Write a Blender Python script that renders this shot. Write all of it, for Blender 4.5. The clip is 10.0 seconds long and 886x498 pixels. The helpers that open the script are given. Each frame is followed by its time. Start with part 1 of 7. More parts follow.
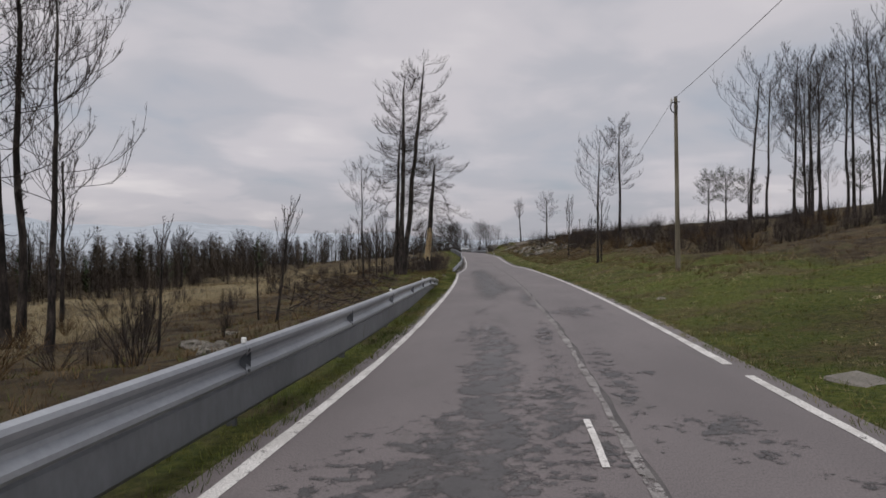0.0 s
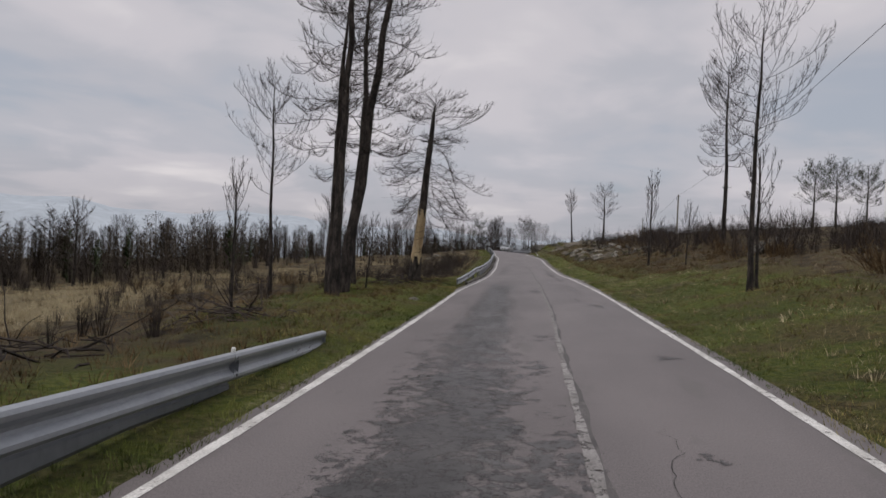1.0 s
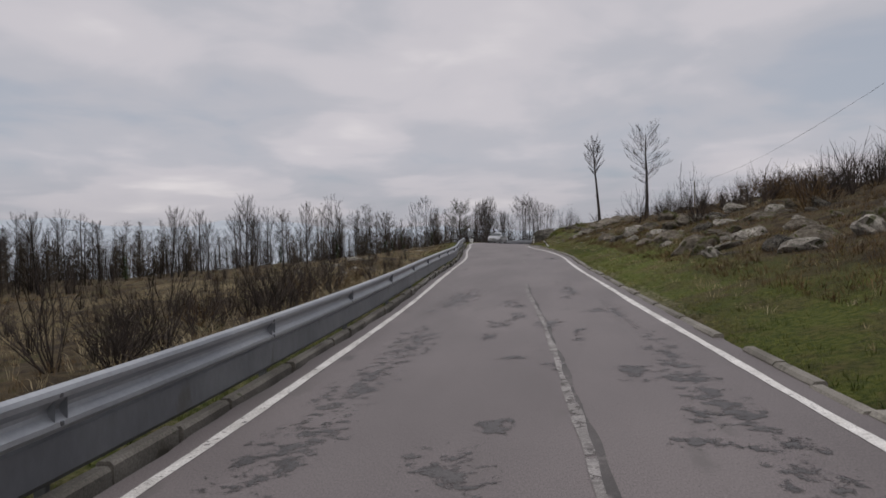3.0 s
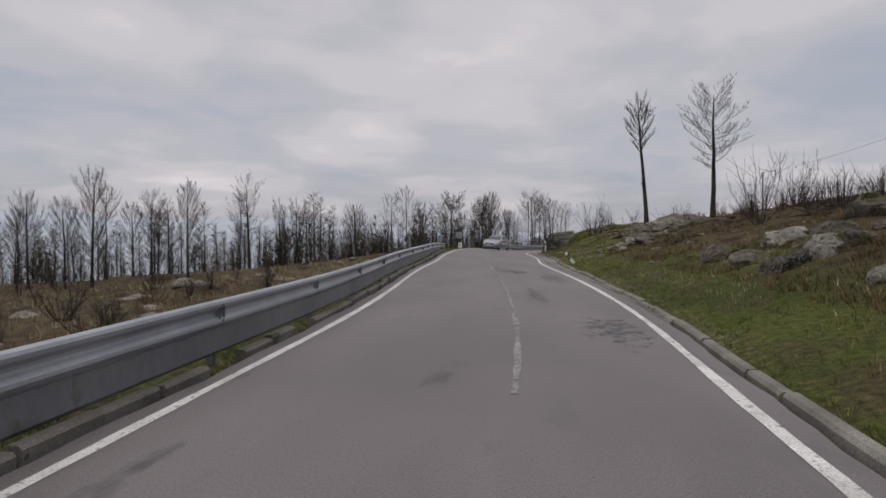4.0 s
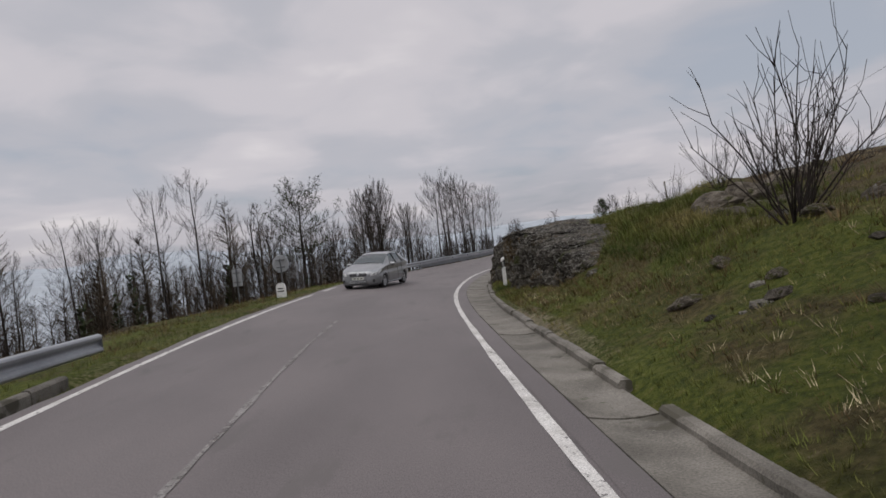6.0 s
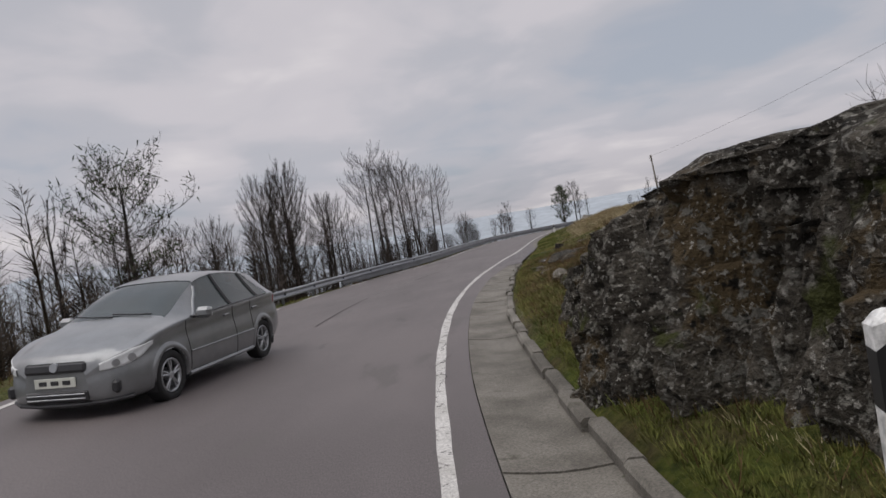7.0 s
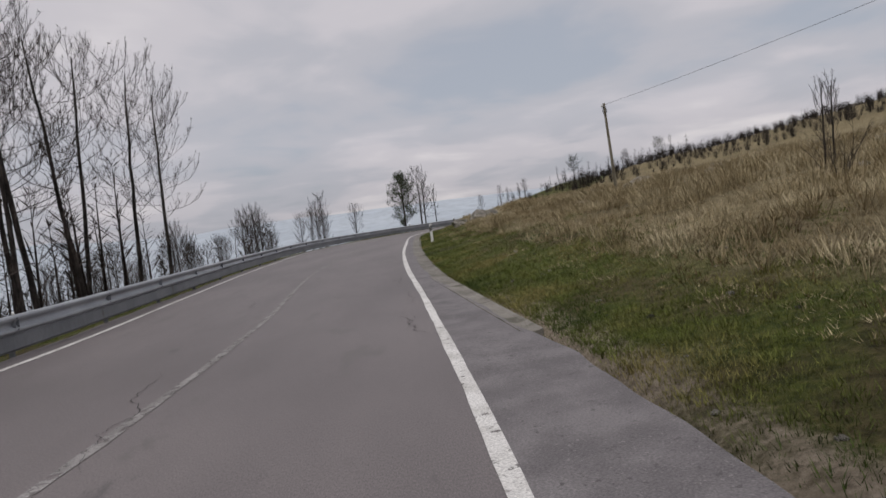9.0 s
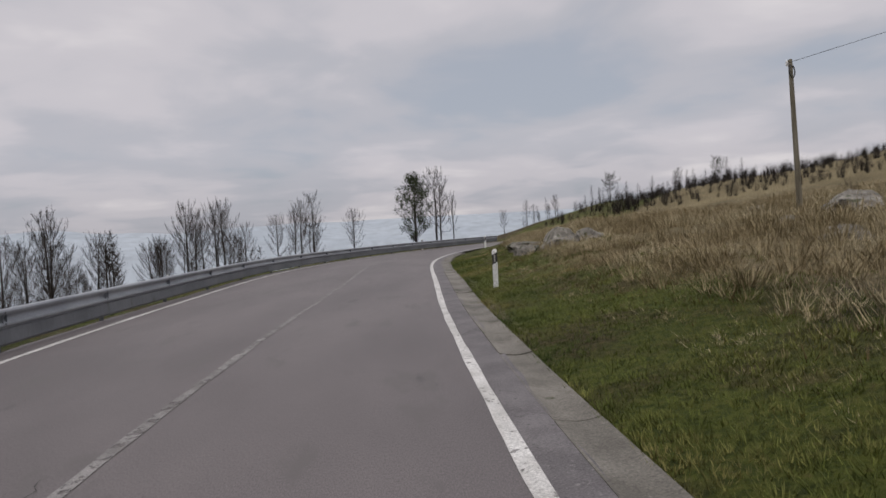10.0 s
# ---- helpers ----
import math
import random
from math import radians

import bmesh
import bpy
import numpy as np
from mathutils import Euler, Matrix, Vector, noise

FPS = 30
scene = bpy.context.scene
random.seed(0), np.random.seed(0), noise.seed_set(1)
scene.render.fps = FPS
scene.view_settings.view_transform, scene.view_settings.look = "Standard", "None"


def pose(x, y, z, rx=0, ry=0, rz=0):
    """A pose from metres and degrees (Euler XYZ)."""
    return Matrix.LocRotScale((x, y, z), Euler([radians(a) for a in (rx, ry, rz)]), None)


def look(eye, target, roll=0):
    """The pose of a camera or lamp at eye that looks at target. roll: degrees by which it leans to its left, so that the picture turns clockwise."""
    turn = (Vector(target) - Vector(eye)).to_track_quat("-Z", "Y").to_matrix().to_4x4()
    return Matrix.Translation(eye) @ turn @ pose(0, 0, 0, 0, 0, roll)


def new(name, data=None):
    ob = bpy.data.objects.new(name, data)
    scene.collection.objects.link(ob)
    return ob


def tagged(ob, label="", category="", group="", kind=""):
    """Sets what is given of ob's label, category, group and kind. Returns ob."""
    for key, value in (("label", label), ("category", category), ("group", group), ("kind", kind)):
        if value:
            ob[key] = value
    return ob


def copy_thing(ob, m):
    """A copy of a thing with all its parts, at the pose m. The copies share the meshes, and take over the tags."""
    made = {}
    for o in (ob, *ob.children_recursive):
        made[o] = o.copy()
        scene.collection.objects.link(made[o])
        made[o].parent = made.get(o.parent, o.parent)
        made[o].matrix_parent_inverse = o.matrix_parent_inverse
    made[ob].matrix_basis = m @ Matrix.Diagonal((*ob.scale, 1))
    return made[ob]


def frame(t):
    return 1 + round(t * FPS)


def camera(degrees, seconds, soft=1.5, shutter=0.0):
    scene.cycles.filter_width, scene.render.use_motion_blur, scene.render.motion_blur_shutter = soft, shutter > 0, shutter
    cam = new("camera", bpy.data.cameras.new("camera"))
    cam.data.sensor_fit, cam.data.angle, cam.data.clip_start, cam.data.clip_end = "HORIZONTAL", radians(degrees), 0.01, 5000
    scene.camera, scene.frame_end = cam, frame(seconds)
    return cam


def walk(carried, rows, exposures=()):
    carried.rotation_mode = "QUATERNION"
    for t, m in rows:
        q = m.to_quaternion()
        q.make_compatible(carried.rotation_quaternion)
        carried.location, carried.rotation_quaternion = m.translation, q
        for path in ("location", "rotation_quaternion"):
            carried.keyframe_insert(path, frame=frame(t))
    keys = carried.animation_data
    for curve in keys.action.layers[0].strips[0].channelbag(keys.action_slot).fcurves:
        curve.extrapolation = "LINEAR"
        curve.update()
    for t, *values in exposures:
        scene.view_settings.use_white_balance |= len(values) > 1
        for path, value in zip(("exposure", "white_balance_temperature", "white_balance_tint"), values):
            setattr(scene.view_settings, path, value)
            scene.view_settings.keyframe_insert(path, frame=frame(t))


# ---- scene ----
cam = camera(68.0, 10.0, soft=1.6)

# seconds, eye, yaw to the left, pitch up, lean to the left
PATH = [
    (0, (0.000, -0.000, 1.604), -3.27, -0.20, 0.26),
    (0.5, (2.148, 11.945, 1.575), -1.00, -0.30, 1.49),
    (1, (3.829, 22.540, 1.518), 0.95, -0.50, 2.58),
    (1.5, (5.520, 34.636, 1.393), 1.42, -0.48, 2.78),
    (2, (6.718, 45.361, 1.292), 1.44, -0.23, 2.65),
    (2.5, (7.914, 56.761, 1.139), 1.99, 0.31, 1.10),
    (3, (8.958, 67.657, 1.006), 1.12, -0.80, -1.29),
    (3.2, (9.267, 72.175, 0.986), 1.12, -1.13, -1.40),
    (4.3, (12.336, 98.665, 1.414), 2.12, -0.66, 0.39),
    (4.5, (12.557, 102.723, 1.459), 1.88, -0.80, -0.15),
    (5, (13.154, 112.347, 1.605), -0.09, -0.93, -1.75),
    (5.5, (13.930, 122.727, 1.890), -3.71, -0.85, -3.15),
    (5.7, (14.384, 126.466, 1.955), -4.39, -0.66, -5.22),
    (6.8, (16.470, 147.866, 1.746), -9.85, -0.86, -9.32),
    (7, (17.177, 151.783, 1.735), -11.47, -1.20, -9.75),
    (7.5, (19.326, 161.339, 1.686), -17.32, -2.73, -11.04),
    (8, (21.404, 170.835, 1.470), -21.38, -4.09, -9.23),
    (8.5, (24.497, 180.159, 1.379), -25.20, -3.85, -8.70),
    (9, (27.620, 187.991, 1.393), -28.12, -3.19, -7.13),
    (9.5, (30.913, 196.293, 1.369), -28.20, -2.25, -4.82),
    (10, (33.811, 203.198, 1.491), -28.22, -1.87, -3.07),
]


def aim(eye, yaw, pitch, roll):
    y, p = radians(yaw), radians(pitch)
    way = Vector((-math.sin(y) * math.cos(p), math.cos(y) * math.cos(p), math.sin(p)))
    return look(eye, Vector(eye) + 2.0 * way, roll)


walk(cam, [(t, aim(eye, yaw, pitch, roll)) for t, eye, yaw, pitch, roll in PATH])

# ---- sky and light: a broken overcast after rain ----
world = bpy.data.worlds.new("overcast_sky")
scene.world = world
world.use_nodes = True
wt = world.node_tree
wt.nodes.clear()


def wnode(kind, **values):
    n = wt.nodes.new(kind)
    for key, value in values.items():
        n.inputs[key].default_value = value
    return n


def wmath(op, a, b=None):
    n = wt.nodes.new("ShaderNodeMath")
    n.operation = op
    for i, v in enumerate((a, b)):
        if v is None:
            continue
        if isinstance(v, (int, float)):
            n.inputs[i].default_value = v
        else:
            wt.links.new(v, n.inputs[i])
    return n.outputs[0]


def wramp(fac, stops, ease="EASE"):
    n = wt.nodes.new("ShaderNodeValToRGB")
    n.color_ramp.interpolation = ease
    while len(n.color_ramp.elements) < len(stops):
        n.color_ramp.elements.new(0.5)
    for e, (at, c) in zip(n.color_ramp.elements, stops):
        e.position, e.color = at, (*c, 1)
    wt.links.new(fac, n.inputs[0])
    return n.outputs[0]


sky = wt.nodes.new("ShaderNodeTexSky")
sky.sky_type, sky.sun_disc = "NISHITA", False
sky.sun_elevation, sky.sun_rotation = radians(70), radians(-124)
sky.air_density, sky.dust_density = 1.0, 2.0
coords = wt.nodes.new("ShaderNodeTexCoord")
split = wt.nodes.new("ShaderNodeSeparateXYZ")
wt.links.new(coords.outputs["Generated"], split.inputs[0])
up = wmath("MAXIMUM", split.outputs[2], 0.0)
flat = wmath("ADD", up, 0.16)
plane = wt.nodes.new("ShaderNodeCombineXYZ")
wt.links.new(wmath("DIVIDE", split.outputs[0], flat), plane.inputs[0])
wt.links.new(wmath("DIVIDE", split.outputs[1], flat), plane.inputs[1])
big = wnode("ShaderNodeTexNoise", Scale=0.62, Detail=5.0, Roughness=0.45, Distortion=0.3)
small = wnode("ShaderNodeTexNoise", Scale=1.7, Detail=6.0, Roughness=0.48, Distortion=0.4)
for n in (big, small):
    wt.links.new(plane.outputs[0], n.inputs["Vector"])
sheet = wmath("ADD", wmath("MULTIPLY", big.outputs[0], 0.68), wmath("MULTIPLY", small.outputs[0], 0.32))
cloud = wramp(sheet, [(0.36, (0.42, 0.447, 0.51)), (0.46, (0.48, 0.482, 0.53)), (0.54, (0.58, 0.558, 0.597)), (0.66, (0.76, 0.72, 0.735))])
# a clearer, bluer gap of sky between the sheets
gap = wramp(sheet, [(0.38, (1, 1, 1)), (0.47, (0, 0, 0))])
bright = wt.nodes.new("ShaderNodeMix")
bright.data_type, bright.blend_type = "RGBA", "MIX"
wt.links.new(wmath("MULTIPLY", gap, 0.14), bright.inputs[0])
wt.links.new(cloud, bright.inputs[6])
dim = wt.nodes.new("ShaderNodeMix")
dim.data_type, dim.blend_type, dim.inputs[0].default_value = "RGBA", "MULTIPLY", 1.0
dim.inputs[7].default_value = (0.09, 0.09, 0.09, 1)
wt.links.new(sky.outputs[0], dim.inputs[6])
wt.links.new(dim.outputs[2], bright.inputs[7])
# an overcast sky is brightest overhead and dull below the horizon
lift = wramp(up, [(0.0, (0.80, 0.80, 0.80)), (0.12, (1.0, 1.0, 1.0)), (0.40, (0.98, 0.98, 0.98)), (0.9, (1.7, 1.7, 1.7))], "LINEAR")
final = wt.nodes.new("ShaderNodeMix")
final.data_type, final.blend_type, final.inputs[0].default_value = "RGBA", "MULTIPLY", 1.0
wt.links.new(bright.outputs[2], final.inputs[6])
wt.links.new(lift, final.inputs[7])
back = wnode("ShaderNodeBackground", Strength=1.0)
wt.links.new(final.outputs[2], back.inputs[0])
wt.links.new(back.outputs[0], wt.nodes.new("ShaderNodeOutputWorld").inputs[0])

sun = new("sun", bpy.data.lights.new("sun", "SUN"))
sun.data.energy, sun.data.angle, sun.data.color = 1.35, radians(60), (1.0, 0.96, 0.92)
sun.matrix_world = look((-18, -12, 60), (0, 0, 0))

# ---- materials ----


def material(name, cols, scale=3.0, fine=40.0, rough=0.85, bump=0.3, depth=0.01, metal=0.0, spots=None, stretch=(1, 1, 1), island=0.0, coord="Object", spec=0.5, grain_range=(0.6, 1.35)):
    """cols: three colours mixed by a coarse noise, dirtied by a fine one; spots: (colour, scale, threshold)."""
    m = bpy.data.materials.new(name)
    m.use_nodes = True
    t = m.node_tree
    b = t.nodes["Principled BSDF"]
    b.inputs["Roughness"].default_value, b.inputs["Metallic"].default_value = rough, metal
    b.inputs["Specular IOR Level"].default_value = spec
    co = t.nodes.new("ShaderNodeTexCoord")
    mp = t.nodes.new("ShaderNodeMapping")
    mp.inputs["Scale"].default_value = stretch
    t.links.new(co.outputs[coord], mp.inputs[0])

    def noise_of(sc, detail, ro=0.55):
        n = t.nodes.new("ShaderNodeTexNoise")
        n.inputs["Scale"].default_value, n.inputs["Detail"].default_value, n.inputs["Roughness"].default_value = sc, detail, ro
        t.links.new(mp.outputs[0], n.inputs["Vector"])
        return n.outputs[0]

    coarse, grain = noise_of(scale, 5.0), noise_of(fine, 3.0, 0.65)
    r = t.nodes.new("ShaderNodeValToRGB")
    r.color_ramp.elements.new(0.5)
    for e, at, c in zip(r.color_ramp.elements, (0.36, 0.5, 0.64), cols):
        e.position, e.color = at, (*c, 1)
    t.links.new(coarse, r.inputs[0])
    out = r.outputs[0]

    def mixed(kind, fac, a, bb):
        x = t.nodes.new("ShaderNodeMix")
        x.data_type, x.blend_type = "RGBA", kind
        for sock, v in ((x.inputs[0], fac), (x.inputs[6], a), (x.inputs[7], bb)):
            if isinstance(v, (int, float)):
                sock.default_value = v
            elif isinstance(v, tuple):
                sock.default_value = (*v, 1)
            else:
                t.links.new(v, sock)
        return x.outputs[2]

    g = t.nodes.new("ShaderNodeMapRange")
    g.inputs["From Min"].default_value, g.inputs["From Max"].default_value = 0.3, 0.7
    g.inputs["To Min"].default_value, g.inputs["To Max"].default_value = grain_range
    t.links.new(grain, g.inputs[0])
    out = mixed("MULTIPLY", 1.0, out, g.outputs[0])
    for colour, sc, thr in spots or ():
        s = t.nodes.new("ShaderNodeMapRange")
        s.inputs["From Min"].default_value, s.inputs["From Max"].default_value = thr, thr + 0.06
        t.links.new(noise_of(sc, 6.0, 0.6), s.inputs[0])
        out = mixed("MIX", s.outputs[0], out, colour)
    if island:
        oi = t.nodes.new("ShaderNodeObjectInfo" if island < 0 else "ShaderNodeNewGeometry")
        k = t.nodes.new("ShaderNodeMapRange")
        k.inputs["To Min"].default_value, k.inputs["To Max"].default_value = 1 - abs(island), 1 + abs(island)
        t.links.new(oi.outputs["Random" if island < 0 else "Random Per Island"], k.inputs[0])
        out = mixed("MULTIPLY", 1.0, out, k.outputs[0])
    t.links.new(out, b.inputs["Base Color"])
    if bump:
        bp = t.nodes.new("ShaderNodeBump")
        bp.inputs["Strength"].default_value, bp.inputs["Distance"].default_value = bump, depth
        h = t.nodes.new("ShaderNodeMath")
        h.operation = "ADD"
        t.links.new(coarse, h.inputs[0])
        t.links.new(grain, h.inputs[1])
        t.links.new(h.outputs[0], bp.inputs["Height"])
        t.links.new(bp.outputs[0], b.inputs["Normal"])
    return m


def plain(name, colour, rough=0.5, metal=0.0, **more):
    m = material(name, [tuple(c * k for c in colour) for k in (0.9, 1.0, 1.08)], rough=rough, metal=metal, bump=0.0, grain_range=(0.96, 1.04), **more)
    return m


ASPHALT = material("worn_grey_asphalt", [(0.098, 0.084, 0.082), (0.114, 0.098, 0.096), (0.130, 0.112, 0.109)], scale=0.55, fine=95, rough=0.62, bump=0.35, depth=0.006,
                   spots=[((0.096, 0.084, 0.080), 1.3, 0.59), ((0.055, 0.049, 0.047), 0.9, 0.665), ((0.16, 0.145, 0.138), 38.0, 0.66), ((0.04, 0.036, 0.034), 30.0, 0.67)], stretch=(1, 0.35, 1), coord="UV")
ASPHALT_DARK = material("damp_dark_asphalt", [(0.040, 0.036, 0.034), (0.056, 0.050, 0.048), (0.075, 0.067, 0.064)], scale=1.6, fine=80, rough=0.7, bump=0.35, depth=0.006,
                        spots=[((0.10, 0.088, 0.085), 4.0, 0.56)])
ASPHALT_SIDE = material("bluish_shoulder_asphalt", [(0.095, 0.085, 0.086), (0.118, 0.106, 0.107), (0.145, 0.132, 0.132)], scale=2.0, fine=60, rough=0.75, bump=0.6, depth=0.01,
                        spots=[((0.055, 0.05, 0.048), 14.0, 0.62), ((0.19, 0.175, 0.17), 30.0, 0.62)])
SEAL = material("pale_joint_seal", [(0.15, 0.14, 0.132), (0.20, 0.188, 0.18), (0.25, 0.235, 0.226)], scale=3.0, fine=60, rough=0.8, bump=0.6, depth=0.01, spots=[((0.12, 0.11, 0.105), 6.0, 0.56)])
PAINT = material("worn_white_road_paint", [(0.40, 0.385, 0.36), (0.50, 0.485, 0.46), (0.57, 0.555, 0.53)], scale=2.2, fine=55, rough=0.7, bump=0.3, depth=0.003,
                 spots=[((0.22, 0.205, 0.195), 9.0, 0.63)])
CONCRETE = material("weathered_concrete", [(0.098, 0.089, 0.074), (0.142, 0.130, 0.110), (0.185, 0.171, 0.147)], scale=1.3, fine=50, rough=0.9, bump=0.5, depth=0.008,
                    spots=[((0.062, 0.056, 0.040), 1.4, 0.60), ((0.05, 0.052, 0.026), 4.0, 0.66), ((0.22, 0.208, 0.182), 24.0, 0.66)], island=-0.12)
STEEL = material("galvanised_steel", [(0.27, 0.285, 0.305), (0.315, 0.33, 0.35), (0.36, 0.375, 0.392)], scale=0.7, fine=14, rough=0.46, bump=0.03, depth=0.001, metal=0.55,
                 spots=[((0.22, 0.222, 0.22), 2.2, 0.68)], stretch=(1, 1, 1.6), grain_range=(0.92, 1.07))
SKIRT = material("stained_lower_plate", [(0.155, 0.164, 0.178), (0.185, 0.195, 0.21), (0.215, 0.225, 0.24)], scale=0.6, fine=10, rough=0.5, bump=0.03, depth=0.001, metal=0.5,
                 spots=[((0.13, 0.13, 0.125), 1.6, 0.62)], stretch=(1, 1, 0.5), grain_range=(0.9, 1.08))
STEEL_DARK = plain("dull_steel_post", (0.12, 0.125, 0.13), 0.55, 0.6)
BARK = material("charred_pine_bark", [(0.016, 0.014, 0.013), (0.032, 0.027, 0.024), (0.07, 0.058, 0.05)], scale=7, fine=34, rough=0.95, bump=0.9, depth=0.03, stretch=(1, 1, 0.3), spec=0.2)
TWIG = material("scorched_twigs", [(0.022, 0.018, 0.016), (0.038, 0.031, 0.027), (0.062, 0.05, 0.043)], scale=1.2, fine=9, rough=0.95, bump=0.0, island=-0.35, spec=0.15)
BARE = material("stripped_pale_wood", [(0.30, 0.21, 0.11), (0.42, 0.32, 0.18), (0.50, 0.40, 0.25)], scale=2.5, fine=30, rough=0.8, bump=0.4, depth=0.01, stretch=(2, 2, 0.25))
NEEDLE = material("dark_pine_needles", [(0.018, 0.03, 0.012), (0.032, 0.048, 0.018), (0.055, 0.07, 0.028)], scale=1.5, fine=9, rough=0.9, bump=0.0, island=-0.25, spec=0.2)
POLEWOOD = material("weathered_pole_wood", [(0.11, 0.095, 0.065), (0.16, 0.14, 0.10), (0.21, 0.19, 0.145)], scale=2, fine=30, rough=0.9, bump=0.4, depth=0.006, stretch=(3, 3, 0.3))
ROCK = material("lichened_granite", [(0.016, 0.014, 0.011), (0.040, 0.035, 0.028), (0.085, 0.076, 0.062)], scale=2.6, fine=26, rough=0.95, bump=1.0, depth=0.06,
                spots=[((0.062, 0.045, 0.024), 1.1, 0.56), ((0.13, 0.124, 0.108), 10.0, 0.545), ((0.24, 0.23, 0.205), 22.0, 0.575), ((0.010, 0.009, 0.007), 8.0, 0.575), ((0.038, 0.042, 0.013), 1.7, 0.60)], island=-0.15, spec=0.2)
MOSSY_ROCK = material("mossy_brown_granite", [(0.062, 0.052, 0.040), (0.115, 0.099, 0.078), (0.175, 0.155, 0.125)], scale=2.4, fine=24, rough=0.95, bump=1.0, depth=0.05,
                      spots=[((0.062, 0.062, 0.022), 1.5, 0.51), ((0.028, 0.024, 0.019), 6.0, 0.60), ((0.24, 0.225, 0.195), 13.0, 0.62)], island=-0.25, spec=0.2)
PALE_ROCK = material("pale_granite", [(0.12, 0.108, 0.092), (0.20, 0.185, 0.16), (0.29, 0.272, 0.24)], scale=2.6, fine=26, rough=0.95, bump=0.8, depth=0.03,
                     spots=[((0.06, 0.062, 0.035), 3.0, 0.55), ((0.05, 0.044, 0.037), 7.0, 0.58), ((0.30, 0.285, 0.25), 22.0, 0.60)], island=-0.2, spec=0.2)
GRASS = material("wet_green_grass", [(0.046, 0.068, 0.012), (0.100, 0.116, 0.024), (0.205, 0.175, 0.062)], scale=0.45, fine=6, rough=0.8, bump=0.0, island=0.35, spec=0.25)
STRAW = material("dead_straw_grass", [(0.19, 0.148, 0.080), (0.30, 0.245, 0.145), (0.42, 0.36, 0.235)], scale=0.6, fine=6, rough=0.9, bump=0.0, island=0.3, spec=0.2)
BRACKEN = material("dead_brown_bracken", [(0.058, 0.036, 0.018), (0.095, 0.062, 0.03), (0.15, 0.105, 0.055)], scale=0.8, fine=6, rough=0.95, bump=0.0, island=0.35, spec=0.15)
WHITE = material("white_plastic", [(0.62, 0.62, 0.60), (0.70, 0.70, 0.68), (0.75, 0.75, 0.73)], scale=2.5, fine=20, rough=0.5, bump=0.05, depth=0.002, spots=[((0.40, 0.38, 0.33), 6.0, 0.66)])
BLACK = plain("black_plastic", (0.018, 0.018, 0.018), 0.5)
HAZE_GLOW = material("far_hills_haze_glow", [(0.10, 0.115, 0.13), (0.12, 0.135, 0.15), (0.14, 0.155, 0.17)], scale=0.004, fine=0.03, rough=1.0, bump=0.0, spec=0.0)
# distance: the valley's haze is painted on the far hills as a pale glow
HAZE_GLOW.node_tree.nodes["Principled BSDF"].inputs["Emission Color"].default_value = (0.285, 0.30, 0.335, 1)
HAZE_GLOW.node_tree.nodes["Principled BSDF"].inputs["Emission Strength"].default_value = 1.0
CRACK = plain("open_crack", (0.022, 0.02, 0.019), 0.9)
WIRE = plain("black_cable", (0.03, 0.03, 0.03), 0.6)



def worn(m, scale, low, high, radial=0.0, rag=0.68):
    """Lets what lies under m show through in a ragged pattern; radial: how much it thins towards its rim (held in the UV map)."""
    t = m.node_tree
    out, b = t.nodes["Material Output"], t.nodes["Principled BSDF"]
    co = t.nodes.new("ShaderNodeTexCoord")
    n = t.nodes.new("ShaderNodeTexNoise")
    n.inputs["Scale"].default_value, n.inputs["Detail"].default_value, n.inputs["Roughness"].default_value = scale, 9.0, rag
    t.links.new(co.outputs["Object"], n.inputs["Vector"])
    v = n.outputs[0]
    if radial:
        sp = t.nodes.new("ShaderNodeSeparateXYZ")
        t.links.new(co.outputs["UV"], sp.inputs[0])
        x = t.nodes.new("ShaderNodeMath")
        x.operation = "MULTIPLY_ADD"
        x.inputs[1].default_value = -radial
        t.links.new(sp.outputs[0], x.inputs[0])
        t.links.new(v, x.inputs[2])
        v = x.outputs[0]
    r = t.nodes.new("ShaderNodeMapRange")
    r.inputs["From Min"].default_value, r.inputs["From Max"].default_value = low, high
    t.links.new(v, r.inputs[0])
    clear = t.nodes.new("ShaderNodeBsdfTransparent")
    mix = t.nodes.new("ShaderNodeMixShader")
    t.links.new(r.outputs[0], mix.inputs[0])
    t.links.new(clear.outputs[0], mix.inputs[1])
    t.links.new(b.outputs[0], mix.inputs[2])
    t.links.new(mix.outputs[0], out.inputs[0])
    return m


DAMP = worn(material("damp_patch", [(0.028, 0.025, 0.024), (0.038, 0.034, 0.033), (0.050, 0.045, 0.043)], scale=2.0, fine=70, rough=0.45, bump=0.35, depth=0.006), 4.5, 0.46, 0.49, 0.10, 0.78)
DAMP_BAND = worn(material("damp_wheel_track", [(0.030, 0.027, 0.026), (0.040, 0.036, 0.035), (0.052, 0.047, 0.045)], scale=2.0, fine=70, rough=0.42, bump=0.35, depth=0.006), 2.6, 0.44, 0.48, 0.14, 0.8)
worn(PAINT, 9.0, 0.33, 0.42)
worn(SEAL, 7.0, 0.40, 0.47)

# ---- ground: colour by what grows on it ----


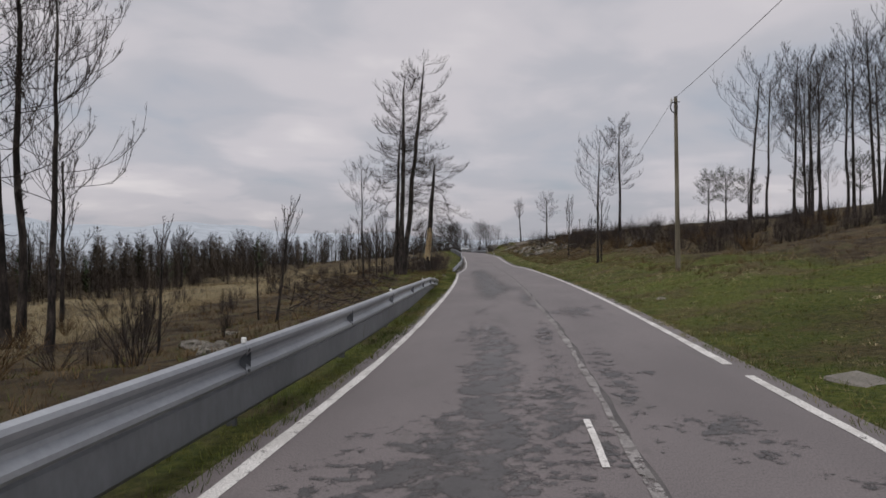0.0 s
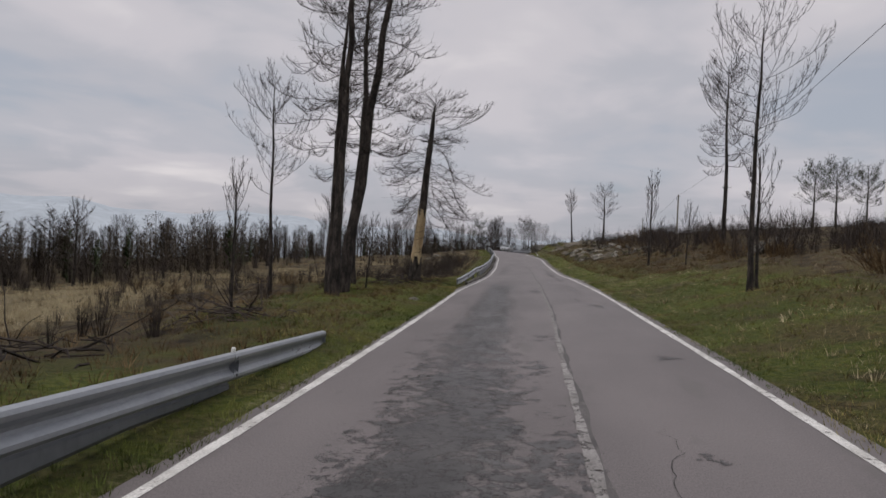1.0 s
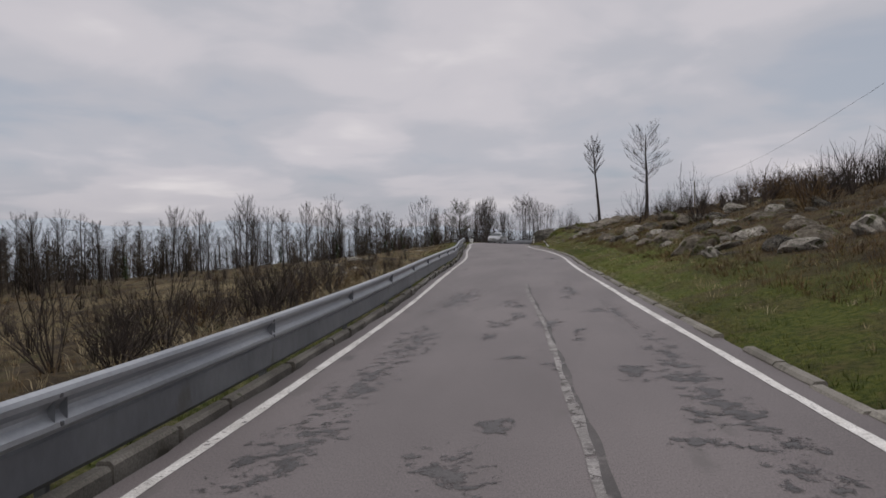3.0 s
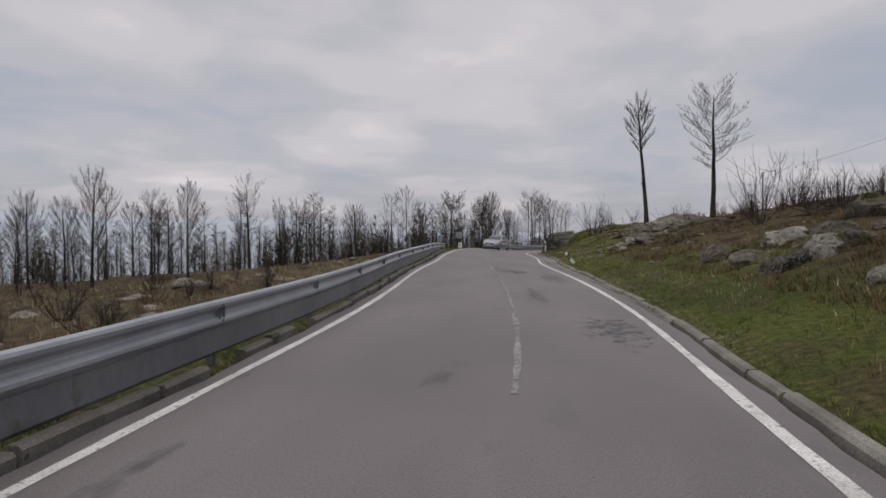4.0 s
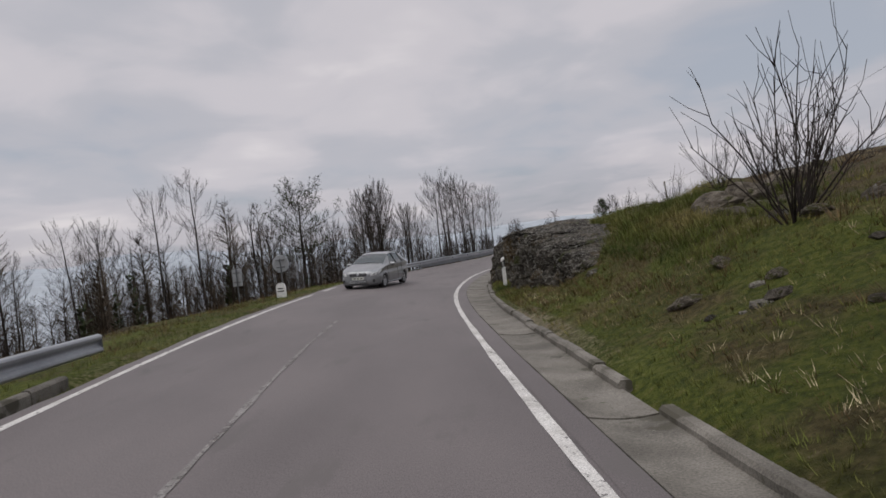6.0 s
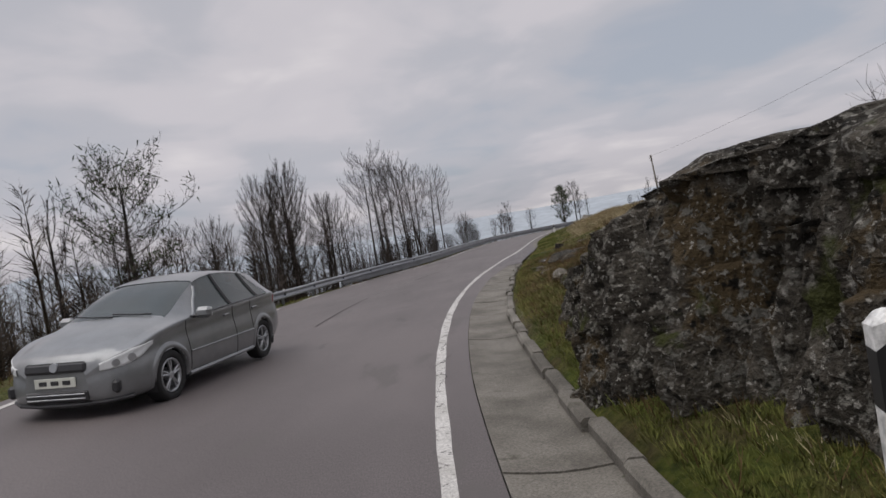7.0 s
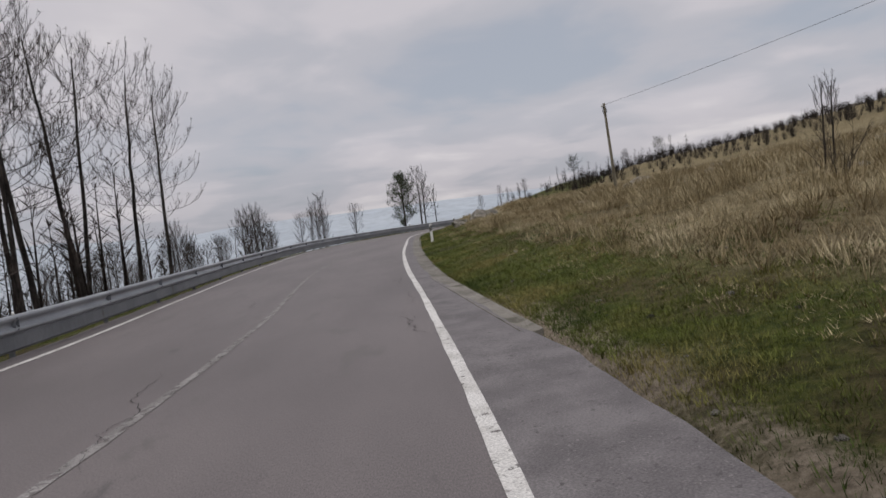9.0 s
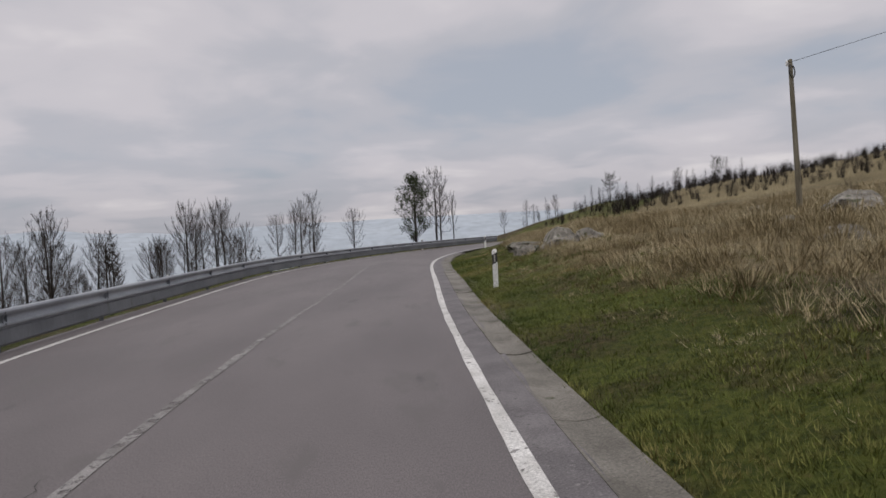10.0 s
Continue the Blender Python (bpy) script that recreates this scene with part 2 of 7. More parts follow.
def ground_material():
    m = bpy.data.materials.new("burnt_heath_ground")
    m.use_nodes = True
    t = m.node_tree
    b = t.nodes["Principled BSDF"]
    b.inputs["Roughness"].default_value, b.inputs["Specular IOR Level"].default_value = 0.95, 0.15
    co = t.nodes.new("ShaderNodeTexCoord")

    def noise_of(sc, detail=6.0, ro=0.6):
        n = t.nodes.new("ShaderNodeTexNoise")
        n.inputs["Scale"].default_value, n.inputs["Detail"].default_value, n.inputs["Roughness"].default_value = sc, detail, ro
        t.links.new(co.outputs["Object"], n.inputs["Vector"])
        return n.outputs[0]

    def ramp(fac, stops):
        r = t.nodes.new("ShaderNodeValToRGB")
        while len(r.color_ramp.elements) < len(stops):
            r.color_ramp.elements.new(0.5)
        for e, (at, c) in zip(r.color_ramp.elements, stops):
            e.position, e.color = at, (*c, 1)
        t.links.new(fac, r.inputs[0])
        return r.outputs[0]

    def mix(fac, a, bb, kind="MIX"):
        x = t.nodes.new("ShaderNodeMix")
        x.data_type, x.blend_type = "RGBA", kind
        if isinstance(fac, float):
            x.inputs[0].default_value = fac
        else:
            t.links.new(fac, x.inputs[0])
        t.links.new(a, x.inputs[6])
        t.links.new(bb, x.inputs[7])
        return x.outputs[2]

    def calc(op, a, bb):
        x = t.nodes.new("ShaderNodeMath")
        x.operation, x.use_clamp = op, True
        for i, v in enumerate((a, bb)):
            if isinstance(v, float):
                x.inputs[i].default_value = v
            else:
                t.links.new(v, x.inputs[i])
        return x.outputs[0]

    fine, mid, large = noise_of(9.0, 8.0, 0.7), noise_of(1.3), noise_of(0.16)
    brown = ramp(mid, [(0.30, (0.022, 0.017, 0.011)), (0.44, (0.048, 0.036, 0.021)), (0.54, (0.082, 0.062, 0.035)), (0.62, (0.060, 0.056, 0.024)), (0.72, (0.105, 0.082, 0.046))])
    turf = ramp(fine, [(0.28, (0.022, 0.030, 0.007)), (0.44, (0.050, 0.063, 0.012)), (0.56, (0.084, 0.096, 0.018)), (0.70, (0.105, 0.095, 0.030))])
    moss = ramp(fine, [(0.28, (0.028, 0.023, 0.010)), (0.46, (0.060, 0.050, 0.020)), (0.60, (0.100, 0.083, 0.036)), (0.74, (0.13, 0.108, 0.054))])
    green = mix(ramp(noise_of(0.55, 5.0, 0.65), [(0.47, (0, 0, 0)), (0.61, (1, 1, 1))]), turf, moss)
    straw = ramp(fine, [(0.30, (0.085, 0.066, 0.034)), (0.48, (0.155, 0.125, 0.070)), (0.66, (0.24, 0.20, 0.118))])
    soil = ramp(fine, [(0.30, (0.11, 0.088, 0.062)), (0.5, (0.20, 0.165, 0.122)), (0.68, (0.31, 0.26, 0.20))])
    cover = t.nodes.new("ShaderNodeVertexColor")
    cover.layer_name = "cover"
    parts = t.nodes.new("ShaderNodeSeparateColor")
    t.links.new(cover.outputs[0], parts.inputs[0])

    def edge(which, wobble, soft=0.16):
        v = calc("ADD", parts.outputs[which], calc("MULTIPLY", wobble, 0.55))
        r = t.nodes.new("ShaderNodeMapRange")
        r.inputs["From Min"].default_value, r.inputs["From Max"].default_value = 0.72 - soft, 0.72 + soft
        t.links.new(v, r.inputs[0])
        return r.outputs[0]

    c = mix(edge(0, mid), brown, green)
    c = mix(edge(1, mid), c, straw)
    c = mix(edge(2, fine), c, soil)
    shade = ramp(large, [(0.35, (0.72, 0.72, 0.72)), (0.65, (1.2, 1.2, 1.2))])
    c = mix(1.0, c, shade, "MULTIPLY")
    t.links.new(c, b.inputs["Base Color"])
    bp = t.nodes.new("ShaderNodeBump")
    bp.inputs["Strength"].default_value, bp.inputs["Distance"].default_value = 0.9, 0.12
    t.links.new(fine, bp.inputs["Height"])
    t.links.new(bp.outputs[0], b.inputs["Normal"])
    return m


GROUND = ground_material()

# ---- the road's line: distance along it, place, height ----
LINE = [(-90, -15.85, -88.6, 0.0), (-60, -10.55, -59.1, 0.0), (-30, -5.32, -29.57, 0.0), (0, -0.01, -0.04, -0.01), (15, 2.57, 14.73, -0.05), (30, 4.79, 29.57, -0.16),
        (45, 6.6, 44.45, -0.31), (60, 8.15, 59.37, -0.48), (75, 9.57, 74.3, -0.60), (90, 11.24, 89.21, -0.34), (105, 12.63, 104.14, -0.1), (120, 13.7, 119.1, 0.15),
        (135, 15.12, 134.03, 0.25), (150, 16.85, 148.92, 0.15), (165, 19.83, 163.61, 0.0), (180, 23.89, 178.02, -0.16), (195, 29.23, 192.03, -0.19),
        (210, 34.94, 205.9, -0.14), (225, 40.75, 219.73, -0.11), (240, 47.4, 233.2, -0.11)]
for step in range(1, 9):
    s, x, y, z = LINE[-1]
    turn = radians((0, 37, 47, 55, 60, 64, 66, 66, 66)[step])
    LINE.append((s + 15, x + 15 * math.sin(turn), y + 15 * math.cos(turn), z - 0.1))
KNOT = np.array(LINE)


def spline(table, s):
    """Smooth value of a table of rows (s, a, b, ...) at s (Catmull-Rom)."""
    tab = np.asarray(table, float)
    k, v = tab[:, 0], tab[:, 1:]
    s = np.atleast_1d(np.asarray(s, float))
    slope = np.gradient(v, k, axis=0)
    i = np.clip(np.searchsorted(k, s) - 1, 0, len(k) - 2)
    h = (k[i + 1] - k[i])[:, None]
    f = np.clip((s - k[i]) / (k[i + 1] - k[i]), -3, 4)[:, None]
    out = (2 * f**3 - 3 * f**2 + 1) * v[i] + (f**3 - 2 * f**2 + f) * h * slope[i] + (-2 * f**3 + 3 * f**2) * v[i + 1] + (f**3 - f**2) * h * slope[i + 1]
    lo, hi = s < k[0], s > k[-1]
    out[lo] = v[0] + (s[lo] - k[0])[:, None] * slope[0]
    out[hi] = v[-1] + (s[hi] - k[-1])[:, None] * slope[-1]
    return out


EDGE = [(-90, -2.1, 2.85), (0, -2.1, 2.85), (10, -2.1, 2.68), (20, -2.4, 2.63), (30, -2.7, 2.60), (42, -3.0, 2.63), (52, -3.2, 2.75), (60, -2.95, 2.75), (66, -2.78, 2.72), (73, -2.66, 2.53), (77, -2.7, 2.48), (84, -2.8, 2.22), (92, -3.05, 2.02),
        (98, -3.15, 2.04), (105, -3.2, 2.18), (110, -3.36, 2.09), (115, -3.6, 1.86), (119.5, -3.78, 1.53), (125, -3.95, 1.2), (132, -4.5, 1.13), (138, -4.9, 0.82), (145, -5.3, 0.45), (157, -5.95, -0.32), (166, -6.6, -0.44), (175, -7.1, -0.2), (186, -7.5, 0.27), (190, -7.2, 0.4), (195, -6.8, 0.68),
        (202, -5.95, 0.84), (211, -5.9, 0.9), (218, -5.9, 1.16), (224, -5.85, 1.45), (232, -5.7, 1.7), (262, -4.8, 2.6), (360, -4.4, 2.8)]
BANK = [(-90, 0.0), (115, 0.0), (135, 0.035), (155, 0.07), (165, 0.065), (180, 0.02), (195, 0.0), (360, 0.0)]


def across(s):
    """Left and right painted lines, and the crossfall, at s."""
    e = spline(EDGE, s)
    return e[:, 0], e[:, 1], spline(BANK, s)[:, 0]


def heading(s, wide=1.0):
    a, b = spline(KNOT, np.asarray(s) - wide), spline(KNOT, np.asarray(s) + wide)
    return np.arctan2(b[:, 0] - a[:, 0], b[:, 1] - a[:, 1])


def places(s, u):
    """World x, y and the road's own height for arrays s (along) and u (to the right)."""
    s, u = np.broadcast_arrays(np.asarray(s, float), np.asarray(u, float))
    shape = s.shape
    s, u = s.ravel(), u.ravel()
    p = spline(KNOT, s)
    h, hf = heading(s, 3.0), heading(s, 70.0)
    near = np.clip(u, -22, 22)
    far = u - near
    x = p[:, 0] + near * np.cos(h) + far * np.cos(hf)
    y = p[:, 1] - near * np.sin(h) - far * np.sin(hf)
    return x.reshape(shape), y.reshape(shape), p[:, 2].reshape(shape)


RV = [0.75, 2, 4, 8, 15, 25, 40, 70, 150, 400, 1800]
RIGHT = [(-90, 0, .1, .4, 1.0, 2.0, 3.2, 3.8, 4, 4, 4, 4), (0, 0, .15, .6, 1.1, 2.0, 3.4, 4.0, 4.4, 5, 6, 6), (45, 0, .2, .75, 1.35, 2.4, 4.2, 5.0, 5.5, 6, 8, 8),
         (75, 0, .3, .9, 1.9, 3.5, 4.6, 5.2, 6, 7, 8, 8), (105, .02, .35, .95, 2.0, 3.6, 4.8, 5.4, 6.5, 8, 10, 10), (125, .05, .4, 1.0, 1.9, 2.8, 4.4, 5.4, 6.5, 8, 11, 12),
         (140, .05, .45, 1.2, 2.0, 2.9, 4.5, 6, 7, 8.5, 12, 14), (150, .05, .30, 1.7, 2.4, 3.1, 4.5, 6.2, 7.5, 9, 12, 14), (159, .05, .30, 1.8, 2.3, 3.2, 4.6, 6.5, 8.5, 10, 12, 14), (162, .05, .35, .95, 1.7, 3.0, 4.6, 6.5, 8.7, 10, 12, 14),
         (170, .05, .4, .95, 1.8, 3.1, 4.3, 5.7, 8.8, 11, 12, 14), (185, .03, .25, .7, 1.5, 2.4, 3.4, 4.8, 9.0, 12, 12, 14), (200, 0, .2, .6, 1.2, 1.9, 2.7, 4.1, 9.2, 12, 12, 14),
         (230, 0, .2, .7, 1.2, 1.6, 2.3, 3.6, 9.2, 12, 13, 14), (262, 0, .3, .8, 1.2, 1.6, 2.2, 3.6, 9.6, 12, 13, 13), (300, 0, .3, .7, 1.1, 1.5, 2.2, 3.8, 9, 11, 12, 13), (360, 0, .3, .6, .8, 1, 1.4, 3.5, 6, 8, 9, 10)]
LV = [0.75, 2, 5, 10, 20, 40, 80, 150, 400, 1800]
LEFT = [(-90, 0, -.1, -.6, -1.1, -2.0, -3, -5, -12, -50, -260), (0, 0, -.1, -.6, -1.1, -2.2, -3.0, -4.5, -11, -50, -260), (35, 0, .05, -.1, -.8, -1.9, -3, -4.5, -11, -50, -260),
        (55, .02, .15, .1, -.6, -1.6, -2.8, -4.5, -11, -50, -260), (72, 0, -.1, -.6, -1.0, -1.8, -2.8, -4.5, -11, -50, -260), (130, 0, -.1, -.5, -1.0, -1.6, -2.8, -4.5, -11, -50, -260),
        (150, 0, .05, -.1, -.7, -2.0, -4, -7, -14, -55, -260), (168, .02, .05, -.3, -1.3, -3.2, -6, -12, -24, -70, -270), (185, 0, -.2, -1.2, -2.6, -5, -10, -19, -34, -80, -280),
        (230, 0, -.2, -1.2, -2.8, -6, -12, -23, -40, -90, -280), (262, 0, 0, -.3, -1.2, -3.5, -9, -19, -36, -90, -280), (360, 0, 0, -.3, -1, -4, -10, -20, -36, -90, -280)]


VERGE = [(-90, -0.6), (50, -0.6), (60, 0.0), (360, 0.0)]
SHOULDER = [(-90, -0.6), (50, -0.6), (60, -0.15), (80, -0.2), (110, 0.0), (128, 0.5), (140, 0.55), (157, 0.65), (166, 0.75), (173, 0.95), (186, 0.95), (194, 0.75), (200, 0.5), (206, 0.12), (225, 0.08), (360, 0.05)]
KERB = [(-90, 0.3), (60, 0.30), (80, 0.25), (110, 0.42), (128, 0.95), (140, 1.0), (157, 1.1), (166, 1.2), (173, 1.4), (360, 1.4)]


def rise(table, reach, s, v):
    tab = np.asarray(table, float)
    rows = np.stack([np.interp(s, tab[:, 0], tab[:, 1 + k]) for k in range(len(reach))], -1)
    r = np.asarray(reach, float)
    i = np.clip(np.searchsorted(r, v) - 1, 0, len(r) - 2)
    f = np.clip((v - r[i]) / (r[i + 1] - r[i]), 0, 1)
    n = np.arange(len(v))
    return rows[n, i] * (1 - f) + rows[n, i + 1] * f


def wave(x, y, size, seed=0.0):
    """Cheap smooth unevenness, about -1 to 1."""
    a, b = x / size + seed, y / size - seed * 1.7
    return (np.sin(a * 1.3 + 2.1 * np.sin(b * 0.9 + seed)) + np.sin(b * 1.7 + 1.6 * np.sin(a * 1.1 - seed)) + 0.6 * np.sin(2.3 * a + 2.9 * b)) / 2.6


def ridge(x, y):
    """The rocky hill beyond the last bend."""
    e, l = (x - 34) * 0.883 + (y - 203) * 0.469, (x - 34) * 0.469 - (y - 203) * 0.883
    f = np.clip((e - 60) / 52, 0, 1)
    return f * f * (3 - 2 * f) * np.clip(6.7 + 0.04 * (l + 5), 2, 10) * np.clip((l + 62) / 25, 0, 1)


def terrain(s, u):
    """World places on the ground for arrays s, u."""
    s, u = (np.asarray(q, float).ravel() for q in np.broadcast_arrays(s, u))
    x, y, z = places(s, u)
    le, ri, k = across(s)
    right, left = u > 0.5 * (le + ri), u <= 0.5 * (le + ri)
    v = np.where(right, u - ri - np.interp(s, *np.array(SHOULDER).T), le - u - np.interp(s, *np.array(VERGE).T))
    h = np.where(right, rise(RIGHT, RV, s, v), rise(LEFT, LV, s, v))
    under = np.clip(0.75 - v, 0, 0.35) / 0.35
    lift = -k * np.where(right, ri, le) * np.clip(1 - (v - 0.75) / 14, 0, 1)
    rough = np.clip((v - 1.0) / 6, 0, 1)
    h = h + lift + rough * (np.interp(s, [108, 116, 150, 158], [0.22, 0.36, 0.36, 0.22]) * wave(x, y, 1.7, 1.0) + 0.34 * wave(x, y, 6.0, 2.0) * np.clip(v / 12, 0, 1) + 0.10 * wave(x, y, 0.7, 4.0))
    h = h + np.clip((v - 60) / 200, 0, 1) * 2.5 * wave(x, y, 40.0, 5.0)
    h = np.where(v < 0.0, -k * u, h) - 0.3 * under
    h = h + ridge(x, y) * np.clip(np.maximum((s - 286) / 8, np.where(right, (v - 8) / 12, 0)), 0, 1) * np.clip((s - 200) / 30, 0, 1)
    return x, y, z + h


def spot(s, u):
    """One place on the ground."""
    x, y, z = terrain(np.array([s]), np.array([u]))
    return float(x[0]), float(y[0]), float(z[0])


def from_grid(name, co, rows, cols, mat, smooth=True, uv=None, kind="structure"):
    faces = [(r * cols + c, r * cols + c + 1, (r + 1) * cols + c + 1, (r + 1) * cols + c) for r in range(rows - 1) for c in range(cols - 1)]
    me = bpy.data.meshes.new(name)
    me.from_pydata([tuple(p) for p in co], [], faces)
    if uv is not None:
        layer = me.uv_layers.new(name="UVMap")
        flat_uv = np.asarray(uv, np.float32)[np.array(faces).ravel()]
        layer.data.foreach_set("uv", flat_uv.ravel())
    if smooth:
        me.polygons.foreach_set("use_smooth", [True] * len(me.polygons))
    me.materials.append(mat)
    me.update()
    ob = new(name, me)
    if kind:
        ob["kind"] = kind
    return ob


def stations(a, b, step):
    return np.arange(a, b + step * 0.5, step)


def build_ground():
    ss = np.concatenate([[-1500, -900, -500, -300, -180, -120], stations(-90, -12, 6), stations(-9, 262, 1.0), stations(266, 360, 6), [380, 420, 480, 560, 700, 900, 1200, 1600]])
    side = [0.3, 0.72, 0.9, 1.2, 1.6, 2, 2.5, 3, 3.6, 4.2, 5, 6, 7, 8, 9.5, 11, 13, 15, 17.5, 20, 23, 26, 30, 35, 40, 47, 55, 65, 80, 100, 130, 180, 260, 400, 700, 1200, 1800]
    n = len(ss)
    le, ri, _ = across(ss)
    le, ri = np.clip(le, -8, -2), np.clip(ri, -1, 3)
    ri = ri + np.interp(ss, *np.array(SHOULDER).T)
    le = le - np.interp(ss, *np.array(VERGE).T)
    cols = [le - w for w in reversed(side)] + [ri + w for w in side]
    u = np.stack(cols, 1)
    s = np.repeat(ss[:, None], u.shape[1], 1)
    x, y, z = terrain(s, u)
    co = np.stack([x, y, z], 1)
    g = from_grid("ground", co, n, u.shape[1], GROUND)
    # what grows where: green verge, straw slope, bare gravel
    s, u = s.ravel(), u.ravel()
    l2, r2 = np.repeat(le, len(cols)), np.repeat(ri, len(cols))
    v = np.where(u > 0.5 * (l2 + r2), u - r2, l2 - u)
    right = u > 0.5 * (l2 + r2)
    w = wave(x, y, 5.0, 3.0)
    green = np.where(right, np.interp(s, [0, 50, 62, 110, 130, 165, 200, 260], [8, 6.0, 2.6, 2.2, 4.0, 3.0, 3.0, 3.0]), np.interp(s, [0, 35, 45, 60, 70, 130, 150, 170, 180], [1.2, 2.2, 5, 5.5, 1.2, 1.2, 3.5, 3.5, 1.5]))
    gr = np.clip(0.62 - (v - green) * 0.14 + 0.2 * w, 0, 0.85)
    st = np.where(right, np.interp(s, [150, 168, 185, 300], [0, .3, .95, .95]) * np.clip((v - np.interp(s, [175, 195], [4.0, 2.2])) / 4, 0, 1) * np.clip((50 - v) / 6, 0, 1), np.interp(s, [0, 15, 70, 110, 130], [.5, .62, .5, .3, 0]) * np.clip((v - 8) / 5, 0, 1) * np.clip((34 - v) / 8, 0, 1)) + 0.26 * w
    so = np.where(right & (s > 183) & (s < 201), np.clip(0.30 - abs(v - 1.4) * 0.20, 0, 1) + 0.30 * wave(x, y, 1.1, 7.0), 0.0) + np.where(v < 1.1, np.where(right, np.interp(s, [182, 187, 200, 206], [0.30, 0.36, 0.36, 0.28]) + 0.2 * w, 0.32), 0.0)
    so = so + np.where(right, np.clip(1 - abs(s - 132) / 9, 0, 1) * np.clip(1 - abs(v - 5.5) / 4, 0, 1) * (0.5 + 0.4 * w), 0.0)
    attr = g.data.color_attributes.new("cover", "FLOAT_COLOR", "POINT")
    col = np.stack([gr, np.clip(st, 0, 1), np.clip(so, 0, 1), np.ones_like(gr)], 1)
    attr.data.foreach_set("color", col.astype(np.float32).ravel())
    return tagged(g, "burnt heath and wet green verge on a hillside", "ground", kind="structure")


build_ground()


def ribbon(name, a, b, left, right, mat, dz, step=1.0, cols=2, sag=0.0):
    """A strip of the road from a to b between two offsets (numbers or functions of s)."""
    ss = stations(a, b, step)
    lo = left(ss) if callable(left) else np.full(len(ss), float(left))
    hi = right(ss) if callable(right) else np.full(len(ss), float(right))
    f = np.linspace(0, 1, cols)
    u = lo[:, None] * (1 - f) + hi[:, None] * f
    s = np.repeat(ss[:, None], cols, 1)
    x, y, z = places(s, u)
    k = across(ss)[2][:, None]
    z = z - k * u + dz
    return from_grid(name, np.stack([x, y, z], -1).reshape(-1, 3), len(ss), cols, mat, uv=np.stack([u, s], -1).reshape(-1, 2))


left_line = lambda s: across(s)[0]  # noqa: E731
right_line = lambda s: across(s)[1]  # noqa: E731


def ragged(which, off, amp, seed):
    def f(s):
        return which(s) + off + amp * (np.sin(s * 1.9 + seed) * 0.5 + np.sin(s * 5.3 + seed * 2) * 0.3 + np.sin(s * 0.43 + seed * 3) * 0.6)
    return f


left_rim = lambda s: left_line(s) - np.interp(s, [180, 190], [0.0, 0.38])  # noqa: E731
road = ribbon("road", -88, 285, ragged(left_rim, -0.30, 0.05, 1.0), ragged(right_line, 0.32, 0.05, 2.0), ASPHALT, 0.0, 0.5, 11)
tagged(road, "worn grey two-lane asphalt road, damp in places", "road", kind="structure")


# ---- mesh building ----
class Shape:
    """Collects vertices and faces for one mesh."""

    def __init__(self):
        self.v, self.f, self.n = [], [], 0

    def add(self, verts, faces):
        self.v.append(np.asarray(verts, float).reshape(-1, 3))
        self.f.extend(tuple(i + self.n for i in f) for f in faces)
        self.n += len(self.v[-1])
        return self

    def tube(self, pts, radii, sides=6, cap=False):
        pts = np.asarray(pts, float)
        k = len(pts)
        radii = np.broadcast_to(np.asarray(radii, float), (k,))
        d = np.gradient(pts, axis=0)
        d /= np.linalg.norm(d, axis=1)[:, None] + 1e-9
        ref = np.array([0.0, 0, 1]) if abs(d[0, 2]) < 0.9 else np.array([1.0, 0, 0])
        a = np.cross(d, ref)
        a /= np.linalg.norm(a, axis=1)[:, None] + 1e-9
        b = np.cross(d, a)
        ang = np.linspace(0, 2 * np.pi, sides, endpoint=False)
        ring = np.cos(ang)[None, :, None] * a[:, None] + np.sin(ang)[None, :, None] * b[:, None]
        co = (pts[:, None] + ring * radii[:, None, None]).reshape(-1, 3)
        fs = [(i * sides + j, i * sides + (j + 1) % sides, (i + 1) * sides + (j + 1) % sides, (i + 1) * sides + j) for i in range(k - 1) for j in range(sides)]
        if cap:
            fs += [tuple(range(sides))[::-1], tuple((k - 1) * sides + j for j in range(sides))]
        return self.add(co, fs)

    def box(self, size, at=(0, 0, 0), bevel=0.0, m=None):
        """A box with chamfered vertical and top edges."""
        bm = bmesh.new()
        bmesh.ops.create_cube(bm, size=1.0)
        bmesh.ops.scale(bm, vec=size, verts=bm.verts)
        if bevel:
            bmesh.ops.bevel(bm, geom=bm.edges[:], offset=bevel, segments=1, affect="EDGES")
        if m is not None:
            bmesh.ops.transform(bm, matrix=m, verts=bm.verts)
        bmesh.ops.translate(bm, vec=at, verts=bm.verts)
        return self.take(bm)

    def take(self, bm):
        bm.verts.index_update()
        self.add([v.co[:] for v in bm.verts], [[v.index for v in f.verts] for f in bm.faces])
        bm.free()
        return self

    def loft(self, rings, close=True, caps=False):
        """rings: equal lists of points, joined one to the next."""
        n, k = len(rings[0]), len(rings)
        fs = []
        for i in range(k - 1):
            for j in range(n if close else n - 1):
                a, b = i * n + j, i * n + (j + 1) % n
                fs.append((a, b, b + n, a + n))
        if caps:
            fs += [tuple(range(n))[::-1], tuple((k - 1) * n + j for j in range(n))]
        return self.add(np.concatenate([np.asarray(r, float) for r in rings]), fs)

    def mesh(self, name, mat, smooth=False):
        me = bpy.data.meshes.new(name)
        me.from_pydata(np.concatenate(self.v).tolist(), [], self.f)
        if smooth:
            me.polygons.foreach_set("use_smooth", [True] * len(me.polygons))
        me.materials.append(mat)
        me.update()
        return me


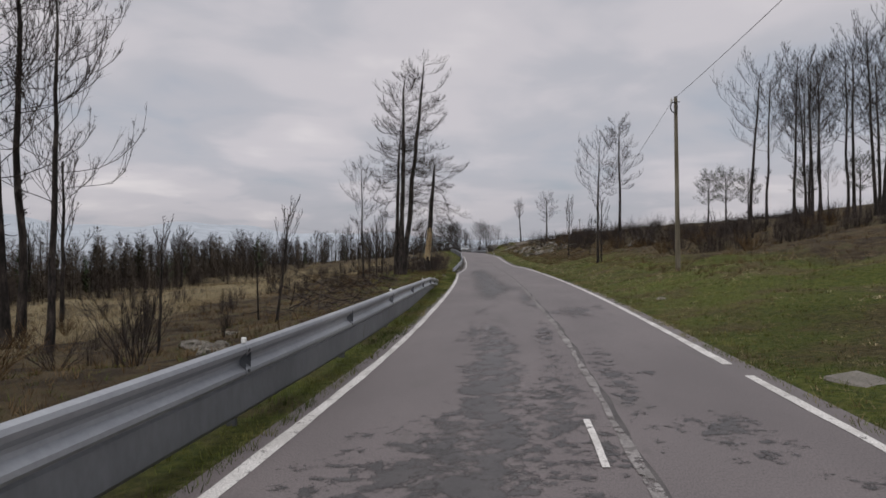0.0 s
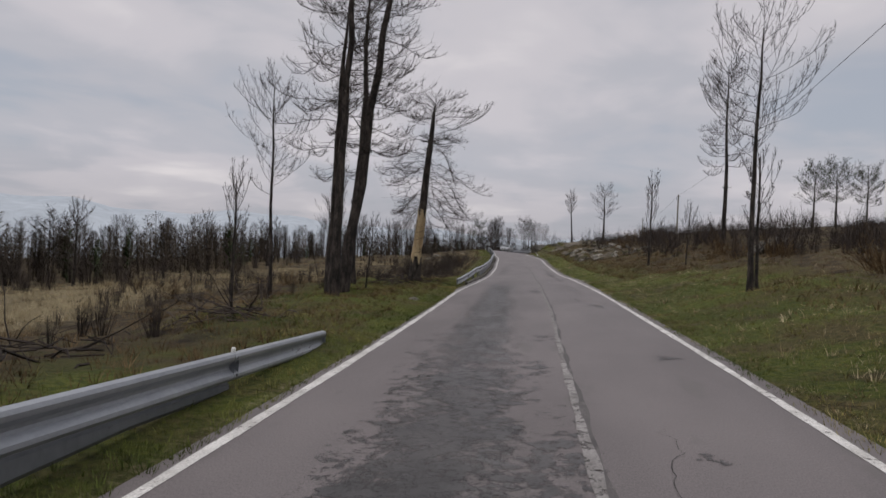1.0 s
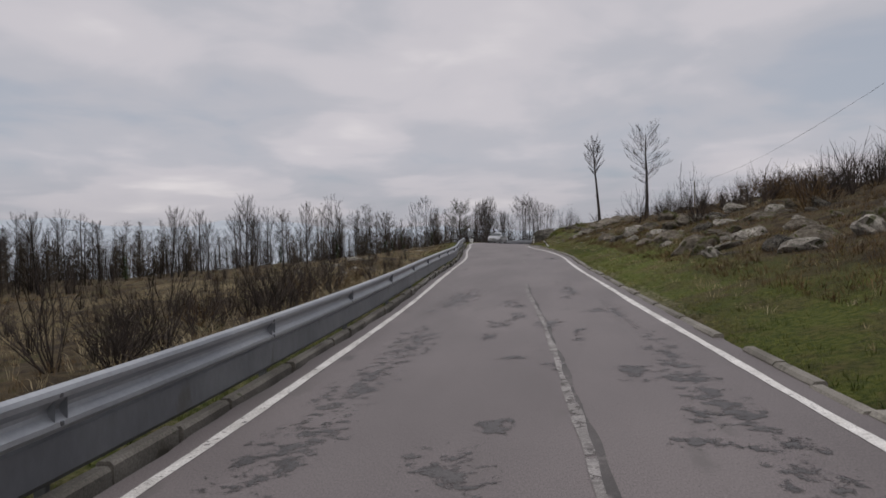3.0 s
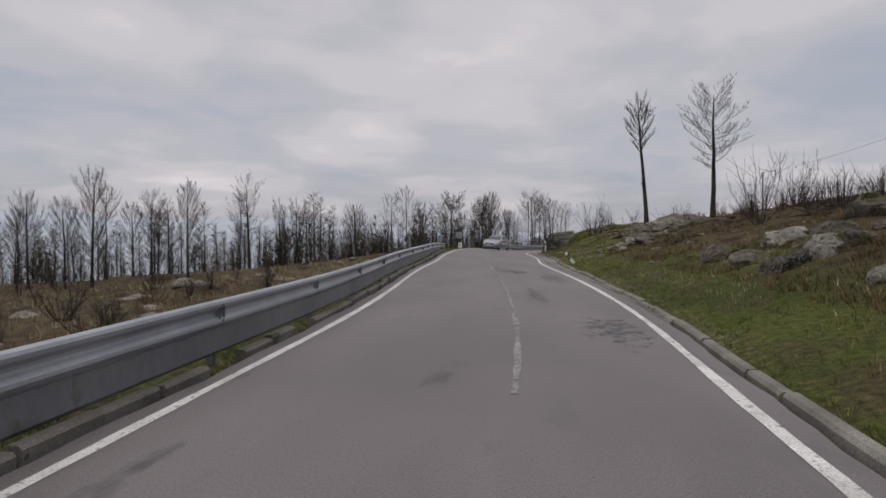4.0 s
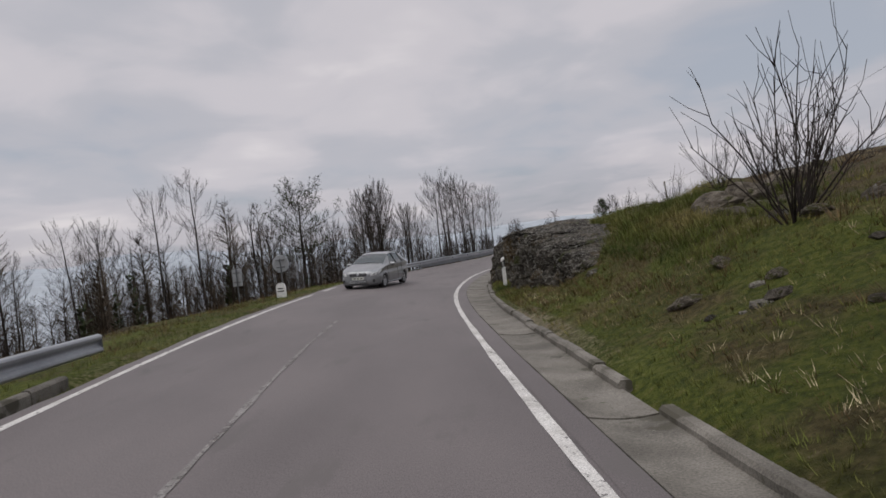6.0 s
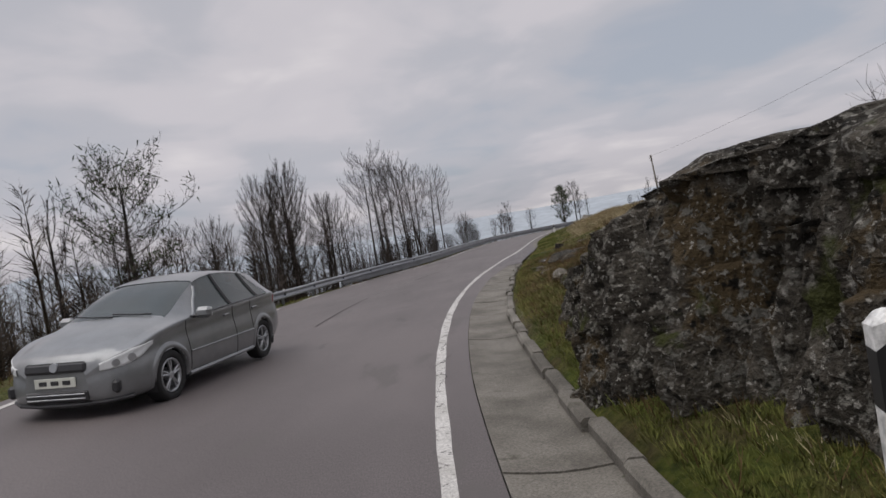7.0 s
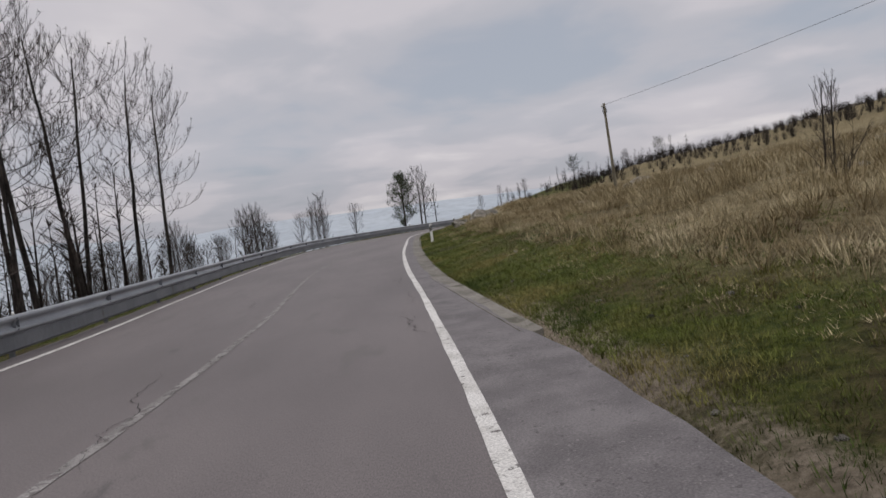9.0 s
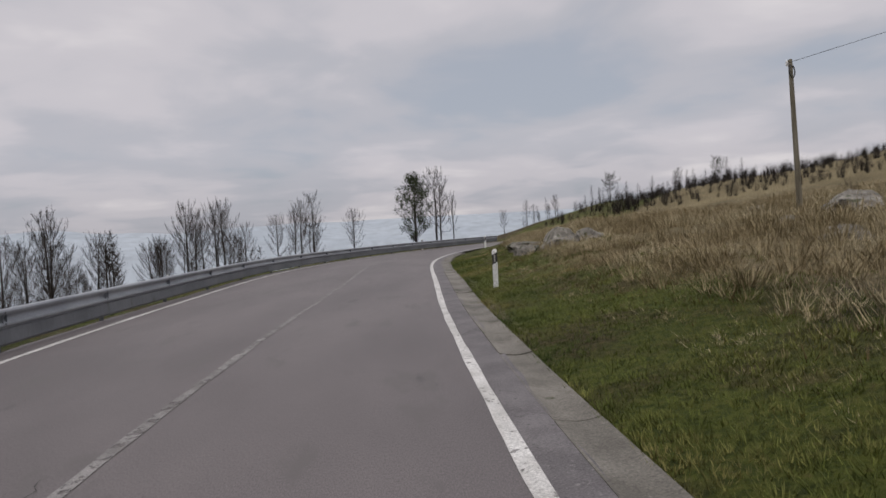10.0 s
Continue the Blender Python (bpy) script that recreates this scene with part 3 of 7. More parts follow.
def part(name, shape, mat, parent, label="", smooth=False):
    ob = new(name, shape.mesh(name, mat, smooth) if isinstance(shape, Shape) else shape)
    ob.parent = parent
    if label:
        ob["label"] = label
    return ob


def thing(name, label, category, group="", at=None):
    ob = new(name)
    ob.empty_display_size = 0.2
    if at is not None:
        ob.matrix_world = at
    return tagged(ob, label, category, group)


def single(name, shape, mat, label, category, group="", smooth=False, kind=""):
    return tagged(new(name, shape.mesh(name, mat, smooth)), label, category, group, kind)


# ---- road markings and repairs ----
def line_strip(name, a, b, off, which, width, label, seed=1.0, dz=0.005, mat=None, amp=0.012):
    r = ribbon(name, a, b, ragged(which, off - width / 2, amp, seed), ragged(which, off + width / 2, amp, seed + 3), mat or PAINT, dz, 0.25 if b - a < 120 else 0.4)
    return tagged(r, label, "road marking", kind="structure")


line_strip("road_line", -88, 158, 0.0, left_line, 0.13, "worn white edge line along the road", 1.0)
line_strip("road_line", 193.4, 284, 0.0, left_line, 0.13, "white edge line along the road", 2.0)
for a in (160.0, 166.7, 173.4, 180.1, 186.8):
    line_strip("road_line", a, a + 2.5, -0.3 if a > 178 else 0.0, left_line, 0.13, "short white dash of a broken edge line", 2.0)
line_strip("road_line", -88, 8.2, 0.0, right_line, 0.12, "worn white edge line along the road", 4.0)
line_strip("road_line", 9.0, 153.5, 0.0, right_line, 0.12, "worn white edge line along the road", 4.5)
line_strip("road_line", 153.5, 284, 0.0, right_line, 0.13, "cracked white edge line along the road", 5.0)

MIDDLE = [(-60, 0.9), (5, 0.88), (20, 0.6), (29, 0.42), (43, 0.4), (57, 0.45), (65, 0.42), (75, 0.5), (80, 0.38), (85.5, 0.05), (92, -0.05), (104, -0.02), (112, -0.38), (120, -0.96), (128, -1.55), (136, -2.1), (147, -2.75), (156, -3.0), (165, -3.3), (178, -3.65), (184, -3.45), (188, -3.05), (192, -2.85), (197, -2.4), (202, -2.15), (213, -2.2), (217, -1.98), (224, -1.45), (245, -1.1), (300, -0.6)]
middle = lambda s: spline(MIDDLE, s)[:, 0]  # noqa: E731
tagged(ribbon("road_seal", 3, 88, ragged(middle, -0.045, 0.02, 1.0), ragged(middle, 0.04, 0.03, 5.0), SEAL, 0.008, 0.2), "pale uneven seal strip along the road's joint", "road seal", kind="structure")
tagged(ribbon("road_crack", 3, 88, ragged(middle, 0.04, 0.03, 5.0), ragged(middle, 0.085, 0.035, 7.0), ASPHALT_DARK, 0.004, 0.2), "dark open joint beside the seal", "road crack", kind="structure")
tagged(ribbon("road_seal", 99, 149, ragged(middle, -0.04, 0.02, 1.0), ragged(middle, 0.04, 0.02, 5.0), SEAL, 0.007, 0.2), "thin pale worn centre line", "road seal", kind="structure")
tagged(ribbon("road_seal", 176.5, 260, ragged(middle, -0.065, 0.015, 1.0), ragged(middle, 0.065, 0.015, 5.0), SEAL, 0.006, 0.25), "pale worn centre line", "road seal", kind="structure")
for a, b, o in ((4.9, 6.3, -0.26), (167.5, 175.5, -0.1), (183, 187, 0.2)):
    tagged(ribbon("road_crack", a, b, ragged(middle, o - (0.016 if a > 100 else 0.03), 0.008, 2.0), ragged(middle, o + (0.012 if a > 100 else 0.03), 0.008, 8.0), CRACK if a > 100 else PAINT, 0.009, 0.15), "short cracked line in the asphalt", "road crack", kind="structure")


def stain(s, u, length, width, seed, mat=None, label="dark damp patch worn into the asphalt"):
    """A thin ragged patch; its UV map holds how far from its middle a point lies."""
    rng = np.random.RandomState(seed)
    n = 28
    ang = np.linspace(0, 2 * np.pi, n, endpoint=False)
    r = np.clip(1 + sum(rng.uniform(-1, 1) * 0.5 / k * np.cos(k * ang + rng.uniform(0, 6.3)) for k in range(1, 7)) * 0.6, 0.4, 1.6)
    co, uv = [], []
    for q in (1.25, 0.85, 0.45, 0.05):
        ss, uu = s + np.sin(ang) * r * q * length / 2, u + np.cos(ang) * r * q * width / 2
        x, y, z = places(ss, uu)
        co.append(np.stack([x, y, z - across(ss)[2] * uu + 0.0029 + 0.000012 * seed], 1))
        uv += [(q, 0.0)] * n
    faces = [(i * n + j, i * n + (j + 1) % n, (i + 1) * n + (j + 1) % n, (i + 1) * n + j) for i in range(3) for j in range(n)] + [tuple(range(3 * n, 4 * n))]
    me = bpy.data.meshes.new("road_patch")
    me.from_pydata(np.concatenate(co).tolist(), [], faces)
    layer = me.uv_layers.new(name="UVMap")
    layer.data.foreach_set("uv", np.array([uv[l.vertex_index] for l in me.loops], np.float32).ravel())
    me.materials.append(mat or DAMP)
    return tagged(new("road_patch", me), label, "road patch", kind="structure")


STAINS = [(6.5, 0.35, 5, 0.45, 1), (8.5, 1.15, 4.0, .25, 2), (13, -0.9, 2.6, .35, 3), (4.6, -0.9, 2.2, .8, 4), (16.5, 1.4, 1.6, .5, 5), (17.2, 1.55, 2.0, .5, 6), (5.9, 1.8, 1.2, .5, 7), (17.3, -0.95, 1.2, .3, 8), (22, .3, 5, .35, 9),
          (29, -0.9, 6, 1.1, 10), (36, -1.1, 8, 1.1, 11), (44, -1.3, 8, 1.0, 12), (28, .1, 3.0, .5, 13), (43.8, 1.8, 0.9, .35, 14), (51.5, .2, 2.2, .3, 15), (52.5, 1.8, 3.2, .25, 16), (51.0, -1.5, 5, 1.0, 17),
          (62.4, -0.1, 1.2, .8, 18), (62, -1.2, 1.3, .5, 19), (63.7, -1.25, .8, .3, 20), (64.1, -2.4, 1.2, .35, 21), (64.3, 1.8, 3.0, .28, 22), (57.5, -1.9, 2.2, .45, 23), (72.8, -.46, 0.9, .4, 24), (73.4, -1.8, 1.6, .5, 25), (75.7, -1.9, 2.4, .45, 26),
          (75.2, 1.83, 6.5, .32, 27), (84.8, -1.6, 4.0, .7, 28), (79, -1.72, 2.6, .5, 29), (86, 1.1, 2.6, .3, 30), (103.2, 1.55, 2.6, .6, 31), (108.3, .52, 2.2, .25, 32), (114.6, 1.1, 3.4, .45, 33), (117.9, -.05, 2.0, .5, 34),
          (119.2, -.74, 3.6, .13, 35), (117.4, .28, 1.0, .35, 36), (55.6, 1.87, 1.4, .25, 37), (12.5, .45, 3.2, .25, 38), (81.5, 1.75, 3, .22, 39), (24, -.9, 4, .5, 40), (109.8, .42, 1.6, .22, 41), (55.3, -1.1, 3.0, .9, 42), (71.0, 1.9, 2.5, .3, 43)]
for s, u, ln, wd, seed in STAINS:
    stain(s, u, ln * 1.35, wd * 1.5, seed)
for k in range(70):
    rng = np.random.RandomState(400 + k)
    s = rng.uniform(3, 90)
    le, ri, _ = across(np.array([s]))
    stain(s, rng.uniform(le[0] + 0.4, ri[0] - 0.4), rng.uniform(0.3, 1.3), rng.uniform(0.2, 0.55), 100 + k)
def band(a, b, mid, half, label):
    """A long damp strip in a wheel track, thinning towards its rims."""
    ss = stations(a, b, 0.5)
    f = np.linspace(-1, 1, 9)
    c, h = np.interp(ss, *np.array(mid).T), np.interp(ss, *np.array(half).T)
    u = c[:, None] + f[None, :] * h[:, None]
    s = np.repeat(ss[:, None], 9, 1)
    x, y, z = places(s, u)
    z = z - across(ss)[2][:, None] * u + 0.0024 + 0.00001 * (a + 5)
    fade = np.clip(np.maximum(1 - (ss - a) / 5, 1 - (b - ss) / 5), 0, 1)[:, None]
    rim = np.clip(np.abs(f)[None, :] ** 2.2 * 1.15 + fade, 0, 1.3)
    ob = from_grid("road_patch", np.stack([x, y, z], -1).reshape(-1, 3), len(ss), 9, DAMP_BAND, uv=np.stack([rim, 0 * rim], -1).reshape(-1, 2))
    return tagged(ob, label, "road patch", kind="structure")


band(21, 60, [(21, -0.7), (28, -0.85), (40, -1.25), (52, -1.5), (60, -1.85)], [(21, 0.5), (28, 0.85), (40, 0.75), (52, 0.7), (60, 0.35)], "long dark damp wheel track on the asphalt")
band(-4, 16, [(-4, -0.2), (16, -0.5)], [(-4, 0.7), (16, 0.4)], "dark damp streaks on the asphalt")


def crack(s, u, length, swing, seed, wide=0.012, way=1.0):
    """A meandering crack; way 1 runs along the road, 0 across it."""
    rng = np.random.RandomState(seed)
    n = max(6, int(length / 0.09))
    f = np.linspace(0, 1, n)
    w = np.cumsum(rng.normal(0, 0.035, n)) * swing
    w -= w.mean()
    ss, uu = s + length * (f - 0.5) * way + w * (1 - way), u + length * (f - 0.5) * (1 - way) + w * way + 0.3 * way * (f - 0.5) * rng.uniform(-1, 1)
    half = (wide / 2) * (0.25 + np.sin(np.pi * f)) * rng.uniform(0.5, 1.4, n)
    rows = []
    for k in (-1, 1):
        us, sq = uu + k * half * way, ss + k * half * (1 - way)
        x, y, z = places(sq, us)
        rows.append(np.stack([x, y, z - across(sq)[2] * us + 0.0062 + 0.00001 * (seed % 97)], 1))
    ob = from_grid("road_crack", np.stack(rows, 1).reshape(-1, 3), n, 2, CRACK)
    return tagged(ob, "thin dark crack wandering through the asphalt", "road crack", kind="structure")


for s, u, ln, sw, way in [(174.8, -2.3, 3.2, 1.6, 1.0), (175.2, -3.3, 2.4, 1.0, 1.0), (179.5, -1.4, 1.6, 1.0, 1.0), (185.0, -0.4, 2.5, 0.9, 1.0), (192.6, -0.5, 3.4, 0.6, 1.0), 
                          (191, -3.0, 3.0, 1.2, 1.0), (197.5, -2.6, 3.6, 1.1, 1.0), (200.5, -2.2, 1.5, 1.1, 1.0), (199.8, 0.55, 2.2, 1.2, 1.0), (200.6, 0.4, 1.6, 1.2, 1.0), (206.6, 0.55, 2.0, 1.4, 1.0), (207, 0.4, 1.6, 1.4, 1.0), (206.2, 0.62, 0.9, 1.0, 0.5), (207.4, 0.5, 0.8, 1.0, 0.5),
                          (203.4, 0.62, 2.0, 1.0, 1.0), (206, -2.9, 2.0, 1.2, 1.0), (211, -2.3, 2.2, 1.2, 1.0), (155.5, -4.6, 2.2, 1.2, 1.0), (127, 0.2, 3.0, 1.2, 1.0), (133, -0.9, 2.6, 1.2, 1.0),
                          (118, 0.9, 2.4, 1.2, 1.0), (108, -1.6, 2.2, 1.2, 1.0), (88, 0.9, 2.8, 1.2, 1.0), (70, 1.0, 2.2, 1.2, 1.0), (16, 1.3, 2.6, 1.2, 1.0), (9, 0.5, 2.2, 1.2, 1.0), (28, 1.1, 2.4, 1.2, 1.0)]:
    crack(s, u, ln, sw, int(s * 10), 0.008 if s > 170 else 0.006, way)
for s in np.arange(160.5, 190, 1.15):  # the edge line has split along its middle
    crack(s, float(right_line(np.array([s]))[0]) + 0.02, 0.9, 0.6, int(s * 13), 0.010)

# the wider, bluish shoulder where the gutter stops
edge_out = lambda s: right_line(s) + np.interp(s, [183, 192, 197, 199, 203, 206, 211], [1.36, 1.32, 1.2, 0.93, 0.62, 0.45, 0.43])  # noqa: E731
shoulder = ribbon("road_shoulder", 184.0, 248, lambda s: across(s)[1] + 0.07, ragged(edge_out, 0, 0.04, 3.0), ASPHALT_SIDE, 0.006, 0.25, 5)
tagged(shoulder, "rough bluish asphalt shoulder with a crumbling edge", "road shoulder", kind="structure")
strip = ribbon("road_shoulder", 100, 184.6, lambda s: across(s)[1] + 0.10, lambda s: across(s)[1] + np.interp(s, [100, 130, 160, 172, 184, 186], [0.28, 0.36, 0.36, 0.52, 0.85, 1.2]), ASPHALT, 0.003, 0.5, 3)
tagged(strip, "narrow asphalt margin beside the edge line", "road shoulder", kind="structure")

# ---- guard rails ----
BEAM = [(0.0, 0.0), (0.02, 0.006), (0.07, -0.012), (0.085, -0.045), (0.075, -0.085), (0.02, -0.135), (0.012, -0.165), (0.02, -0.195), (0.075, -0.245), (0.08, -0.28), (0.06, -0.31), (0.01, -0.33), (0.0, -0.325)]


def railing(a, b, offset, top, skirt, label, caps=8):
    """A steel guard rail from a to b; offset and top (height) are tables over s; skirt: the stretch with a lower plate."""
    rail = thing("guard_rail", label, "guard rail")

    def line(s, d, z):
        u = left_line(s) - np.interp(s, *np.array(offset).T) + d
        x, y, zz = places(s, u)
        return np.stack([x, y, zz - across(s)[2] * u + z], -1)

    for p in np.arange(a, b, 4.0):
        ss = np.linspace(p, min(p + 4.12, b), 5)
        h = np.interp(ss, *np.array(top).T)
        lap = 0.004 * (int((p - a) / 4) % 2)
        rings = []
        for s, hh in zip(ss, h):
            d, z = np.array(BEAM).T
            pr = np.concatenate([line(np.full(len(d), s), d + lap, hh + z), line(np.full(len(d), s), d[::-1] + lap - 0.006, hh + z[::-1])])
            rings.append(pr)
        part("beam", Shape().loft(rings, caps=True), STEEL, rail, smooth=False)
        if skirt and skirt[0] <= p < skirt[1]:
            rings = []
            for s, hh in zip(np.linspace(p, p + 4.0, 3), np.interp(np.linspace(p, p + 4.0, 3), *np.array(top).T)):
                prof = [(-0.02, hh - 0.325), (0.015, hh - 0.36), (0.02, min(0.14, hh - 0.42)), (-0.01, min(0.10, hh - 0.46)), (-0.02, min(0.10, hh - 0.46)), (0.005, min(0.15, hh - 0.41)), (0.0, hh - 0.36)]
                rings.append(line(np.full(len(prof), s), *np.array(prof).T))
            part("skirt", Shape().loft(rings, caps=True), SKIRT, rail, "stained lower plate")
        for q in (p + 0.06,) if p > a else ():
            hh = float(np.interp(q, *np.array(top).T))
            c = line(np.array([q]), 0.0, 0.0)[0]
            turn = Matrix.Rotation(-float(heading(np.array([q]))[0]), 3, "Z")
            gx, gy, gz = c
            for dz in (-0.06, -0.26):
                w = line(np.array([q]), 0.08 + lap, hh + dz)[0]
                part("bolt", Shape().box((0.02, 0.035, 0.035), w, 0.006, turn.to_4x4()), STEEL_DARK, rail)
            g = spot(q, float(left_line(np.array([q]))[0] - np.interp(q, *np.array(offset).T)) - 0.09)
            post = Shape().box((0.10, 0.055, max(hh + gz - 0.04 - g[2] + 0.25, 0.3)), (g[0], g[1], (hh + gz - 0.04 + g[2] - 0.25) / 2), 0.008, turn.to_4x4())
            part("post", post, STEEL_DARK, rail)
            if caps and int(round((p - a) / 4)) % (caps // 4) == 1:
                w = line(np.array([q]), 0.03, hh + 0.03)[0]
                part("reflector", Shape().box((0.05, 0.03, 0.06), w, 0.01, turn.to_4x4()), WHITE, rail, "small white reflector cap")
    return rail


railing(-22, 33.8, [(-30, 0.55), (18, 0.6), (34, 0.9)], [(-30, 0.79), (16, 0.79), (26, 0.66), (34, 0.28)], (-22, 27), "galvanised steel guard rail with a lower plate, sloping to the ground")
railing(56.5, 144.5, [(50, 0.85), (62, 0.58), (120, 0.6), (145, 0.9)], [(50, 0.30), (57, 0.36), (65, 0.73), (72, 0.78), (126, 0.78), (138, 0.66), (145, 0.5)], (67, 138), "galvanised steel guard rail with a lower plate above a kerb", 0)
railing(175, 283, [(170, 0.8), (195, 0.62), (320, 0.6)], [(170, 0.5), (182, 0.6), (195, 0.74), (320, 0.76)], (187, 283), "grey steel guard rail with a lower plate along the drop", 24)

# ---- marker posts, signs, poles ----


def delineator(s, u, height=0.95, lean=(0, 0), label="white roadside marker post with a black band"):
    x, y, z = spot(s, u)
    post = thing("marker_post", label, "marker post", at=pose(x, y, z, lean[0], lean[1], -math.degrees(float(heading(np.array([s]))[0]))))
    w, d = 0.062, 0.05

    def ring(z0, tilt=0.0, f=1.0):
        pts = [(-w, -d), (w, -d), (w * 0.75, d * 0.6), (0, d), (-w * 0.75, d * 0.6)]
        return [(px * f, py * f, z0 + tilt * px) for px, py in pts]

    b0, b1 = height - 0.33, height - 0.10
    part("stake", Shape().loft([ring(-0.25), ring(b0, 0.55)], caps=True), WHITE, post)
    part("band", Shape().loft([ring(b0, 0.55, 1.004), ring(b1, 0.55, 1.004)], caps=True), BLACK, post, "slanted black band")
    part("head", Shape().loft([ring(b1, 0.55), ring(height - 0.03, 0.2), ring(height, 0.2, 0.55)], caps=True), WHITE, post)
    part("reflector", Shape().box((0.03, 0.008, 0.17), (-0.004, -d - 0.004, (b0 + b1) / 2), 0.003), PAINT, post, "narrow pale reflector")
    return post


delineator(155.3, 1.45)
delineator(222.6, 2.75, 0.9)
delineator(254.2, 3.2, 0.9)
delineator(265.6, -5.5, 0.95)
delineator(122.6, 2.62, 0.62, (4, -38), "white marker post knocked over into the grass")

GREY_BACK = plain("grey_sign_back", (0.30, 0.31, 0.32), 0.5, 0.3)


def disc(r, t, at, n=28):
    ang = np.linspace(0, 2 * np.pi, n, endpoint=False)
    rings = []
    for rr, yy in ((r * 0.97, -t / 2), (r, -t * 0.2), (r, t * 0.2), (r * 0.97, t / 2)):
        rings.append([(at[0] + rr * np.cos(a), at[1] + yy, at[2] + rr * np.sin(a)) for a in ang])
    return Shape().loft(rings, caps=True)


x, y, z = spot(160.0, -7.9)
turn = -math.degrees(float(heading(np.array([160.0]))[0]))
sign = thing("road_sign", "round road sign seen from its grey back, on a steel post", "road sign", at=pose(x, y, z, 0, 0, turn))
part("post", Shape().tube([(0, 0.03, -0.3), (0, 0.03, 1.55)], 0.03, 10, True), STEEL_DARK, sign)
part("plate", disc(0.36, 0.02, (0, 0.075, 1.35)), GREY_BACK, sign, "pale grey back of a round plate")
for zz in (1.2, 1.5):
    part("bracket", Shape().box((0.4, 0.03, 0.04), (0, 0.047, zz), 0.005), STEEL_DARK, sign)
x, y, z = spot(158.6, -7.45)
mark = thing("kilometre_marker", "small white roadside distance marker with dark bars", "marker", at=pose(x, y, z, 0, 0, turn))
prof = [(-.19, 0), (.19, 0), (.19, .42), (.15, .52), (.07, .57), (-.07, .57), (-.15, .52), (-.19, .42)]
part("stone", Shape().loft([[(a, -.05, b - (.15 if b == 0 else 0)) for a, b in prof], [(a, .05, b - (.15 if b == 0 else 0)) for a, b in prof]], caps=True), WHITE, mark)
for zz, w in ((.36, .22), (.25, .26)):
    part("bar", Shape().box((w, .006, .05), (0, -.053, zz), 0.001), BLACK, mark, "dark bar in place of figures")
x, y, z = spot(160.5, -10.1)
panel = thing("road_sign", "rectangular road sign seen from its grey back", "road sign", at=pose(x, y, z, 0, 0, turn + 4))
part("post", Shape().tube([(0, 0.03, -0.3), (0, 0.03, 1.5)], 0.03, 10, True), STEEL_DARK, panel)
part("plate", Shape().box((0.42, 0.02, 0.75), (0, 0.07, 1.1), 0.008), GREY_BACK, panel, "pale grey back of a rectangular plate")
for zz in (0.9, 1.3):
    part("bracket", Shape().box((0.3, 0.03, 0.04), (0, 0.045, zz), 0.005), STEEL_DARK, panel)


def utility_pole(s, u, height, lean=(0.0, 0.0), radius=0.10, insulators=True, group="line of telephone poles"):
    x, y, z = spot(s, u)
    p = thing("telephone_pole", "weathered wooden telephone pole on the grassy bank", "pole", group, pose(x, y, z))
    n = 7
    h = np.linspace(-0.5, height, n)
    pts = np.stack([lean[0] * h / height, lean[1] * h / height, h], 1)
    part("shaft", Shape().tube(pts, np.linspace(radius, radius * 0.66, n), 12, True), POLEWOOD, p, smooth=False)
    tip = pts[-1]
    if insulators:
        part("bracket", Shape().tube([tip + (-.16, 0, -.22), tip + (.16, 0, -.20)], 0.02, 6, True), STEEL_DARK, p)
        part("insulator", Shape().tube([tip + (-.17, 0, -.24), tip + (-.17, 0, -.16), tip + (-.17, 0, -.08), tip + (-.17, 0, -.04)], [.03, .05, .03, .015], 10, True), WHITE, p)
        ang = np.linspace(0, 2 * np.pi, 16)
        part("cable_coil", Shape().tube(np.stack([tip[0] - .12 + .14 * np.cos(ang), tip[1] + 0 * ang - .14, tip[2] - .45 + .2 * np.sin(ang)], 1), 0.022, 5), WIRE, p)
    return Vector((x, y, z)) + Vector(tip) + Vector((-.1, 0, -.12))


def cable(a, b, sag, radius=0.008):
    f = np.linspace(0, 1, 15)[:, None]
    pts = np.array(a) * (1 - f) + np.array(b) * f
    pts[:, 2] -= sag * 4 * (f * (1 - f))[:, 0]
    return single("overhead_cable", Shape().tube(pts, radius, 5), WIRE, "thin black overhead cable between poles", "cable", "overhead cables")


tips = [utility_pole(-20, 4.8, 7.0), utility_pole(26.5, 6.44, 7.0, (-0.1, 0.1)), utility_pole(97.5, 16.3, 4.7), utility_pole(228.6, 14.2, 5.0, (-0.25, 0)), utility_pole(173.4, 23.3, 5.4)]
cable(tips[0], tips[1], 0.5)
cable(tips[1], tips[2], 0.6)
cable(tips[2], tips[4], 1.0)
cable(tips[4], tips[3], 0.7)


# ---- trees ----
def bend(rng, start, way, length, n, lift, wobble):
    """Points of a limb that starts along way and turns upward by lift (radians in all) with some wobble."""
    p, pts = np.array(start, float), [np.array(start, float)]
    d = np.array(way, float)
    d /= np.linalg.norm(d)
    for _ in range(n - 1):
        step = lift / (n - 1) if np.isscalar(lift) else lift[min(len(pts) - 1, len(lift) - 1)]
        d = d + np.array([0, 0, step]) + rng.normal(0, wobble, 3)
        d /= np.linalg.norm(d)
        p = p + d * length / (n - 1)
        pts.append(p.copy())
    return np.array(pts), d


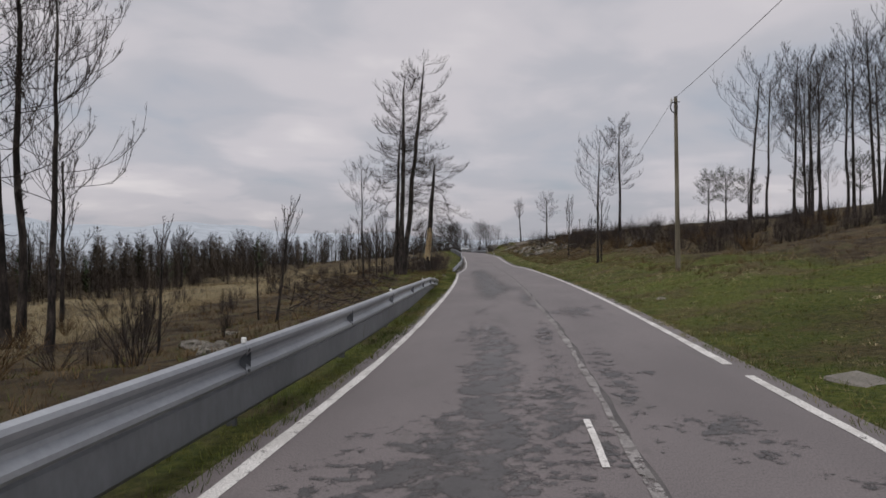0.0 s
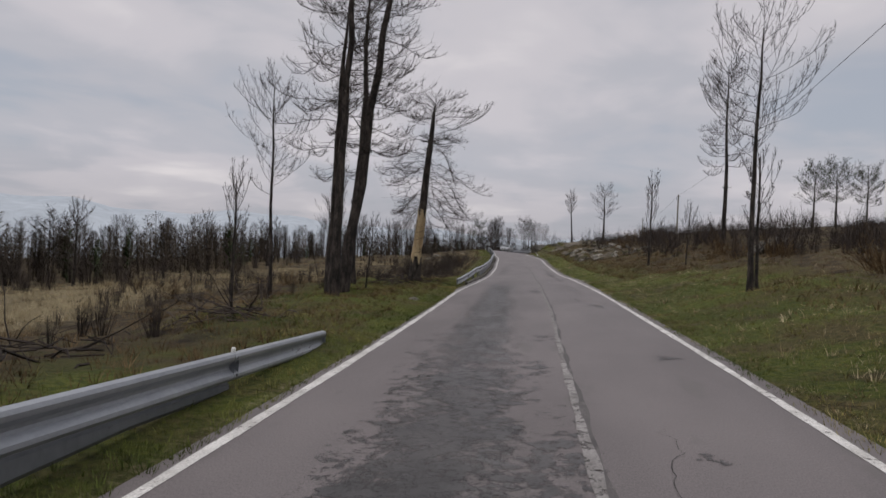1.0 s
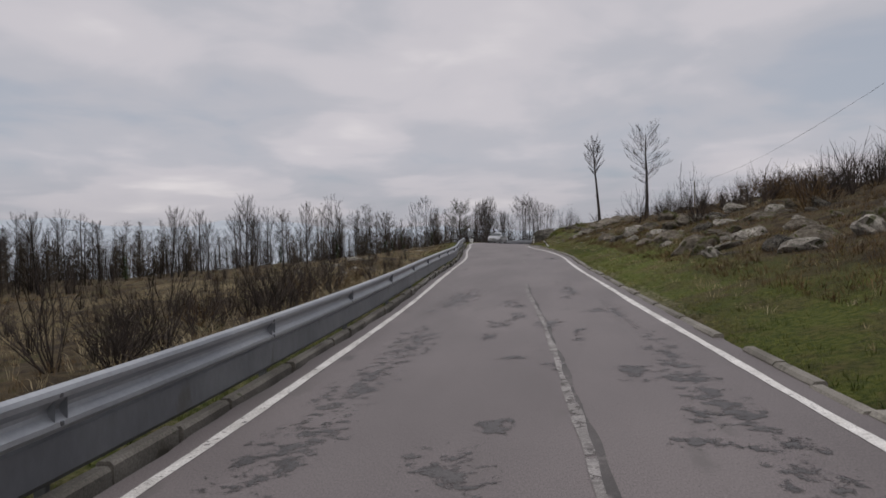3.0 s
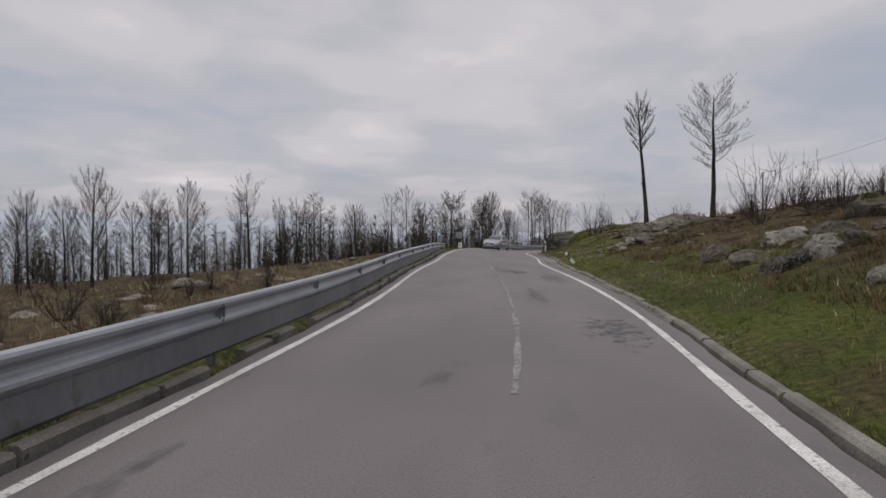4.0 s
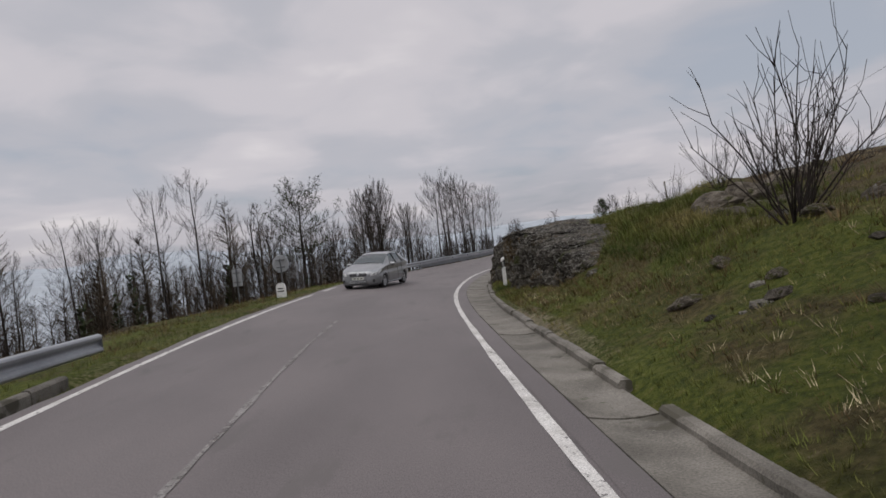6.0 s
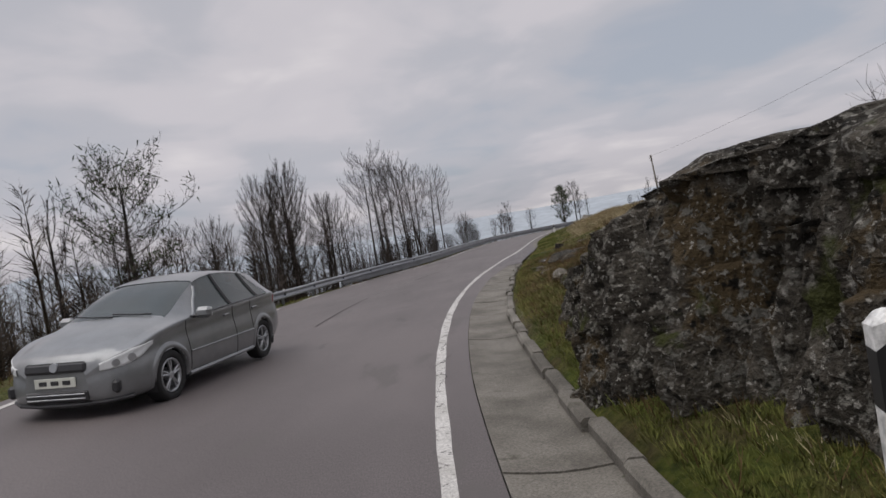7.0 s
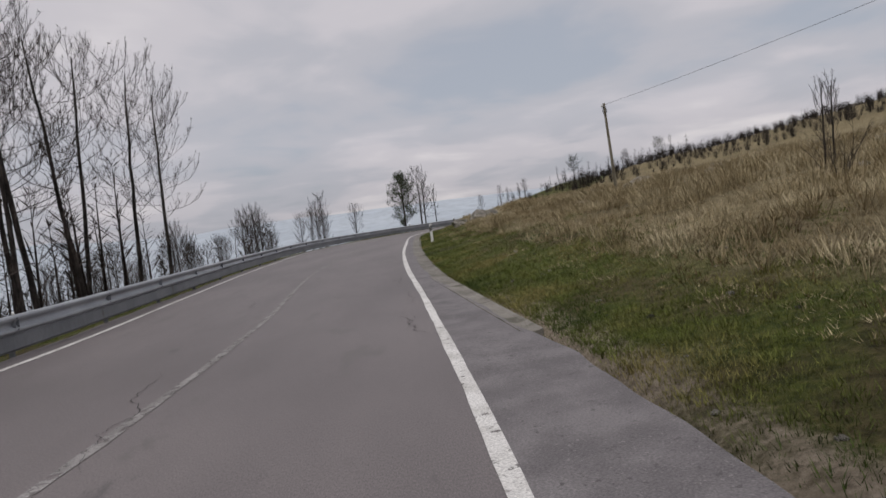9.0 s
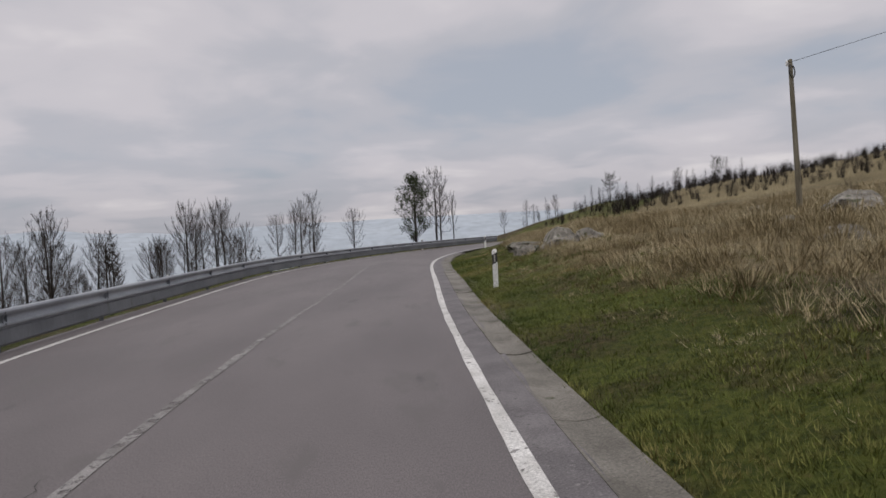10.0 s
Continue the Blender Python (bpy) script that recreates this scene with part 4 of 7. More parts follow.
def pine_meshes(seed, height, radius, crown=0.45, spread=2.0, limbs=34, e0=0.35, lift=0.9, twigs=8, form="cone", lean=(0.0, 0.0), needles=0.0, wander=0.012, tip=0.045, stubs=4, taper=0.75, droop=0.0, thin=1.0, arc=None):
    """Trunk and crown of a fire-killed pine: a tapered trunk, whorls of limbs, forked twigs, burnt tufts at the tips."""
    rng = np.random.RandomState(seed)
    n = 12
    h = np.linspace(-0.4, height, n)
    f = np.clip(h / height, 0, 1)
    w = np.cumsum(rng.normal(0, wander * height / n * 3, (n, 2)), 0)
    w -= w[1]
    axis = np.stack([w[:, 0] + lean[0] * f * height, w[:, 1] + lean[1] * f * height, h], 1)
    rad = radius * (1 - f) ** taper + 0.02
    rad[0] *= 1.5
    rad[1] *= 1.2
    trunk = Shape().tube(axis, rad, 9)
    top = Shape()
    blades, tufts = [], []
    at = lambda q: np.array([np.interp(q, h, axis[:, k]) for k in range(3)])  # noqa: E731
    golden = rng.uniform(0, 6.28)
    for i in range(limbs + stubs):
        stub = i >= limbs
        q = rng.uniform(0.2, crown) if stub else crown + (0.985 - crown) * ((i + rng.uniform(0, 0.9)) / limbs) ** 0.9
        g = (q - crown) / (1 - crown)
        if form == "cone":
            reach = 0.35 + 0.75 * (1 - g) ** 0.8
        elif form == "flat":
            reach = 0.6 + 0.5 * math.sin(min(g * 1.25, 1.0) * math.pi * 0.9)
        else:
            reach = 0.35 + 0.8 * math.sin((0.18 + 0.72 * g) * math.pi)
        length = spread * reach * rng.uniform(0.65, 1.15) * (0.4 if stub else 1.0)
        a = golden + i * 2.4 + rng.normal(0, 0.3)
        el = e0 + 0.5 * g + rng.normal(0, 0.15) - (droop * (1 - g))
        way = (math.cos(a) * math.cos(el), math.sin(a) * math.cos(el), math.sin(el))
        base = at(q * height)
        pts, d = bend(rng, base, way, length, 6, [a_ * rng.uniform(0.7, 1.3) * (1.2 - 0.6 * g) for a_ in arc] if arc else lift * rng.uniform(0.6, 1.2) - droop * (1 - g) * 1.2, 0.14 if arc else 0.07)
        r = max(0.010, 0.20 * radius * (1 - g * 0.6)) * rng.uniform(0.7, 1.1) * (1.0 if radius < 0.17 else 0.75) * thin
        top.tube(pts, np.linspace(r, max(0.007, r * 0.25), 6), 4)
        if stub and rng.rand() < 0.6:
            continue
        for j in range(twigs):
            t = 0.28 + 0.72 * (j + rng.rand()) / twigs
            k = min(int(t * 5), 4)
            p = pts[k] + (pts[k + 1] - pts[k]) * (t * 5 - k)
            along = pts[k + 1] - pts[k]
            along /= np.linalg.norm(along)
            side = np.cross(along, (0, 0, 1)) * (1 if j % 2 else -1)
            tw = along * rng.uniform(0.4, 0.9) + side * rng.uniform(0.5, 1.0) + np.array([0, 0, rng.uniform(0.0, 0.5) - droop * 0.5])
            tl = length * rng.uniform(0.18, 0.36) * (1.25 - 0.6 * t) + 0.12
            q3, d2 = bend(rng, p, tw, tl, 3, 0.6 - droop * 0.8, 0.10)
            top.tube(q3, [r * 0.42 + 0.003, r * 0.3 + 0.003, 0.004], 3)
            for _ in range(4):
                m = q3[1] + (q3[2] - q3[1]) * rng.rand()
                v = d2 + rng.normal(0, 0.55, 3) + (0, 0, 0.35)
                v = v / np.linalg.norm(v) * tl * rng.uniform(0.3, 0.6)
                blades.append((m, m + v, 0.006))
            if rng.rand() < 0.8:
                tufts.append(q3[2])
        tufts.append(pts[-1])
    for p, q, wd in blades:
        side = np.cross(q - p, (0.3, 0.2, 0.9))
        side *= wd / (np.linalg.norm(side) + 1e-9)
        top.add([p - side, p + side, q], [(0, 1, 2)])
    for p in tufts:
        for _ in range(5):
            v = rng.normal(0, 1, 3) * tip * rng.uniform(0.8, 1.6) + (0, 0, tip)
            sd = np.cross(v, rng.normal(0, 1, 3))
            sd *= 0.007 / (np.linalg.norm(sd) + 1e-9)
            top.add([p - sd, p + sd, p + v], [(0, 1, 2)])
    leaf = None
    if needles:
        leaf = Shape()
        for p in tufts:
            for _ in range(int(needles)):
                c = p + rng.normal(0, 0.14, 3)
                v = rng.normal(0, 1, 3) * 0.16
                sd = np.cross(v, rng.normal(0, 1, 3))
                sd *= 0.03 / (np.linalg.norm(sd) + 1e-9)
                leaf.add([c - sd, c + sd, c + v], [(0, 1, 2)])
    meshes = (trunk.mesh("trunk", BARK, True), top.mesh("crown", TWIG), leaf.mesh("needles", NEEDLE) if leaf else None)
    return meshes


def tree_of(meshes, name, label, group=""):
    t = thing(name, label, "tree", group)
    part("trunk", meshes[0], None, t)
    part("crown", meshes[1], None, t)
    if meshes[2]:
        part("needles", meshes[2], None, t, "dark green pine needles")
    return t


BURNT = "fire-blackened bare pine with upswept twigs"
KINDS = {
    "slim": tree_of(pine_meshes(11, 10.0, 0.082, 0.36, 2.5, 36, 0.25, 1.0, 8, "egg", (0.02, 0), arc=(0.0, 0.08, 0.2, 0.34, 0.45), thin=0.85), "burnt_pine", BURNT + ", slender", "burnt wood"),
    "slim2": tree_of(pine_meshes(12, 10.0, 0.076, 0.48, 2.1, 32, 0.30, 1.1, 8, "egg", (-0.03, 0.01), arc=(0.0, 0.08, 0.2, 0.34, 0.45), thin=0.85), "burnt_pine", BURNT + ", tall thin trunk", "burnt wood"),
    "full": tree_of(pine_meshes(13, 8.0, 0.11, 0.28, 2.3, 44, 0.35, 0.9, 9, "egg", (0.01, 0)), "burnt_pine", BURNT + ", full crown", "burnt wood"),
    "fork": tree_of(pine_meshes(14, 10.0, 0.09, 0.5, 2.9, 26, 0.2, 1.4, 9, "egg", (0.03, 0), arc=(0.0, 0.08, 0.2, 0.34, 0.45), thin=0.85), "burnt_pine", BURNT + ", wide candelabra crown", "burnt wood"),
    "cone": tree_of(pine_meshes(15, 8.0, 0.10, 0.25, 2.1, 42, 0.1, 0.55, 9, "cone", (0, 0.01)), "burnt_pine", BURNT + ", conical crown", "burnt wood"),
    "dense": tree_of(pine_meshes(16, 8.0, 0.11, 0.2, 2.2, 50, 0.4, 0.9, 10, "egg", (0, 0), 0.0, tip=0.08), "burnt_pine", BURNT + ", dense dark crown", "burnt wood"),
    "sap": tree_of(pine_meshes(17, 4.5, 0.042, 0.3, 1.1, 18, 0.6, 1.2, 5, "egg", (0, 0), tip=0.03, stubs=0), "burnt_sapling", "fire-blackened young tree with upright twigs", "burnt wood"),
    "round": tree_of(pine_meshes(18, 7.5, 0.13, 0.42, 2.6, 42, 0.15, 0.55, 10, "flat", (0, 0), 3.0, tip=0.09), "pine", "scorched pine with a rounded crown and a few needles", "burnt wood"),
    "green": tree_of(pine_meshes(19, 7.0, 0.13, 0.12, 2.0, 60, 0.25, 0.7, 9, "egg", (0, 0), 9.0, tip=0.10), "pine", "dark green pine still in needle", "surviving pines"),
}
SIZE = {"slim": 10.0, "slim2": 10.0, "full": 8.0, "fork": 10.0, "cone": 8.0, "dense": 8.0, "sap": 4.5, "round": 7.5, "green": 7.0}
used = set()


def plant(kind, s, u, height, yaw, tilt=(0.0, 0.0), sink=0.1):
    x, y, z = spot(s, u)
    k = height / SIZE[kind]
    m = pose(x, y, z - sink, tilt[0], tilt[1], yaw) @ Matrix.Diagonal((k, k, k, 1))
    src = KINDS[kind]
    if kind not in used:
        used.add(kind)
        src.matrix_basis = m
        return src
    old = src.matrix_basis.copy()
    src.matrix_basis = Matrix.Identity(4)
    c = copy_thing(src, m)
    src.matrix_basis = old
    return c


# single trees near the road
for row in [
    ("slim", 14.5, -11.0, 8.8, 110, (0, 4)), ("slim2", 19.5, -15.6, 14.0, 80, (0, 1)), ("slim", 17.6, -14.6, 13.0, 200, (0, 2)), ("slim2", 15.5, -13.6, 11.0, 300, (0, 1)), ("sap", 22, -16, 6, 40, (0, 0)),
    ("sap", 17.0, -6.4, 3.0, 0, (0, 6)), ("sap", 19.4, -7.8, 2.2, 90, (0, -9)), ("sap", 13.2, -7.6, 2.6, 10, (3, 2)),
    ("slim2", 46.5, -9.8, 8.0, 10, (0, 0)), ("sap", 38.5, -7.6, 3.4, 50, (0, 0)), ("sap", 47.5, -6.4, 2.6, 30, (4, 3)),
    ("sap", 54, -9.5, 5.0, 20, (0, 0)), ("slim2", 67.0, -13.6, 5.5, 70, (0, 0)), ("sap", 60, -11.5, 4.5, 0, (0, 0)),
    ("fork", 42.6, 6.0, 7.6, 10, (0, 0)), ("sap", 42.9, 6.3, 4.0, 80, (0, 4)), ("sap", 65.6, 7.5, 5.3, 0, (0, 0)), ("sap", 62.5, 9.0, 3.4, 50, (0, 5)),
    ("fork", 207.4, -11.2, 10.6, 60, (-2, 0)), ("slim", 209, -9.4, 8.6, 100, (0, 3)), ("slim", 211, -9.9, 9.8, 220, (0, 4)), ("slim2", 212.5, -9.2, 9.2, 10, (0, -3)), ("slim2", 214, -9.8, 9.0, 160, (0, -3)),
    ("slim", 215, -8.4, 8.2, 300, (0, 5)), ("slim2", 210, -11.5, 10.2, 70, (0, -2)), ("slim", 217, -7.9, 8.0, 250, (0, -8)), ("slim2", 213, -11.6, 10.4, 40, (0, 2)), ("slim", 208, -12.4, 10.4, 190, (0, -2)), ("full", 205, -15.5, 8.6, 40, (0, 0)), ("full", 202, -14.0, 8.0, 10, (0, 0)),
    ("dense", 202.6, -17.2, 11.2, 0, (0, 0)), ("dense", 205, -18.6, 11.5, 90, (0, 0)), ("dense", 200.5, -18.8, 10.5, 190, (0, 0)), ("dense", 207, -20.5, 11.5, 40, (0, 0)),
    ("round", 179.6, -14.8, 8.2, 30, (0, 0)), ("slim2", 171, -17.5, 9.0, 20, (0, 0)), ("slim2", 168.5, -18.5, 8.0, 120, (0, 2)),
    ("green", 268.5, -7.4, 6.4, 0, (0, 0)), ("full", 270, -5.9, 7.0, 60, (0, 0)), ("cone", 272.5, -6.6, 6.2, 200, (0, 0)), ("sap", 275, -6.4, 5.0, 200, (0, 0)), ("full", 268, -14.0, 5.0, 10, (0, 0)), ("dense", 266, -17, 5.0, 10, (0, 0)),
    ("sap", 204.8, 10.5, 1.9, 20, (0, 3)), ("sap", 205.6, 11.3, 2.1, 140, (0, -2)), ("sap", 209.5, 17.0, 2.6, 60, (0, 0)), ("sap", 203, 15.5, 2.4, 220, (0, 4)),
    ("round", 319.7, -4.6, 4.2, 0, (0, 0)), ("dense", 308, 10, 3.0, 70, (0, 0)), ("round", 312, 14, 3.4, 70, (0, 0)), ("dense", 303, -6, 3.0, 70, (0, 0)), ("cone", 300, -9, 3.6, 10, (0, 0)), ("full", 297, -11, 3.2, 90, (0, 0)),
    ("round", 130.5, 44.1, 9.0, 0, (0, 0)), ("round", 132.5, 48.1, 9.5, 130, (0, 0)), ("round", 129.5, 51.1, 8.5, 220, (0, 0)),
    ("round", 158, 72, 10.5, 0, (0, 0)), ("fork", 162, 78, 12, 40, (0, 0)), ("round", 160, 84, 12, 140, (0, 0)),
]:
    kind, s, u, hgt, yaw, tilt = row
    plant(kind, s, u, hgt, yaw, tilt)

# the burnt grove on the bank, the woods on the slope below, the far woods
rng = np.random.RandomState(5)
for _ in range(26):
    s, u = rng.uniform(50, 72), rng.uniform(27, 46)
    plant(rng.choice(["slim", "slim2", "slim2", "fork"]), s, u, rng.uniform(12.5, 17), rng.uniform(0, 360), (0, rng.uniform(-3, 3)))


def wood(count, s0, s1, v0, v1, kinds, h0, h1):
    for _ in range(count):
        s, v = rng.uniform(s0, s1), v0 + (v1 - v0) * rng.rand() ** 0.8
        le = float(left_line(np.array([min(max(s, 0), 260)]))[0])
        plant(rng.choice(kinds), s, le - v, rng.uniform(h0, h1), rng.uniform(0, 360), (rng.uniform(-3, 3), rng.uniform(-3, 3)))


wood(20, 20, 70, 24, 70, ["sap", "slim2", "full", "dense"], 4, 6.5)
wood(44, 118, 172, 13, 46, ["full", "slim2", "cone", "slim", "dense"], 4.2, 6.8)
wood(38, 90, 150, 26, 60, ["full", "cone", "dense", "slim2"], 4, 6.6)
wood(30, 165, 200, 9, 30, ["slim2", "full", "dense", "sap", "slim"], 6, 9.5)
wood(34, 186, 214, 3.5, 26, ["slim2", "slim", "slim2", "full"], 4, 7.8)
wood(44, 222, 275, 12, 50, ["slim2", "slim", "full"], 5, 8)
wood(26, 226, 258, 5, 13, ["full", "slim2", "dense", "full"], 3.2, 4.8)


def far_wood(name, label, rows, seed, mat=None, thick=1.0, low_branch=0.25, count_twigs=110):
    """Burnt trees too many to tell apart: rows of (count, s0, s1, u0, u1, low, high)."""
    rng = np.random.RandomState(seed)
    tris = []
    for count, s0, s1, u0, u1, low, high in rows:
        s, u = rng.uniform(s0, s1, count), rng.uniform(u0, u1, count)
        x, y, z = terrain(s, u)
        h = rng.uniform(low, high, count) * rng.choice([0.7, 1.0, 1.0, 1.15], count)
        w = h * rng.uniform(0.16, 0.32, count)
        lean = rng.normal(0, 0.03, (count, 2)) * h[:, None]
        foot = np.stack([x, y, z - 0.2], 1)
        peak = foot + np.stack([lean[:, 0], lean[:, 1], h], 1)
        for a in (0.0, 1.05, 2.1):
            d = np.stack([np.cos(a + 0 * x), np.sin(a + 0 * x), 0 * x], 1) * (0.013 * h)[:, None]
            tris.append(np.stack([foot - d, foot + d, peak], 1))
        for k in range(count_twigs):
            g = rng.uniform(low_branch, 1.0, count)
            a = rng.uniform(0, 6.28, count)
            reach = w * (1.15 - g) ** 0.6 * rng.uniform(0.4, 1.1, count)
            root = foot + (peak - foot) * (g * 0.95)[:, None]
            tip = root + np.stack([np.cos(a) * reach, np.sin(a) * reach, reach * rng.uniform(0.3, 1.0, count)], 1)
            d = np.stack([-np.sin(a), np.cos(a), 0.5 + 0 * a], 1) * (0.0022 * thick * h * rng.uniform(0.5, 1.6, count))[:, None]
            mid = (root + tip) / 2
            tris.append(np.stack([mid - d * 2, mid + d * 2, tip], 1))
            tris.append(np.stack([root, mid + d * 2, mid - d * 2], 1))
    co = np.concatenate(tris).reshape(-1, 3)
    me = bpy.data.meshes.new(name)
    me.from_pydata(co.tolist(), [], np.arange(len(co)).reshape(-1, 3).tolist())
    me.materials.append(mat or TWIG)
    return tagged(new(name, me), label, "woods", kind="stuff")


SCORCHED = material("scorched_brown_needles", [(0.032, 0.026, 0.021), (0.052, 0.042, 0.032), (0.080, 0.064, 0.047)], scale=0.12, fine=1.5, rough=0.95, bump=0.0, spec=0.1)
far_wood("far_burnt_wood", "distant burnt pine wood on the slope", [(160, 170, 300, -110, -38, 8, 12), (120, 225, 330, -120, -55, 5, 8.5), (90, 298, 345, -14, 14, 1.8, 3.6)], 3)
far_wood("scorched_wood", "thick dark scorched pine wood across the dip", [(420, -10, 110, -80, -38, 3.2, 6.2), (300, 60, 150, -66, -34, 3.2, 6.2), (240, 20, 100, -44, -29, 1.6, 3.8)], 4, SCORCHED, 0.95, 0.12, 150)
far_wood("scorched_wood", "dark scorched wood on the slope below the bend", [(90, 150, 178, -42, -20, 4.5, 7.5), (150, 168, 205, -40, -16, 5, 8.5), (90, 110, 150, -60, -34, 3.5, 6)], 5, SCORCHED, 0.55, 0.14, 230)
far_wood("low_pines", "dark green young pines among the burnt wood", [(16, 20, 120, -60, -32, 3, 5.5), (10, 140, 200, -40, -18, 3, 6)], 6, NEEDLE, 3.2, 0.08, 120)
far_wood("roadside_saplings", "thin black burnt saplings behind the guard rail", [(150, 190, 222, -22, -8.5, 3, 6.2), (60, 172, 192, -18, -11, 2.5, 5)], 7, None, 0.7, 0.3, 60)

# trees with a character of their own
for s, u, hgt, r, seed, lean, form in [(44.8, -6.9, 14.2, 0.155, 31, (0.03, 0.08), "flat"), (46.0, -6.9, 15.6, 0.19, 32, (0.07, 0.12), "flat"), (49.4, -7.6, 12.6, 0.17, 34, (0.04, 0.06), "flat"),
                                       (46.0, -7.4, 10.5, 0.14, 35, (0.03, 0), "egg")]:
    t = tree_of(pine_meshes(seed, hgt, r, 0.45, 2.5, 30, 0.25, 0.55, 16, form, lean, droop=0.2, tip=0.05, wander=0.02, taper=0.6, thin=0.7, arc=(-0.25, -0.25, -0.05, 0.3, 0.5)), "burnt_pine", "tall fire-blackened pine with drooping bare limbs", "tall pines by the road")
    t.matrix_basis = pose(*spot(s, u))
t = tree_of(pine_meshes(41, 9.0, 0.15, 0.62, 1.5, 34, 0.35, 0.8, 10, "flat", (-0.03, 0.12), tip=0.06), "burnt_pine", "slim bare pine with a small round crown on the bank", "pines on the bank")
t.matrix_basis = pose(*spot(141.7, 9.0))
t = tree_of(pine_meshes(42, 9.8, 0.19, 0.42, 2.9, 42, 0.1, 0.5, 10, "flat", (0.0, 0), tip=0.07), "burnt_pine", "wide umbrella-shaped bare pine with one hanging limb", "pines on the bank")
t.matrix_basis = pose(*spot(148.2, 15.0))

t = tree_of(pine_meshes(45, 12.9, 0.15, 0.42, 2.3, 46, 0.05, 0.35, 14, "egg", (0.0, 0), tip=0.06, thin=0.7, arc=(-0.05, -0.05, 0.1, 0.25, 0.35)), "burnt_pine", "tall straight bare pine above the burnt scrub", "pines on the bank")
t.matrix_basis = pose(*spot(73.5, 14.3))

# the pine with the stripped trunk
t = thing("burnt_pine", "broken pine, bark stripped to pale wood low on the trunk", "tree")
trunk_m, crown_m, _ = pine_meshes(44, 9.4, 0.24, 0.36, 2.9, 46, 0.30, 0.25, 26, "egg", (0.075, 0.08), droop=0.35, tip=0.04, stubs=2, wander=0.006, taper=0.45, thin=0.62, arc=(-0.25, -0.45, -0.40, -0.1, 0.35))
part("trunk", trunk_m, None, t)
part("crown", crown_m, None, t)
co = np.array([v.co[:] for v in trunk_m.vertices]).reshape(12, 9, 3)
mid = co.mean(1)
rads = np.linalg.norm(co - mid[:, None], axis=2).mean(1)
zz = np.linspace(1.15, 3.6, 9)
ring = []
ang = np.linspace(-1.9, 1.5, 15)
for i, q in enumerate(zz):
    c = [np.interp(q, mid[:, 2], mid[:, k]) for k in range(2)]
    r = np.interp(q, mid[:, 2], rads) * 1.035 + 0.01
    jag = 0.16 * np.sin(ang * 5.0) + 0.10 * np.sin(ang * 11 + 1)
    ring.append([(c[0] + r * math.cos(a - 1.9), c[1] + r * math.sin(a - 1.9), q + j * (1.5 if i in (0, 8) else 0.5)) for a, j in zip(ang, jag)])
part("stripped_wood", Shape().loft(ring, close=False), BARE, t, "pale stripped wood", True)
t.matrix_basis = pose(*spot(56.5, -6.0))

# ---- shrubs: burnt heather and broom ----


def shrub_mesh(seed, height, spread, stems, mat, fine=7, arch=0.2, thick=0.012):
    rng = np.random.RandomState(seed)
    sh = Shape()
    for i in range(stems):
        a = rng.uniform(0, 6.28)
        el = rng.uniform(0.75, 1.45)
        way = (math.cos(a) * math.cos(el), math.sin(a) * math.cos(el), math.sin(el))
        st = (math.cos(a) * 0.12 * rng.rand(), math.sin(a) * 0.12 * rng.rand(), -0.08)
        l = height * rng.uniform(0.6, 1.1)
        pts, d = bend(rng, st, way, l, 5, arch, 0.16)
        pts[:, :2] *= spread
        sh.tube(pts, np.linspace(thick, thick * 0.3, 5), 4)
        for j in range(fine):
            k = 1 + int(rng.rand() * 3)
            p = pts[k] + (pts[k + 1] - pts[k]) * rng.rand()
            v = d + rng.normal(0, 0.5, 3)
            q, _ = bend(rng, p, v, l * rng.uniform(0.15, 0.4), 3, 0.4, 0.15)
            sh.tube(q, [thick * 0.45, thick * 0.3, 0.003], 3)
    return sh.mesh("bush", mat)


SHRUBS = []
for k, (hgt, sp, n, mat, fine) in enumerate([(1.5, 1.0, 16, TWIG, 8), (1.2, 1.3, 22, TWIG, 8), (1.8, 0.9, 14, TWIG, 9), (0.9, 1.3, 26, BRACKEN, 8), (1.1, 1.4, 30, BRACKEN, 9)]):
    ob = thing("burnt_shrub", ("scorched black heather bush with bare stems", "dead brown broom bush")[mat is BRACKEN], "shrub", "burnt shrubs")
    part("bush", shrub_mesh(60 + k, hgt, sp, n, mat, fine), None, ob)
    SHRUBS.append([ob, False])


def shrub(i, s, u, size=1.0, yaw=0.0, tilt=0.0):
    x, y, z = spot(s, u)
    m = pose(x, y, z - 0.03, 0, tilt, yaw) @ Matrix.Diagonal((size, size, size, 1))
    ob, done = SHRUBS[i]
    if not done:
        ob.matrix_basis, SHRUBS[i][1] = m, True
    else:
        old = ob.matrix_basis.copy()
        ob.matrix_basis = Matrix.Identity(4)
        copy_thing(ob, m)
        ob.matrix_basis = old


rng = np.random.RandomState(9)
for _ in range(80):  # the bank's crest
    s = rng.uniform(58, 124)
    shrub(rng.choice([0, 1, 2, 2, 4]), s, float(right_line(np.array([s]))[0]) + rng.uniform(6.5, 18), rng.uniform(0.8, 1.5), rng.uniform(0, 360), rng.uniform(-4, 10))
for _ in range(34):
    s = rng.uniform(36, 70)
    shrub(rng.choice([0, 1, 3, 4]), s, float(right_line(np.array([s]))[0]) + rng.uniform(8, 22), rng.uniform(0.7, 1.3), rng.uniform(0, 360))
for _ in range(30):
    s = rng.uniform(124, 165)
    shrub(rng.choice([0, 1, 2, 3]), s, float(right_line(np.array([s]))[0]) + rng.uniform(9, 20), rng.uniform(0.5, 1.0), rng.uniform(0, 360))
